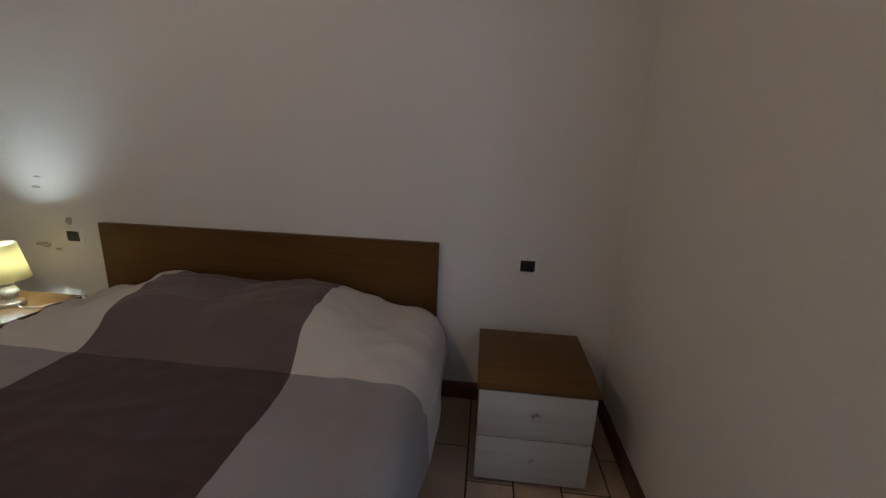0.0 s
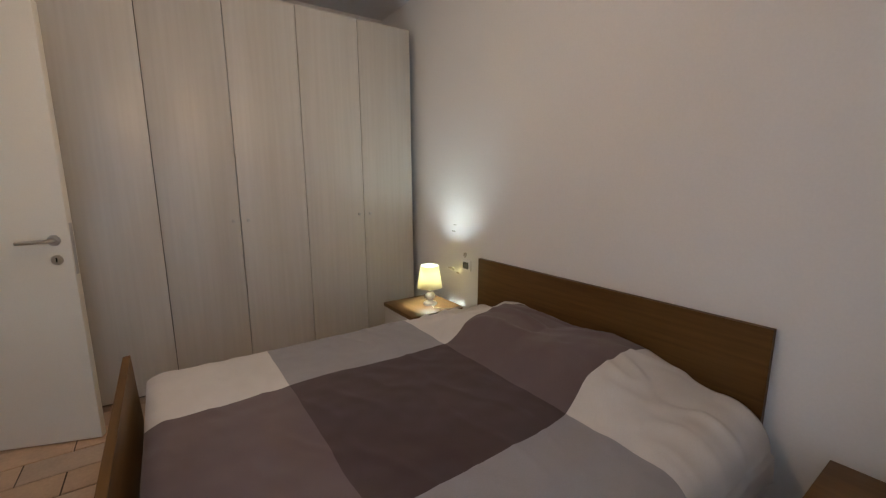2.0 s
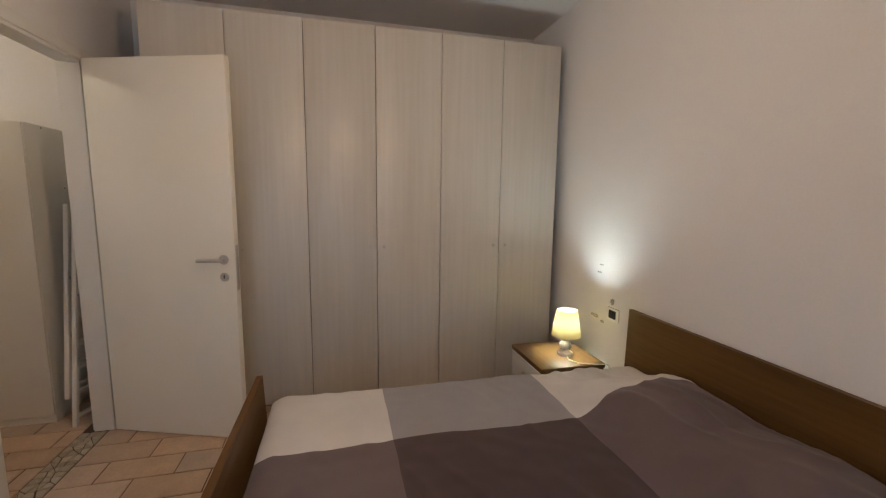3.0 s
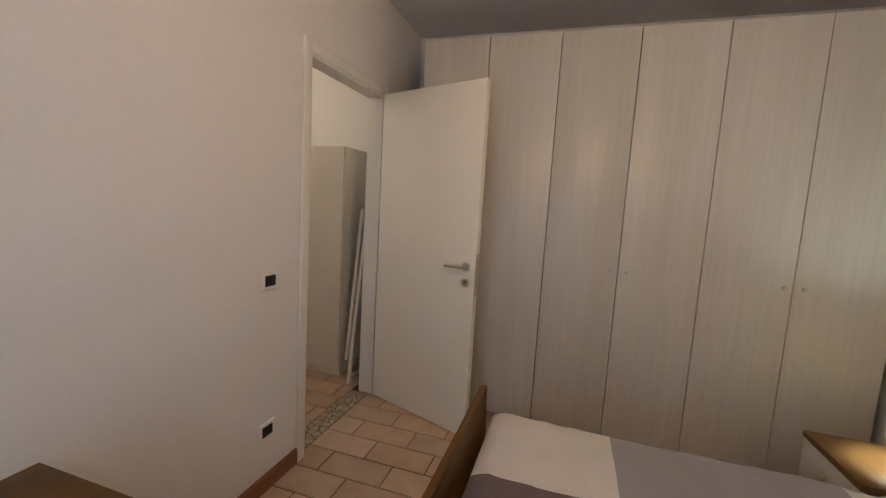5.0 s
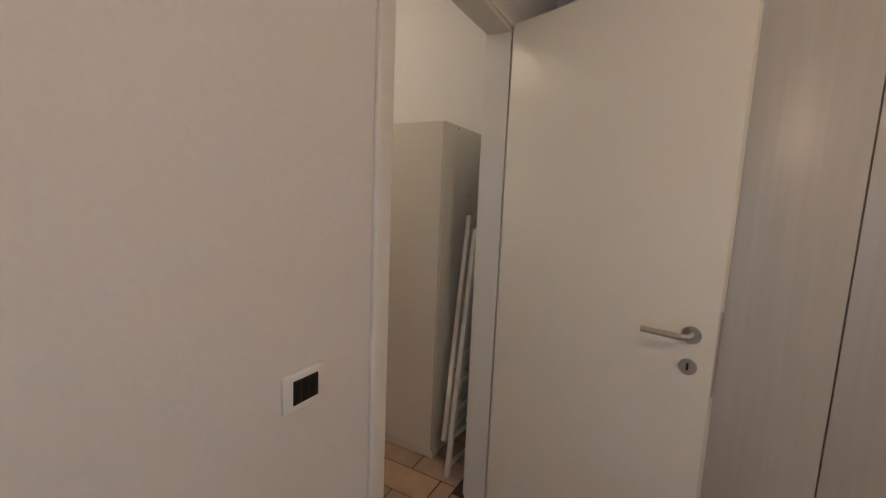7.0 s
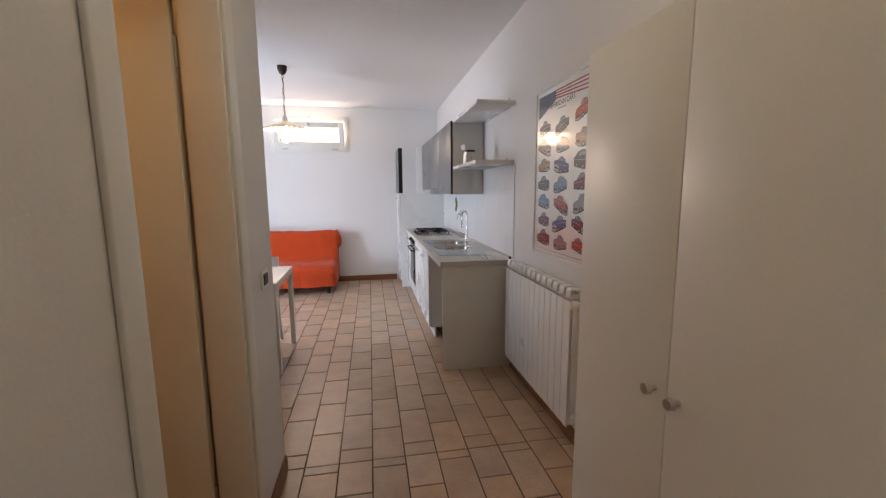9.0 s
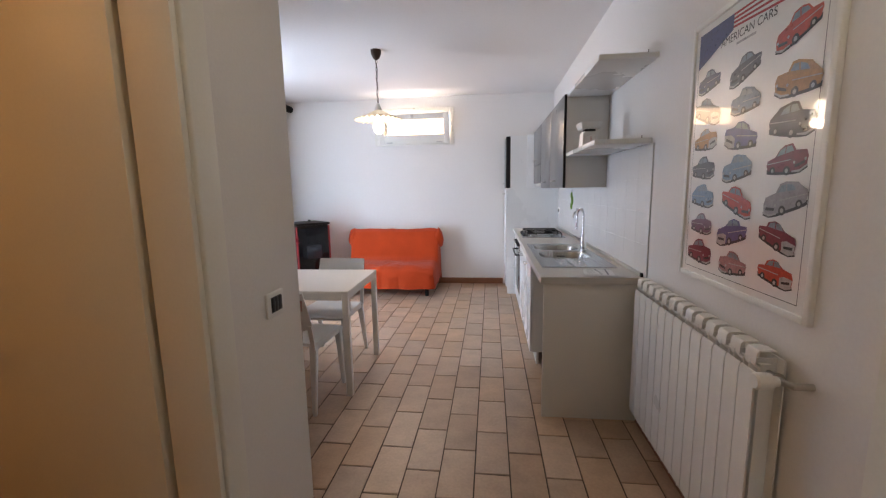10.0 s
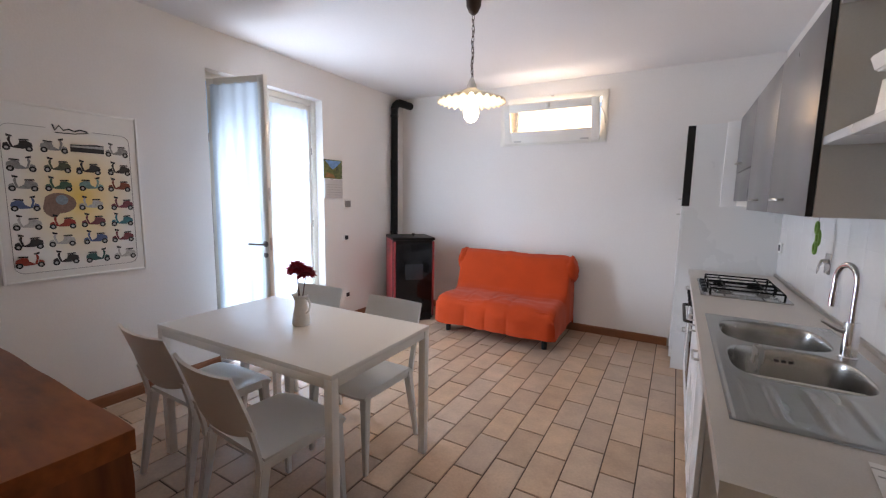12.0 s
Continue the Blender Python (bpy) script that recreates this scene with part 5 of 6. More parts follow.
def car_poster():
    w, h = 0.775, 1.045
    p = picture_frame("car_poster", pose(WX, -2.51, 1.012, 0, 0, 90), w, h, sheet_material("poster_sheet"),
                      "framed poster of rows of coloured vintage cars under a striped flag", 0.022)
    y = -0.0112
    # flag corner: blue field, then red and white bars
    blue, red = ink("ink_blue", (0.055, 0.075, 0.20)), ink("ink_red", (0.45, 0.035, 0.04))
    bm = bmesh.new()
    flat_shape(bm, [(-0.335, 0.86), (-0.10, 0.94), (-0.10, 0.995), (-0.335, 0.995)], y, 0)
    part("flag_field", bm, blue, p, "blue printed flag field")
    for k in range(4):
        z = 0.945 + 0.014 * k
        bm = bmesh.new()
        flat_shape(bm, [(-0.10, z), (0.335, z - 0.03 + 0.008 * k), (0.335, z - 0.022 + 0.008 * k), (-0.10, z + 0.008)], y, 0)
        part("flag_stripe", bm, red, p, "red printed flag stripe")
    written("AMERICAN CARS", 0.040, p, pose(-0.02, y - 0.0004, 0.900, 90, 0, 0), INK_DARK)
    for k, (wd, zz) in enumerate(((0.11, 0.880),)):
        bm = bmesh.new()
        flat_shape(bm, [(-0.02 - wd / 2, zz), (-0.02 + wd / 2, zz), (-0.02 + wd / 2, zz + 0.008), (-0.02 - wd / 2, zz + 0.008)], y, 0)
        part("small_print", bm, INK_CHROME, p)
    paints = {k: ink("ink_" + k, c) for k, c in dict(navy=(0.04, 0.05, 0.11), slate=(0.10, 0.11, 0.13), ochre=(0.42, 0.22, 0.07), grey=(0.22, 0.20, 0.19),
              steel=(0.16, 0.22, 0.28), plum=(0.14, 0.06, 0.12), scarlet=(0.50, 0.06, 0.03), sky=(0.20, 0.30, 0.42), ivory=(0.42, 0.38, 0.32),
              rose=(0.38, 0.20, 0.20), maroon=(0.20, 0.03, 0.05), indigo=(0.10, 0.10, 0.24), silver=(0.34, 0.33, 0.34), black=(0.04, 0.035, 0.04)).items()}
    rows = [("navy", "slate", "scarlet"), ("grey", "steel", "ochre"), ("ochre", "indigo", "black"), ("slate", "sky", "maroon"), ("sky", "scarlet", "silver"),
            ("plum", "indigo", "maroon"), ("maroon", "rose", "scarlet")]
    rnd = random.Random(4)
    for r, row in enumerate(rows):
        for c, col in enumerate(row):
            cx, cz = -0.235 + 0.235 * c + rnd.uniform(-0.012, 0.012), 0.80 - 0.113 * r + (0.035 if c == 2 and r == 0 else 0) - (0.012 if c == 1 else 0)
            k, flip = rnd.uniform(0.86, 1.05), rnd.choice((-1, 1))
            tilt = rnd.uniform(-0.22, 0.22)

            def pt(a, b):
                a, b = a * flip * k, b * k + a * tilt * k
                return (cx + a, cz + b)

            bm = bmesh.new()
            kind = rnd.randrange(3)
            # three-quarter view: long side with roof, nose turned to the viewer
            hull = [(-0.092, -0.010), (-0.088, -0.036), (-0.060, -0.046), (-0.030, -0.044), (0.040, -0.030), (0.084, -0.018), (0.092, 0.004), (0.088, 0.016), (0.052, 0.020),
                    (0.034, 0.040), (0.010, 0.048), (-0.022, 0.045), (-0.040, 0.020), (-0.084, 0.010)]
            if kind == 1:
                hull[9:12] = [(0.044, 0.036), (0.012, 0.046), (-0.010, 0.042)]
            if kind == 2:
                hull[8:12] = [(0.060, 0.034), (0.050, 0.043), (0.0, 0.050), (-0.024, 0.046)]
            roof = [(0.044, 0.021), (0.032, 0.036), (0.010, 0.042), (-0.018, 0.040), (-0.031, 0.020)]
            nose = [(-0.090, -0.012), (-0.086, -0.036), (-0.060, -0.044), (-0.030, -0.042), (-0.028, -0.014), (-0.050, -0.006)]
            flat_shape(bm, [pt(a * 1.05, b - 0.009) for a, b in hull[1:6]] + [pt(0.09, -0.012), pt(-0.08, -0.012)], y, 1)
            flat_shape(bm, [pt(*q) for q in hull], y - 0.0003, 0)
            flat_shape(bm, [pt(*q) for q in roof], y - 0.0006, 2)
            flat_shape(bm, [pt(*q) for q in nose], y - 0.0006, 3 if kind == 1 else 0)
            flat_shape(bm, [pt(*q) for q in ((-0.080, -0.020), (-0.040, -0.026), (-0.040, -0.034), (-0.079, -0.030))], y - 0.0009, 1)
            flat_shape(bm, [pt(*q) for q in ((-0.092, -0.034), (-0.060, -0.044), (-0.028, -0.041), (-0.028, -0.046), (-0.062, -0.051), (-0.092, -0.040))], y - 0.0009, 3)
            flat_shape(bm, [pt(*q) for q in ((0.004, 0.021), (0.009, 0.021), (0.006, 0.042), (0.002, 0.042))], y - 0.0009, 0)
            for wx, wz, wr in ((-0.006, -0.036, 0.015), (0.060, -0.022, 0.013)):
                a, b = pt(wx, wz)
                disc(bm, a, b, wr * k, y - 0.0009, 1)
                disc(bm, a, b, wr * 0.5 * k, y - 0.0012, 3)
            for wx in (-0.082, -0.037):
                a, b = pt(wx, -0.017)
                disc(bm, a, b, 0.005 * k, y - 0.0012, 3, 8)
            flat_shape(bm, [pt(*q) for q in ((-0.02, -0.006), (0.088, 0.004), (0.088, 0.007), (-0.02, -0.003))], y - 0.0006, 3)
            for f in bm.faces:
                f.normal_update()
                if f.normal.y > 0:
                    f.normal_flip()
            ob = part("printed_car", bm, paints[col], p)
            for mm in (INK_DARK, INK_GLASS, INK_CHROME):
                ob.data.materials.append(mm)
    bm = bmesh.new()
    for q in (((-0.335, 0.045), (-0.333, 0.045), (-0.333, 0.86), (-0.335, 0.86)), ((-0.335, 0.045), (0.335, 0.045), (0.335, 0.047), (-0.335, 0.047)),
              ((0.333, 0.047), (0.335, 0.047), (0.335, 0.96), (0.333, 0.96))):
        flat_shape(bm, q, y, 0)
    part("printed_border", bm, INK_DARK, p)


car_poster()


def scooter_poster():
    w, h = 0.718, 1.032
    p = picture_frame("scooter_poster", pose(LEX, -3.454, 0.91, 0, 0, -90), w, h,
                      sheet_material("scooter_sheet", ((0.02, 0.50), (0.30, 0.42), (0.80, 0.55, 0.09))),
                      "framed poster of rows of coloured motor scooters round a yellow glow", 0.014)
    y = -0.0112
    bm = bmesh.new()
    tube(bm, [(-0.08, y, 0.93), (-0.07, y, 0.895), (-0.05, y, 0.925), (-0.03, y, 0.90), (-0.005, y, 0.91), (0.02, y, 0.90), (0.05, y, 0.912), (0.085, y, 0.905)], 0.0045, 6)
    tube(bm, [(-0.07, y, 0.882), (0.02, y, 0.885), (0.09, y, 0.898)], 0.003, 6)
    part("emblem", bm, INK_DARK, p, "dark printed squiggle emblem", True)
    # thin printed border with round corners, open at the emblem
    bw, bz0, bz1, br = 0.305, 0.055, 0.905, 0.045
    line = [(-0.11, bz1)]
    for cx, cz, a0 in ((-bw + br, bz1 - br, 90), (-bw + br, bz0 + br, 180), (bw - br, bz0 + br, 270), (bw - br, bz1 - br, 0)):
        line += [(cx + br * math.cos(radians(a0 + 15 * q)), cz + br * math.sin(radians(a0 + 15 * q))) for q in range(7)]
    line.append((0.11, bz1))
    bm = bmesh.new()
    tube(bm, [(a, y + 0.0006, b) for a, b in line], 0.0016, 4)
    part("printed_border", bm, GREY_PLATE, p, "thin printed border line")
    cols = {k: ink("ink_s_" + k, c) for k, c in dict(black=(0.04, 0.035, 0.035), olive=(0.10, 0.11, 0.07), green=(0.07, 0.14, 0.09), teal=(0.05, 0.20, 0.24), red=(0.36, 0.05, 0.03),
            rust=(0.24, 0.07, 0.04), blue=(0.10, 0.14, 0.28), grey=(0.30, 0.30, 0.29), mint=(0.22, 0.38, 0.36), wine=(0.20, 0.05, 0.06), white=(0.52, 0.51, 0.48), pine=(0.03, 0.10, 0.09), umber=(0.27, 0.17, 0.13)).items()}
    rows = ["black grey black grey", "grey olive black black", "grey green mint rust", "blue umber white wine", "white red wine teal", "black white blue wine", "red black pine white"]
    rnd = random.Random(9)
    for r, row in enumerate(rows):
        for c, col in enumerate(row.split()):
            cx, cz = -0.235 + 0.157 * c + rnd.uniform(-0.006, 0.006), 0.800 - 0.112 * r + rnd.uniform(-0.006, 0.006)
            flip = rnd.choice((-1, 1))
            bm = bmesh.new()

            def pt(a, b):
                return (cx + a * flip, cz + b)

            if r == 3 and c == 1:
                flat_shape(bm, [pt(0.075 * math.cos(t) * (1.1 if math.cos(t) > 0 else 1), 0.062 * math.sin(t) - (0.03 if -1.2 < t - 4.7 + 0.7 < 0.6 else 0))
                                for t in [k * 2 * math.pi / 20 for k in range(20)]], y, 0)
                disc(bm, cx + 0.015, cz + 0.02, 0.03, y - 0.0003, 2, 14)
            elif r == 0 and c == 2:
                flat_shape(bm, [pt(*q) for q in ((-0.085, -0.028), (0.085, -0.028), (0.085, 0.015), (-0.05, 0.026), (-0.085, 0.022))], y, 0)
                flat_shape(bm, [pt(*q) for q in ((-0.085, 0.0), (0.085, 0.0), (0.085, 0.010), (-0.085, 0.016))], y - 0.0003, 3)
            else:
                flat_shape(bm, [pt(*q) for q in ((-0.062, -0.012), (-0.058, 0.008), (-0.035, 0.020), (-0.008, 0.018), (-0.002, -0.004), (0.022, -0.018), (0.022, -0.026), (-0.02, -0.028))], y, 0)
                flat_shape(bm, [pt(*q) for q in ((0.018, -0.026), (0.032, -0.022), (0.042, 0.020), (0.036, 0.034), (0.028, 0.034), (0.030, 0.010))], y, 0)
                flat_shape(bm, [pt(*q) for q in ((0.034, -0.016), (0.064, -0.014), (0.058, -0.002), (0.042, 0.004))], y, 0)
                flat_shape(bm, [pt(*q) for q in ((-0.05, 0.021), (-0.045, 0.029), (-0.006, 0.027), (-0.004, 0.019))], y - 0.0003, 1)
                flat_shape(bm, [pt(*q) for q in ((0.022, 0.034), (0.020, 0.042), (0.046, 0.050), (0.044, 0.036))], y - 0.0003, 1)
                for wx in (-0.045, 0.048):
                    a, b = pt(wx, -0.026)
                    disc(bm, a, b, 0.0165, y - 0.0003, 1)
                    disc(bm, a, b, 0.008, y - 0.0006, 3)
            for f in bm.faces:
                f.normal_update()
                if f.normal.y > 0:
                    f.normal_flip()
            ob = part("printed_scooter", bm, cols[col], p)
            for mm in (INK_DARK, INK_GLASS, INK_CHROME):
                ob.data.materials.append(mm)


scooter_poster()


def sideboard():
    s = thing("sideboard", pose(1.14, -2.825, 0), "heavy reddish-brown hardwood sideboard with a thick worn top", "sideboard")
    ln, d, h = 1.58, 0.485, 0.867
    bm = bmesh.new()

    def top(u, v):
        x, y = ln * u, d * v
        e = 0.012 * noise.noise((x * 3, 0, 1)) * (1 - v)
        return (x + 0.008 * noise.noise((y * 6, 2, 0)) * (1 - u), y + e, h + 0.0015 * noise.noise((x * 7, y * 7, 0)))

    sheet(bm, top, 40, 16, 0.055)
    part("top", bm, WALNUT, s, smooth=True)
    for x in (0.004, ln - 0.064):
        bm = bmesh.new()
        sheet(bm, lambda u, v: (x, 0.012 + (d - 0.03) * u + 0.010 * noise.noise((v * 5, x, 3)) * (1 - u), (h - 0.056) * v), 8, 20, -0.055)
        part("side_panel", bm, WALNUT_V, s, smooth=True)
    box("shelf", (0.062, 0.03, 0.10), (ln - 0.066, d - 0.03, 0.14), WALNUT, s, 0.004)
    box("back_panel", (0.062, d - 0.03, 0.0), (ln - 0.066, d - 0.012, h - 0.056), WALNUT_V, s)
    n = 3
    for k in range(n):
        a = 0.064 + (ln - 0.132) * k / n
        box("door", (a + 0.002, 0.012, 0.14), (a + (ln - 0.132) / n - 0.002, 0.034, h - 0.058), WALNUT_V, s, 0.003)


sideboard()


def screen():
    p = thing("television", pose(1.90, -2.57, 0.869, 0, 0, 4), "small black flat television on a wide foot on the sideboard", "television")
    bm = bmesh.new()
    v = quad_box(bm, (-0.15, -0.10, 0), (0.15, 0.10, 0.05))
    for q in v[4:]:
        q.co.y *= 0.8
        q.co.x *= 0.94
    bmesh.ops.bevel(bm, geom=bm.edges[:], offset=0.008, segments=3, affect="EDGES")
    part("foot", bm, BLACK, p, smooth=True)
    box("stand", (-0.06, -0.03, 0.049), (0.06, 0.03, 0.092), BLACK, p, 0.004)
    box("panel", (-0.30, -0.014, 0.09), (0.30, 0.014, 0.47), DARK_GLASS, p, 0.006)


screen()


def pendant():
    p = thing("pendant_lamp", pose(1.276, -4.918, H - 0.028), "lit pendant lamp with a fluted white glass shade on a chain", "lamp")
    bm = bmesh.new()
    solid(bm, [(0.012, -0.06), (0.03, -0.045), (0.047, -0.01), (0.05, 0.028)], 24)
    part("canopy", bm, IRON, p, "dark metal canopy", True)
    z, k = -0.06, 0
    while z > -0.44:
        bm = bmesh.new()
        pts = [(0.008 * math.cos(a), 0, -0.017 + 0.021 * math.sin(a)) for a in [2 * math.pi * i / 12 for i in range(12)]]
        if k % 2:
            pts = [(0, q[0], q[2]) for q in pts]
        tube(bm, [(q[0], q[1], q[2] + z) for q in pts], 0.0021, 6, True)
        part("chain_link", bm, IRON, p, "", True)
        z -= 0.0335
        k += 1
    bm = bmesh.new()
    tube(bm, [(0.008 * math.sin(t * 1.3), 0.008 * math.cos(t * 1.1), -0.06 - 0.40 * t / 14) for t in range(15)], 0.0022, 6)
    part("cord", bm, IRON, p, "", True)
    bm = bmesh.new()
    solid(bm, [(0.034, -0.535), (0.032, -0.51), (0.02, -0.48), (0.012, -0.455)], 24)
    part("socket", bm, CERAMIC, p, "white ceramic socket", True)
    bm = bmesh.new()
    seg, prof = 144, [(0.036, -0.528), (0.07, -0.545), (0.13, -0.575), (0.19, -0.598), (0.215, -0.606), (0.228, -0.611)]
    rings = []
    for r, zz in prof:
        amp = 0.010 * max(0, (r - 0.1) / 0.13) ** 2
        rings.append([bm.verts.new((r * math.cos(a), r * math.sin(a), zz + amp * math.cos(28 * a))) for a in [2 * math.pi * i / seg for i in range(seg)]])
    for a, b in zip(rings, rings[1:]):
        for i in range(seg):
            bm.faces.new((a[i], a[(i + 1) % seg], b[(i + 1) % seg], b[i]))
    sh = cloth("opal_glass", (0.86, 0.80, 0.68), 0.35, 30, 0.02, 0.25)
    ob = part("shade", bm, sh, p, "fluted opal glass shade", "all")
    ob.modifiers.new("thickness", "SOLIDIFY").thickness = 0.003
    bm = bmesh.new()
    rings = lathe(bm, [(0.014, -0.55), (0.02, -0.58), (0.043, -0.63), (0.052, -0.675), (0.046, -0.71), (0.025, -0.735), (0.004, -0.742)], 24)
    cap(bm, rings[-1])
    part("bulb", bm, BULB, p, "lit globe bulb", "all")


pendant()


def radiator():
    r = thing("radiator", pose(WX, 0, 0), "white aluminium column radiator on the wall", "radiator")
    y0, y1, n, z0, z1 = -3.185, -2.175, 13, 0.15, 0.92
    p = (y1 - y0) / n
    for k in range(n):
        a, b = y0 + k * p + 0.0026, y0 + (k + 1) * p - 0.0026
        bm = bmesh.new()
        # flat front blade, slim web, rounded head behind two slots
        prof = [(0.100, z0 + 0.01), (0.1035, z0 + 0.03), (0.1035, z1 - 0.085), (0.099, z1 - 0.067)]
        f = [bm.verts.new((x, a, z)) for x, z in prof]
        g = [bm.verts.new((x, b, z)) for x, z in prof]
        f2 = [bm.verts.new((x - 0.004, a, z)) for x, z in prof]
        g2 = [bm.verts.new((x - 0.004, b, z)) for x, z in prof]
        for i in range(3):
            bm.faces.new((f[i], g[i], g[i + 1], f[i + 1]))
            bm.faces.new((f2[i + 1], g2[i + 1], g2[i], f2[i]))
            bm.faces.new((f[i + 1], f2[i + 1], f2[i], f[i]))
            bm.faces.new((g[i], g2[i], g2[i + 1], g[i + 1]))
        bm.faces.new((f[3], g[3], g2[3], f2[3]))
        bm.faces.new((f2[0], g2[0], g[0], f[0]))
        blade = part("section", bm, RADIATOR, r, smooth=True)
        bm = bmesh.new()
        c = (a + b) / 2
        quad_box(bm, (0.022, c - 0.002, z0), (0.098, c + 0.002, z1 - 0.035))
        quad_box(bm, (0.045, c - 0.016, z0 + 0.01), (0.075, c + 0.016, z1 - 0.05))
        quad_box(bm, (0.018, a, z0 + 0.02), (0.022, b, z1 - 0.03))
        quad_box(bm, (0.083, a + 0.002, z1 - 0.06), (0.087, b - 0.002, z1 - 0.052))
        part("core", bm, RADIATOR, blade)
        bm = bmesh.new()
        head = [(0.097, z1 - 0.045), (0.095, z1 - 0.012), (0.088, z1 - 0.003), (0.062, z1), (0.042, z1 - 0.002), (0.034, z1 - 0.012)]
        h1, h2 = [bm.verts.new((x, a + 0.010, z)) for x, z in head], [bm.verts.new((x, b - 0.010, z)) for x, z in head]
        h3, h4 = [bm.verts.new((x - 0.002, a + 0.010, z - 0.005)) for x, z in head], [bm.verts.new((x - 0.002, b - 0.010, z - 0.005)) for x, z in head]
        for i in range(5):
            bm.faces.new((h1[i], h2[i], h2[i + 1], h1[i + 1]))
            bm.faces.new((h3[i + 1], h4[i + 1], h4[i], h3[i]))
            bm.faces.new((h1[i + 1], h3[i + 1], h3[i], h1[i]))
            bm.faces.new((h2[i], h4[i], h4[i + 1], h2[i + 1]))
        part("head", bm, RADIATOR, blade, smooth=True)
    bm = bmesh.new()
    tube(bm, [(0.06, y1 - 0.01, z1 - 0.07), (0.06, y1 + 0.05, z1 - 0.07), (0.05, y1 + 0.075, z1 - 0.07), (0.0, y1 + 0.075, z1 - 0.07)], 0.010, 12)
    tube(bm, [(0.06, y1 + 0.028, z1 - 0.07), (0.06, y1 + 0.034, z1 - 0.07)], 0.018, 14)
    part("pipe", bm, NICKEL, r, "chrome valve pipe", True)
    bm = bmesh.new()
    tube(bm, [(0.07, y1 + 0.045, z1 - 0.07), (0.085, y1 + 0.045, z1 - 0.07), (0.09, y1 + 0.045, z1 - 0.07), (0.128, y1 + 0.045, z1 - 0.07), (0.134, y1 + 0.045, z1 - 0.07)],
         [0.014, 0.016, 0.024, 0.025, 0.020], 18)
    part("valve_knob", bm, PLATE, r, "white valve knob", True)
    for z in (z0 + 0.06,):
        bm = bmesh.new()
        tube(bm, [(0.06, y1 - 0.005, z), (0.06, y1 + 0.02, z)], 0.020, 14)
        part("end_plug", bm, PLATE, r, "", True)
    for yy in (y0 + 0.2, y1 - 0.2):
        box("bracket", (0.001, yy - 0.012, z1 - 0.14), (0.05, yy + 0.012, z1 - 0.10), PLATE, r)


radiator()

# kitchen run along the west wall
KF = -0.110          # fronts of the base units
TALL = -6.345        # near side of the tall unit


def bow_handle(parent, y, z, x=KF, length=0.12, mat=NICKEL):
    bm = bmesh.new()
    a, b = y - length / 2, y + length / 2
    tube(bm, [(x, a, z), (x + 0.022, a, z), (x + 0.027, a + 0.006, z), (x + 0.027, b - 0.006, z), (x + 0.022, b, z), (x, b, z)], 0.0055, 8)
    return part("handle", bm, mat, parent, "satin metal bow handle", True)


def base_unit(y0, y1, doors, label):
    """A base cabinet from y0 to y1 with doors (a, b, z0, z1, handle y, handle z)."""
    c = thing("base_cabinet", pose(0, 0, 0), label, "kitchen cabinet", "base cabinets of the kitchen")
    box("side_panel", (WX + 0.03, y0 + 0.001, 0.10), (KF - 0.02, y0 + 0.018, 0.843), KITCHEN_SIDE, c)
    box("side_panel", (WX + 0.03, y1 - 0.018, 0.10), (KF - 0.02, y1 - 0.001, 0.843), KITCHEN_SIDE, c)
    box("bottom_panel", (WX + 0.03, y0 + 0.018, 0.10), (KF - 0.02, y1 - 0.018, 0.118), KITCHEN_SIDE, c)
    box("back_panel", (WX + 0.03, y0 + 0.018, 0.118), (WX + 0.04, y1 - 0.018, 0.843), KITCHEN_SIDE, c)
    box("plinth", (KF - 0.07, y0 + 0.001, 0.0), (KF - 0.055, y1 - 0.001, 0.10), KITCHEN_SIDE, c)
    for a, b, z0, z1, hy, hz in doors:
        d = box("door", (KF - 0.018, a + 0.0015, z0), (KF, b - 0.0015, z1), KITCHEN_WHITE, c, 0.0015)
        bow_handle(d, hy, hz)
    return c


base_unit(-5.02, -4.115, [(-4.57, -4.115, 0.105, 0.840, -4.47, 0.765), (-5.02, -4.57, 0.105, 0.840, -4.93, 0.765)], "white two-door base cabinet under the sink")
base_unit(-5.295, -5.02, [(-5.295, -5.02, 0.105, 0.840, -5.16, 0.765)], "narrow white base cabinet beside the oven")
base_unit(TALL, -5.90, [(TALL, -5.90, 0.105, 0.48, -6.12, 0.42), (TALL, -5.90, 0.485, 0.840, -6.12, 0.765)], "white base cabinet with two deep drawers")


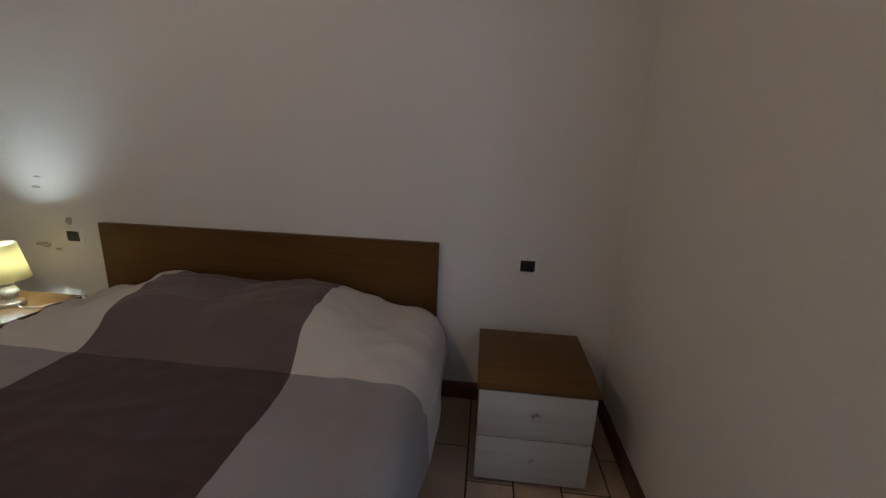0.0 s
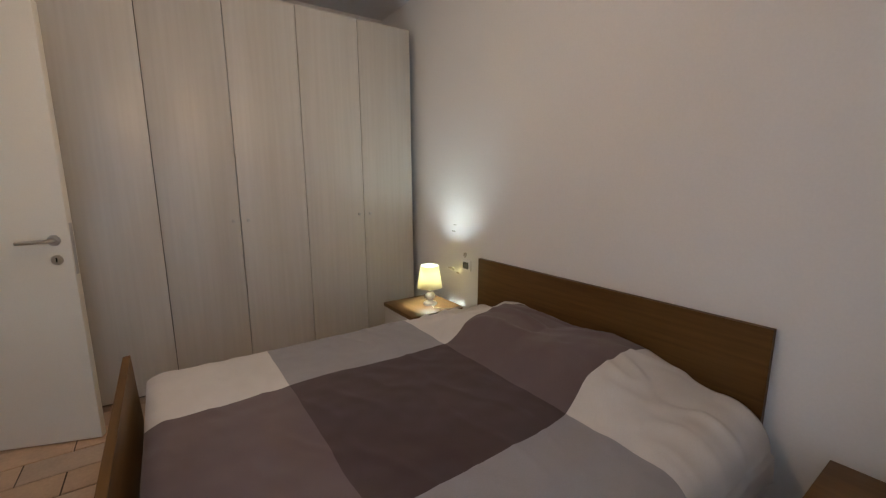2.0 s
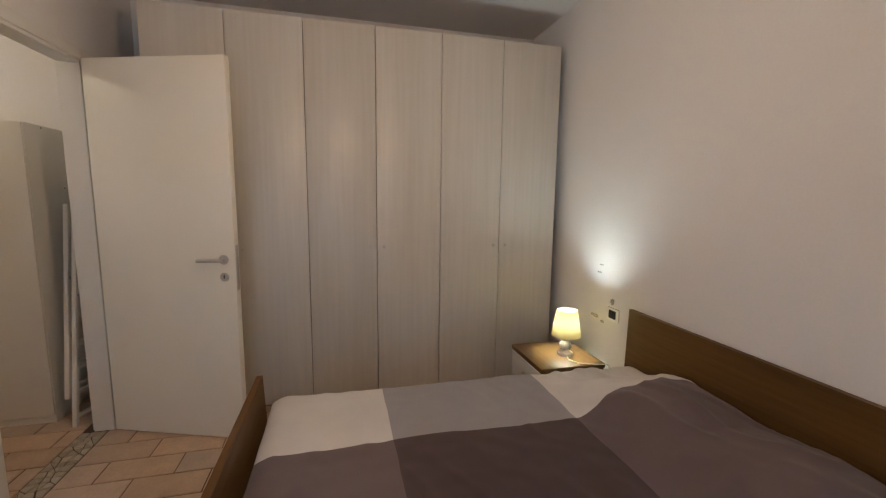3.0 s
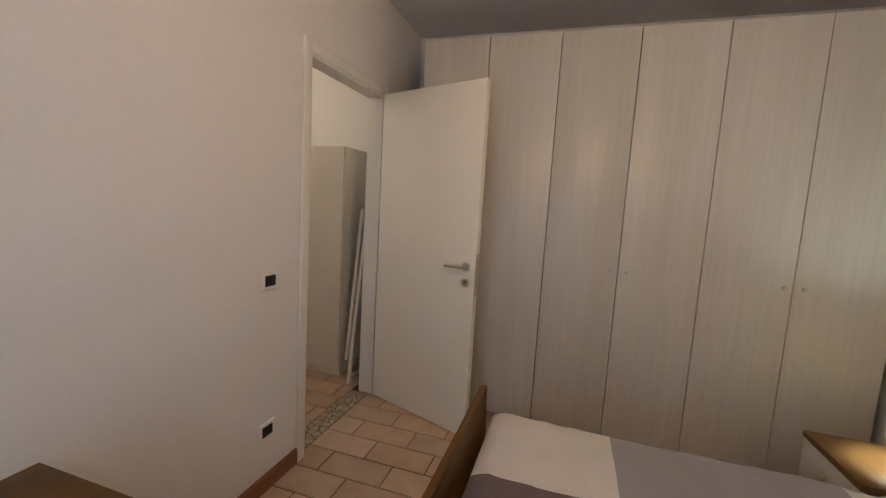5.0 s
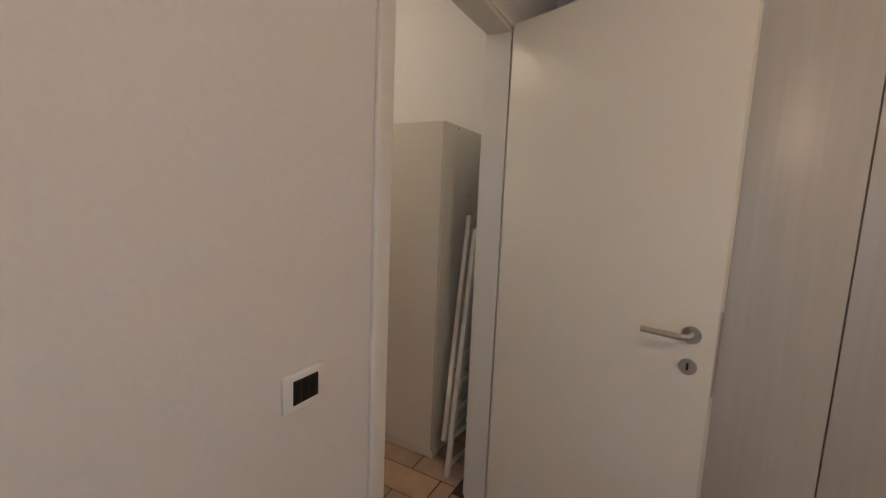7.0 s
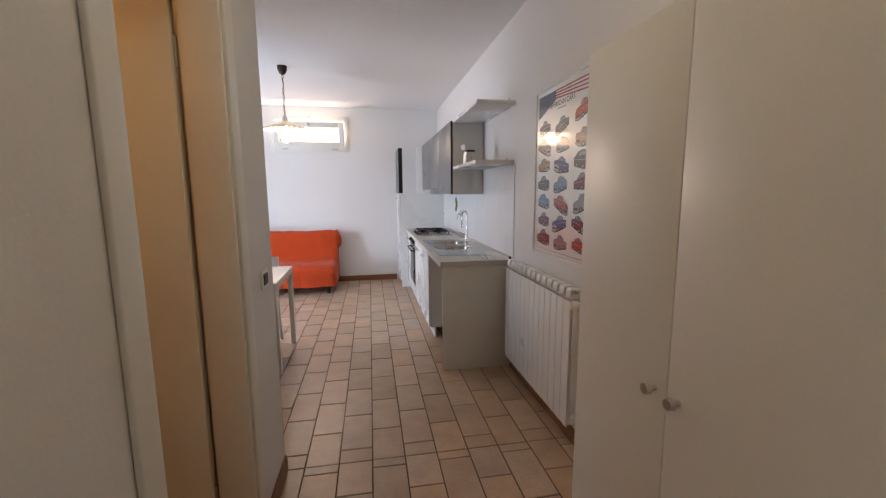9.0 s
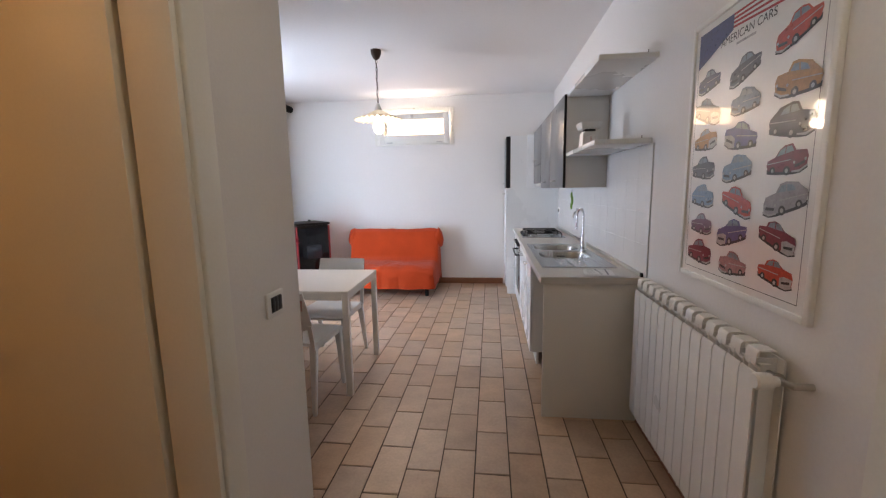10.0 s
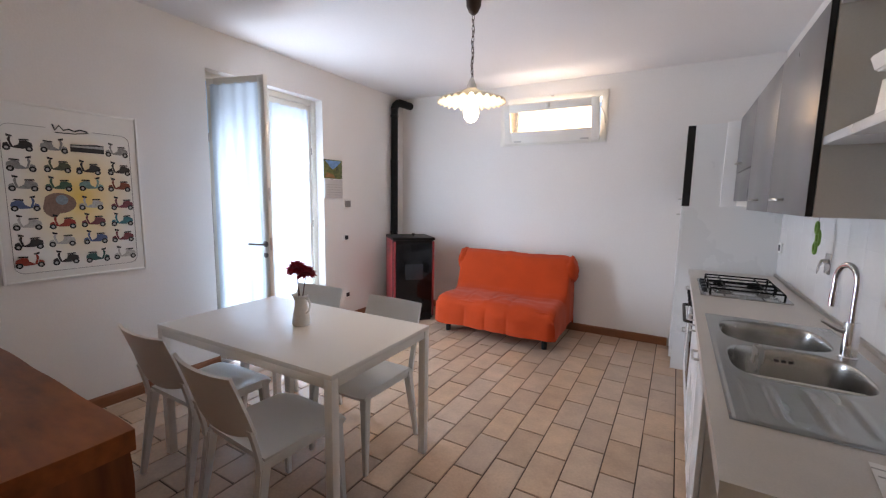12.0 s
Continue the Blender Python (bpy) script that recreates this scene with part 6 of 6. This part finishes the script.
def oven():
    o = thing("oven", pose(0, 0, 0), "built-in steel and black glass oven under the hob", "oven")
    a, b = -5.895, -5.30
    box("body", (WX + 0.05, a, 0.12), (KF - 0.02, b, 0.841), BLACK, o)
    box("control_panel", (KF - 0.02, a, 0.745), (KF, b, 0.841), STEEL, o, 0.002)
    d = box("door", (KF - 0.02, a, 0.24), (KF, b, 0.740), DARK_GLASS, o, 0.003, "black glass oven door")
    bm = bmesh.new()
    tube(bm, [(KF, a + 0.05, 0.690), (KF + 0.035, a + 0.05, 0.690), (KF + 0.042, a + 0.06, 0.690), (KF + 0.042, b - 0.06, 0.690), (KF + 0.035, b - 0.05, 0.690), (KF, b - 0.05, 0.690)],
         0.010, 10)
    part("handle", bm, BLACK, d, "black bar handle", True)
    for k in range(4):
        bm = bmesh.new()
        y = a + 0.10 + 0.13 * k
        tube(bm, [(KF, y, 0.795), (KF + 0.012, y, 0.795), (KF + 0.013, y, 0.795), (KF + 0.028, y, 0.795)], [0.021, 0.021, 0.016, 0.014], 16)
        part("knob", bm, BLACK, o, "black control knob", True)
    box("lower_panel", (KF - 0.018, a, 0.105), (KF, b, 0.235), KITCHEN_WHITE, o, 0.002)
    box("plinth", (KF - 0.07, a, 0.0), (KF - 0.055, b, 0.10), KITCHEN_SIDE, o)


oven()
ob = box("end_panel", (WX + 0.005, KEND - 0.022, 0.0), (-0.112, KEND, 0.844), KITCHEN_SIDE, None, 0.001)
tagged(ob, "grey-beige side panel closing the kitchen run", "panel")


def worktop():
    w = thing("worktop", pose(0, 0, 0), "pale laminate worktop with a square edge along the wall", "worktop")
    x0, x1, z0, z1 = WX + 0.002, -0.092, 0.845, 0.885
    sx0, sx1, sy0, sy1 = -0.575, -0.155, -4.75, -3.94
    bm = bmesh.new()
    ya, yb = TALL + 0.001, KEND + 0.012
    for lo, hi in (((x0, sy1, z0), (x1, yb, z1)), ((x0, ya, z0), (x1, sy0, z1)), ((x0, sy0, z0), (sx0, sy1, z1)), ((sx1, sy0, z0), (x1, sy1, z1))):
        quad_box(bm, lo, hi)
    bmesh.ops.remove_doubles(bm, verts=bm.verts[:], dist=0.0002)
    part("top", bm, WORKTOP, w)
    box("upstand", (x0, ya, z1), (x0 + 0.018, yb - 0.03, z1 + 0.022), NICKEL, w, 0.004, "aluminium edge strip")
    box("end_cap", (x0, yb - 0.03, z1), (x0 + 0.02, yb - 0.012, z1 + 0.025), BLACK, w, 0.003, "black plastic end cap")


worktop()


def sink():
    s = thing("sink", pose(0, 0.11, 0.886), "stainless steel double sink with a ribbed draining board", "sink")
    x0, x1, y0, y1 = -0.615, -0.135, -4.905, -3.735

    def bowl(x, y, cx, cy, rx, ry):
        d = (abs((x - cx) / rx) ** 3.2 + abs((y - cy) / ry) ** 3.2) ** (1 / 3.2)
        t = min(max((1.0 - d) / 0.17, 0), 1)
        return t * t * (3 - 2 * t)

    def f(u, v):
        x, y = x0 + (x1 - x0) * u, y0 + (y1 - y0) * v
        z = 0.003 if 0.02 < u < 0.98 and 0.012 < v < 0.988 else 0.0005
        z -= 0.15 * bowl(x, y, -0.362, -4.655, 0.183, 0.178)
        z -= 0.15 * bowl(x, y, -0.365, -4.262, 0.188, 0.186)
        if y > -4.05 and y < -3.77 and -0.56 < x < -0.185:
            g = math.sin((x + 0.56) / 0.375 * math.pi * 8)
            fade = min(1, (y + 4.05) / 0.04, (-3.77 - y) / 0.04)
            z += 0.003 * max(0, g) ** 2 * fade - 0.0015 * fade
        return (x, y, z)

    bm = bmesh.new()
    sheet(bm, f, 150, 300)
    part("basin", bm, STEEL, s, "", "all")
    for cx, cy in ((-0.362, -4.655), (-0.365, -4.262)):
        bm = bmesh.new()
        solid(bm, [(0.042, -0.1475), (0.042, -0.1445), (0.03, -0.143)], 24, (cx, cy, 0))
        part("drain", bm, CHROME, s, "chrome drain", True)
    for k in range(3):
        box("overflow_slot", (-0.40 + 0.022 * k, -4.440, -0.05), (-0.385 + 0.022 * k, -4.436, -0.035), BLACK, s)


sink()


def faucet():
    f = thing("faucet", pose(-0.555, -4.36, 0.888, 0, 0, -86), "chrome gooseneck kitchen tap behind the sink", "faucet")
    bm = bmesh.new()
    solid(bm, [(0.027, 0), (0.027, 0.006), (0.023, 0.01), (0.023, 0.13), (0.020, 0.136)], 24)
    part("body", bm, CHROME, f, "", True)
    bm = bmesh.new()
    pts = [(0, 0, 0.13), (0, 0, 0.275)] + [(0.06 - 0.06 * math.cos(t), 0.02 * (1 - math.cos(t)) / 2, 0.275 + 0.06 * math.sin(t)) for t in [k * math.pi / 12 for k in range(1, 13)]]
    pts += [(0.122, 0.02, 0.22)]
    tube(bm, pts, 0.0115, 16)
    tube(bm, [(0.122, 0.02, 0.225), (0.123, 0.02, 0.165)], 0.0145, 16)
    part("spout", bm, CHROME, f, "", True)
    bm = bmesh.new()
    tube(bm, [(0, 0.018, 0.10), (0, 0.04, 0.105), (0.005, 0.085, 0.13)], [0.012, 0.009, 0.006], 12)
    part("lever", bm, CHROME, f, "", True)


faucet()


def hob():
    h = thing("gas_hob", pose(0, 0, 0.8855), "steel four-burner gas hob with black pan grates", "hob")
    x0, x1, y0, y1 = -0.575, -0.135, -5.855, -5.26
    box("plate", (x0, y0, 0), (x1, y1, 0.008), STEEL, h, 0.003)
    for k, (cx, cy, r) in enumerate(((-0.46, -5.71, 0.045), (-0.46, -5.42, 0.035), (-0.26, -5.71, 0.035), (-0.26, -5.42, 0.05))):
        bm = bmesh.new()
        solid(bm, [(r, 0.008), (r, 0.018), (r * 0.8, 0.02), (r * 0.8, 0.027), (r * 0.6, 0.03)], 20, (cx, cy, 0))
        part("burner", bm, STEEL if k % 2 else HOB_BLACK, h, "", True)
    for cy in (-5.71, -5.42):
        bm = bmesh.new()
        a, b, c, d = x0 + 0.035, x1 - 0.05, cy - 0.125, cy + 0.125
        tube(bm, [(a, c, 0.045), (b, c, 0.045), (b, d, 0.045), (a, d, 0.045)], 0.0055, 8, True)
        for p, q in (((a, cy, 0.045), (b, cy, 0.045)), ((-0.46, c, 0.045), (-0.46, d, 0.045)), ((-0.26, c, 0.045), (-0.26, d, 0.045))):
            tube(bm, [p, q], 0.0048, 8)
        for x in (a, b):
            for y in (c, d):
                tube(bm, [(x, y, 0.008), (x, y, 0.045)], 0.0055, 8)
        part("grate", bm, HOB_BLACK, h, "black enamelled pan grate", True)
    for k in range(4):
        bm = bmesh.new()
        solid(bm, [(0.016, 0.008), (0.015, 0.028), (0.012, 0.03)], 16, (x1 - 0.025, -5.72 + 0.11 * k, 0))
        part("knob", bm, BLACK, h, "", True)


hob()


def wall_unit(y0, y1, z0, z1, hy, hz, near, label):
    c = thing("wall_cabinet", pose(0, 0, 0), label, "kitchen cabinet", "wall cabinets of the kitchen")
    xf = -0.348
    box("side_panel", (WX + 0.004, y0 + 0.0005, z0), (xf - 0.021, y0 + 0.018, z1), KITCHEN_SIDE, c)
    box("side_panel", (WX + 0.004, y1 - 0.018, z0), (xf - 0.021, y1 - 0.0005, z1), KITCHEN_SIDE, c)
    box("bottom_panel", (WX + 0.004, y0 + 0.018, z0), (xf - 0.021, y1 - 0.018, z0 + 0.018), KITCHEN_SIDE, c)
    box("top_panel", (WX + 0.004, y0 + 0.018, z1 - 0.018), (xf - 0.021, y1 - 0.018, z1), KITCHEN_SIDE, c)
    box("back_panel", (WX + 0.004, y0 + 0.018, z0 + 0.018), (WX + 0.012, y1 - 0.018, z1 - 0.018), KITCHEN_SIDE, c)
    d = box("door", (xf - 0.018, y0 + 0.002, z0 + 0.002), (xf, y1 - 0.002, z1 - 0.002), KITCHEN_GREY, c, 0.0015, "dark grey door")
    box("edge_band", (xf - 0.019, y1 - 0.002, z0 + 0.002), (xf - 0.001, y1 - 0.0005, z1 - 0.002), BLACK, d)
    bow_handle(d, hy, hz, xf)


wall_unit(-4.87, -4.185, 1.40, 2.09, -4.60, 1.46, True, "wall cabinet with a dark grey door above the sink")
wall_unit(-5.56, -4.87, 1.40, 2.09, -5.22, 1.46, False, "wall cabinet with a dark grey door above the worktop")
wall_unit(TALL + 0.022, -5.56, 1.67, 2.09, -6.1, 1.73, False, "short wall cabinet with a dark grey door above the hob")


def cooker_hood():
    h = thing("cooker_hood", pose(0, 0, 0), "built-in cooker hood with a grey front flap and pale underside", "cooker hood")
    box("body", (WX + 0.004, TALL + 0.023, 1.42), (-0.369, -5.562, 1.668), KITCHEN_SIDE, h, 0.003)
    box("flap", (-0.368, TALL + 0.024, 1.457), (-0.349, -5.563, 1.666), KITCHEN_GREY, h, 0.0015, "dark grey front flap")
    box("lamp_strip", (-0.60, -6.15, 1.416), (-0.52, -5.95, 1.4205), PLATE, h, 0.001)


cooker_hood()
ob = box("filler_panel", (WX + 0.004, TALL + 0.002, 1.41), (-0.265, TALL + 0.021, 2.07), KITCHEN_WHITE, None, 0.0015)
tagged(ob, "pale upright filler panel beside the tall cabinet", "panel")


def corner_shelf(z, y1, label):
    s = thing("wall_shelf", pose(0, 0, z), label, "shelf", "open shelves at the end of the wall cabinets")
    box("board", (WX + 0.002, -4.1845, 0), (-0.37, y1, 0.028), KITCHEN_WHITE, s, 0.002)
    bm = bmesh.new()
    tube(bm, [(WX + 0.05, y1 - 0.02, 0.028), (WX + 0.05, y1 - 0.02, 0.045)], 0.003, 8)
    part("pin", bm, GREY_PLATE, s)


corner_shelf(1.635, -3.335, "white open shelf fixed to the wall cabinet's side")
corner_shelf(2.068, -3.30, "white open top shelf fixed to the wall cabinet's side")


def scale():
    s = thing("kitchen_scale", pose(-0.455, -3.85, 1.663, 0, 0, 5), "white kitchen scale with a round dial and a tray", "kitchen scale")
    # dial looks north, towards the corridor
    bm = bmesh.new()
    v = quad_box(bm, (-0.055, -0.045, 0), (0.055, 0.045, 0.105))
    for q in v[4:]:
        q.co.x *= 0.86
    bmesh.ops.bevel(bm, geom=bm.edges[:], offset=0.006, segments=3, affect="EDGES")
    part("body", bm, PLASTIC, s, smooth=True)
    bm = bmesh.new()
    tube(bm, [(0, 0.0445, 0.05), (0, 0.0475, 0.05)], 0.037, 28)
    dial = part("dial", bm, PAPER, s, "white round dial", True)
    bm = bmesh.new()
    for k in range(20):
        a = 2 * math.pi * k / 20
        tube(bm, [(0.031 * math.cos(a), 0.048, 0.05 + 0.031 * math.sin(a)), (0.035 * math.cos(a), 0.048, 0.05 + 0.035 * math.sin(a))], 0.0006, 4)
    part("dial_marks", bm, INK_DARK, dial)
    bm = bmesh.new()
    flat_shape(bm, [(-0.003, 0.045), (0.003, 0.045), (0.0, 0.082)], 0.0488, 0)
    part("needle", bm, ink("needle_red", (0.55, 0.03, 0.04)), dial, "red needle")
    box("neck", (-0.035, -0.03, 0.105), (0.035, 0.03, 0.122), BLACK, s, 0.004)
    bm = bmesh.new()
    v = quad_box(bm, (-0.06, -0.055, 0.122), (0.06, 0.055, 0.165))
    for q in v[4:]:
        q.co.x *= 1.18
        q.co.y *= 1.18
    bmesh.ops.bevel(bm, geom=bm.edges[:], offset=0.005, segments=2, affect="EDGES")
    part("tray", bm, PLASTIC, s, "white upturned tray", True)


scale()


def tall_unit():
    t = thing("tall_cabinet", pose(0, 0, 0), "tall fridge cabinet, pale side panel and dark upper door", "kitchen cabinet")
    y0 = SY + 0.006
    box("side_panel", (WX + 0.005, TALL - 0.018, 0.0), (-0.02, TALL, 2.065), KITCHEN_WHITE, t)
    box("side_panel", (WX + 0.005, y0, 0.0), (-0.02, y0 + 0.018, 2.065), KITCHEN_WHITE, t)
    box("top_panel", (WX + 0.005, y0 + 0.018, 2.047), (-0.02, TALL - 0.018, 2.065), KITCHEN_WHITE, t)
    box("back_panel", (WX + 0.005, y0 + 0.018, 0.0), (WX + 0.012, TALL - 0.018, 2.047), KITCHEN_WHITE, t)
    for z0, z1, m, lab, hz in ((0.10, 1.405, KITCHEN_WHITE, "white lower door", 1.33), (1.41, 2.06, KITCHEN_GREY, "dark grey upper door", 1.47)):
        d = box("door", (-0.019, y0 + 0.002, z0), (0.0, TALL - 0.002, z1), m, t, 0.0015, lab)
        if m is KITCHEN_GREY:
            box("edge_band", (-0.055, TALL - 0.002, z0), (-0.001, TALL + 0.0015, z1), BLACK, d)
        bow_handle(d, -6.78, hz, 0.0)
    box("plinth", (-0.07, y0 + 0.02, 0), (-0.055, TALL - 0.02, 0.095), KITCHEN_SIDE, t)


tall_unit()
switch_plate("wall_socket", pose(WX + 0.008, -6.26, 1.115, 0, 0, 90), "white socket plate with black modules above the hob", "wall socket", 0.09, 0.075, 0.4)


def tap_plate():
    p = thing("gas_valve", pose(WX + 0.008, -5.15, 1.135), "chrome wall plate with a small lever above the worktop", "valve")
    box("plate", (0, -0.045, -0.045), (0.008, 0.045, 0.06), CHROME, p, 0.003)
    bm = bmesh.new()
    tube(bm, [(0.006, 0.0, 0.02), (0.03, 0.0, 0.018), (0.04, 0.012, 0.0), (0.048, 0.02, -0.045)], [0.014, 0.011, 0.007, 0.004], 10)
    part("lever", bm, CHROME, p, "", True)


tap_plate()


def trivet():
    t = thing("trivet", pose(-0.60, -5.12, 1.28), "green rubber loop trivet hanging under the cabinet", "trivet")
    for k, (cz, r) in enumerate(((0.045, 0.026), (-0.005, 0.035), (-0.058, 0.026))):
        bm = bmesh.new()
        tube(bm, [(0.004 * (-1) ** k, r * 0.8 * math.cos(a), cz + r * 1.1 * math.sin(a)) for a in [2 * math.pi * i / 20 for i in range(20)]], 0.0065, 8, True)
        part("loop", bm, GREEN, t, "", True)
    bm = bmesh.new()
    tube(bm, [(0, 0, 0.07), (0, 0, 0.12)], 0.0012, 6)
    part("string", bm, GREY_PLATE, t)


trivet()


def leaflet():
    p = thing("leaflet", pose(-0.45, -3.46, 0.8858, 0, 0, -8), "white instruction leaflet with small signs lying on the worktop", "leaflet")
    bm = bmesh.new()
    sheet(bm, lambda u, v: (-0.085 + 0.17 * u, -0.10 + 0.20 * v, 0.0022 + 0.004 * (noise.noise((u * 2, v * 2, 3)) + 0.5) * v), 10, 10, 0.0006)
    part("sheet", bm, PAPER, p)
    bm = bmesh.new()
    v = [bm.verts.new(q) for q in ((-0.052, -0.09, 0.0062), (-0.042, -0.09, 0.0062), (-0.042, 0.085, 0.0075), (-0.052, 0.085, 0.0075))]
    bm.faces.new(v)
    part("printed_bar", bm, ink("ink_violet", (0.07, 0.05, 0.10)), p, "dark violet printed bar")
    for k in range(5):
        bm = bmesh.new()
        n = 12
        cx, cy, zz = -0.012 + 0.006 * k, 0.065 - 0.032 * k, 0.0078
        bm.faces.new([bm.verts.new((cx + 0.009 * math.cos(2 * math.pi * i / n), cy + 0.009 * math.sin(2 * math.pi * i / n), zz)) for i in range(n)])
        part("printed_sign", bm, INK_DARK, p)
        bm = bmesh.new()
        bm.faces.new([bm.verts.new(q) for q in ((cx + 0.02, cy - 0.003, zz), (cx + 0.075, cy - 0.003, zz), (cx + 0.075, cy + 0.003, zz), (cx + 0.02, cy + 0.003, zz))])
        part("printed_line", bm, INK_CHROME, p)


leaflet()

# pieces: wall tiles behind the worktop, then the floor
def splash_tiles():
    base = box("splashback", (WX, TALL, 0.887), (WX + 0.0068, -3.30, 1.63), GROUT_PALE, None)
    tagged(base, "glossy white tiled splashback above the worktop", "splashback", kind="structure")
    s, n, m = 0.2, 15, 4
    w = (-3.30 - TALL) / n
    h = (1.63 - 0.887) / m
    bm = bmesh.new()
    quad_box(bm, (0, 0.0004, 0.0004), (0.0045, w - 0.0004, h - 0.0004))
    bmesh.ops.bevel(bm, geom=[e for e in bm.edges if all(v.co.x > 0.004 for v in e.verts)], offset=0.0005, segments=1, affect="EDGES")
    first = part("tile", bm, WALL_TILE, base)
    for i in range(n):
        for j in range(m):
            o = first if i == j == 0 else new("tile", first.data)
            o.parent = base
            o.location = (WX + 0.003, TALL + i * w, 0.887 + j * h)


GROUT_PALE = material("pale_grout", (0.76, 0.76, 0.75), 0.9, vary=0.05, scale=9, fine=120, bump=0.02)
WALL_TILE = material("white_wall_tile", (0.79, 0.79, 0.785), 0.16, vary=0.02, scale=5, fine=60, bump=0.006, per_object=0.015)
splash_tiles()


def floor_tiles():
    """Running-bond tiles 0.175 x 0.352 m, long side north to south; those on the walk are objects, the rest one mesh."""
    pw, pl, gap = 0.1745, 0.353, 0.0062
    meshes = []
    rnd = random.Random(11)
    for k in range(6):
        bm = bmesh.new()
        v = quad_box(bm, (gap / 2, gap / 2, -0.006), (pw - gap / 2, pl - gap / 2, 0.0))
        for q in v:
            q.co.x += rnd.uniform(-0.0012, 0.0012)
            q.co.y += rnd.uniform(-0.0014, 0.0014)
        bmesh.ops.bevel(bm, geom=[e for e in bm.edges if all(w.co.z > -0.001 for w in e.verts)], offset=0.002, segments=2, affect="EDGES")
        me = bpy.data.meshes.new("tile")
        bm.to_mesh(me)
        bm.free()
        me.materials.append(TILE)
        me.shade_smooth()
        me.set_sharp_from_angle(angle=radians(50))
        meshes.append(me)
    verts, faces = [], []
    count = 0

    def add(x, y, w, l, near):
        nonlocal count
        z = rnd.uniform(-0.0007, 0.0007)
        if near and count < 300 and w > pw - 0.001 and l > pl - 0.001:
            o = new("tile", meshes[rnd.randrange(6)])
            o.parent = FLOOR
            o.location = (x, y, z)
            count += 1
            return
        g = gap / 2
        b = len(verts)
        a0, a1, b0, b1, e = x + g, x + w - g, y + g, y + l - g, 0.002
        if a1 - a0 < 0.01 or b1 - b0 < 0.01:
            return
        verts.extend([(a0, b0, -0.006), (a1, b0, -0.006), (a1, b1, -0.006), (a0, b1, -0.006), (a0, b0, z - e), (a1, b0, z - e), (a1, b1, z - e), (a0, b1, z - e),
                      (a0 + e, b0 + e, z), (a1 - e, b0 + e, z), (a1 - e, b1 - e, z), (a0 + e, b1 - e, z)])
        for q in ((0, 1, 5, 4), (1, 2, 6, 5), (2, 3, 7, 6), (3, 0, 4, 7), (4, 5, 9, 8), (5, 6, 10, 9), (6, 7, 11, 10), (7, 4, 8, 11), (8, 9, 10, 11)):
            faces.append([b + i for i in q])

    def lay(x0, x1, y0, y1, xs, ys, near):
        i = math.floor((x0 - xs) / pw)
        while xs + i * pw < x1:
            a, b = max(xs + i * pw, x0), min(xs + (i + 1) * pw, x1)
            off = ys + (pl / 2 if i % 2 else 0)
            j = math.floor((y0 - off) / pl)
            while off + j * pl < y1:
                c, d = max(off + j * pl, y0), min(off + (j + 1) * pl, y1)
                if b > a and d > c:
                    add(a, c, b - a, d - c, near((a + b) / 2, (c + d) / 2))
                j += 1
            i += 1

    lay(WX, CX, LY, OY - 0.165, 0.281, -2.971, lambda x, y: True)
    lay(WX, LEX, SY, LY, 0.281, -2.971, lambda x, y: -0.1 < x < 2.3 and y > -6.6)
    lay(WX, BEX, OY - 0.03, NY, 0.395 + OX, 0.136 + OY, lambda x, y: 0.0 < x < 1.9 and y < 1.0)
    lay(CX + 0.12, BEX, LY + 0.12, OY - 0.10, 0.281, -2.971, lambda x, y: False)
    me = bpy.data.meshes.new("far_tiles")
    me.from_pydata(verts, [], faces)
    me.materials.append(TILE_REST)
    o = new("far_tiles", me)
    o.parent = FLOOR
    tagged(o, "terracotta floor tiles along the walls", kind="stuff")


def per_island(m):
    """The tile material again for joined tiles, varied tile by tile."""
    c = m.copy()
    n, l = c.node_tree.nodes, c.node_tree.links
    info = [k for k in n if k.type == "OBJECT_INFO"][0]
    geo = n.new("ShaderNodeNewGeometry")
    for lk in list(info.outputs["Random"].links):
        l.new(geo.outputs["Random Per Island"], lk.to_socket)
    return c


TILE_REST = per_island(TILE)
floor_tiles()
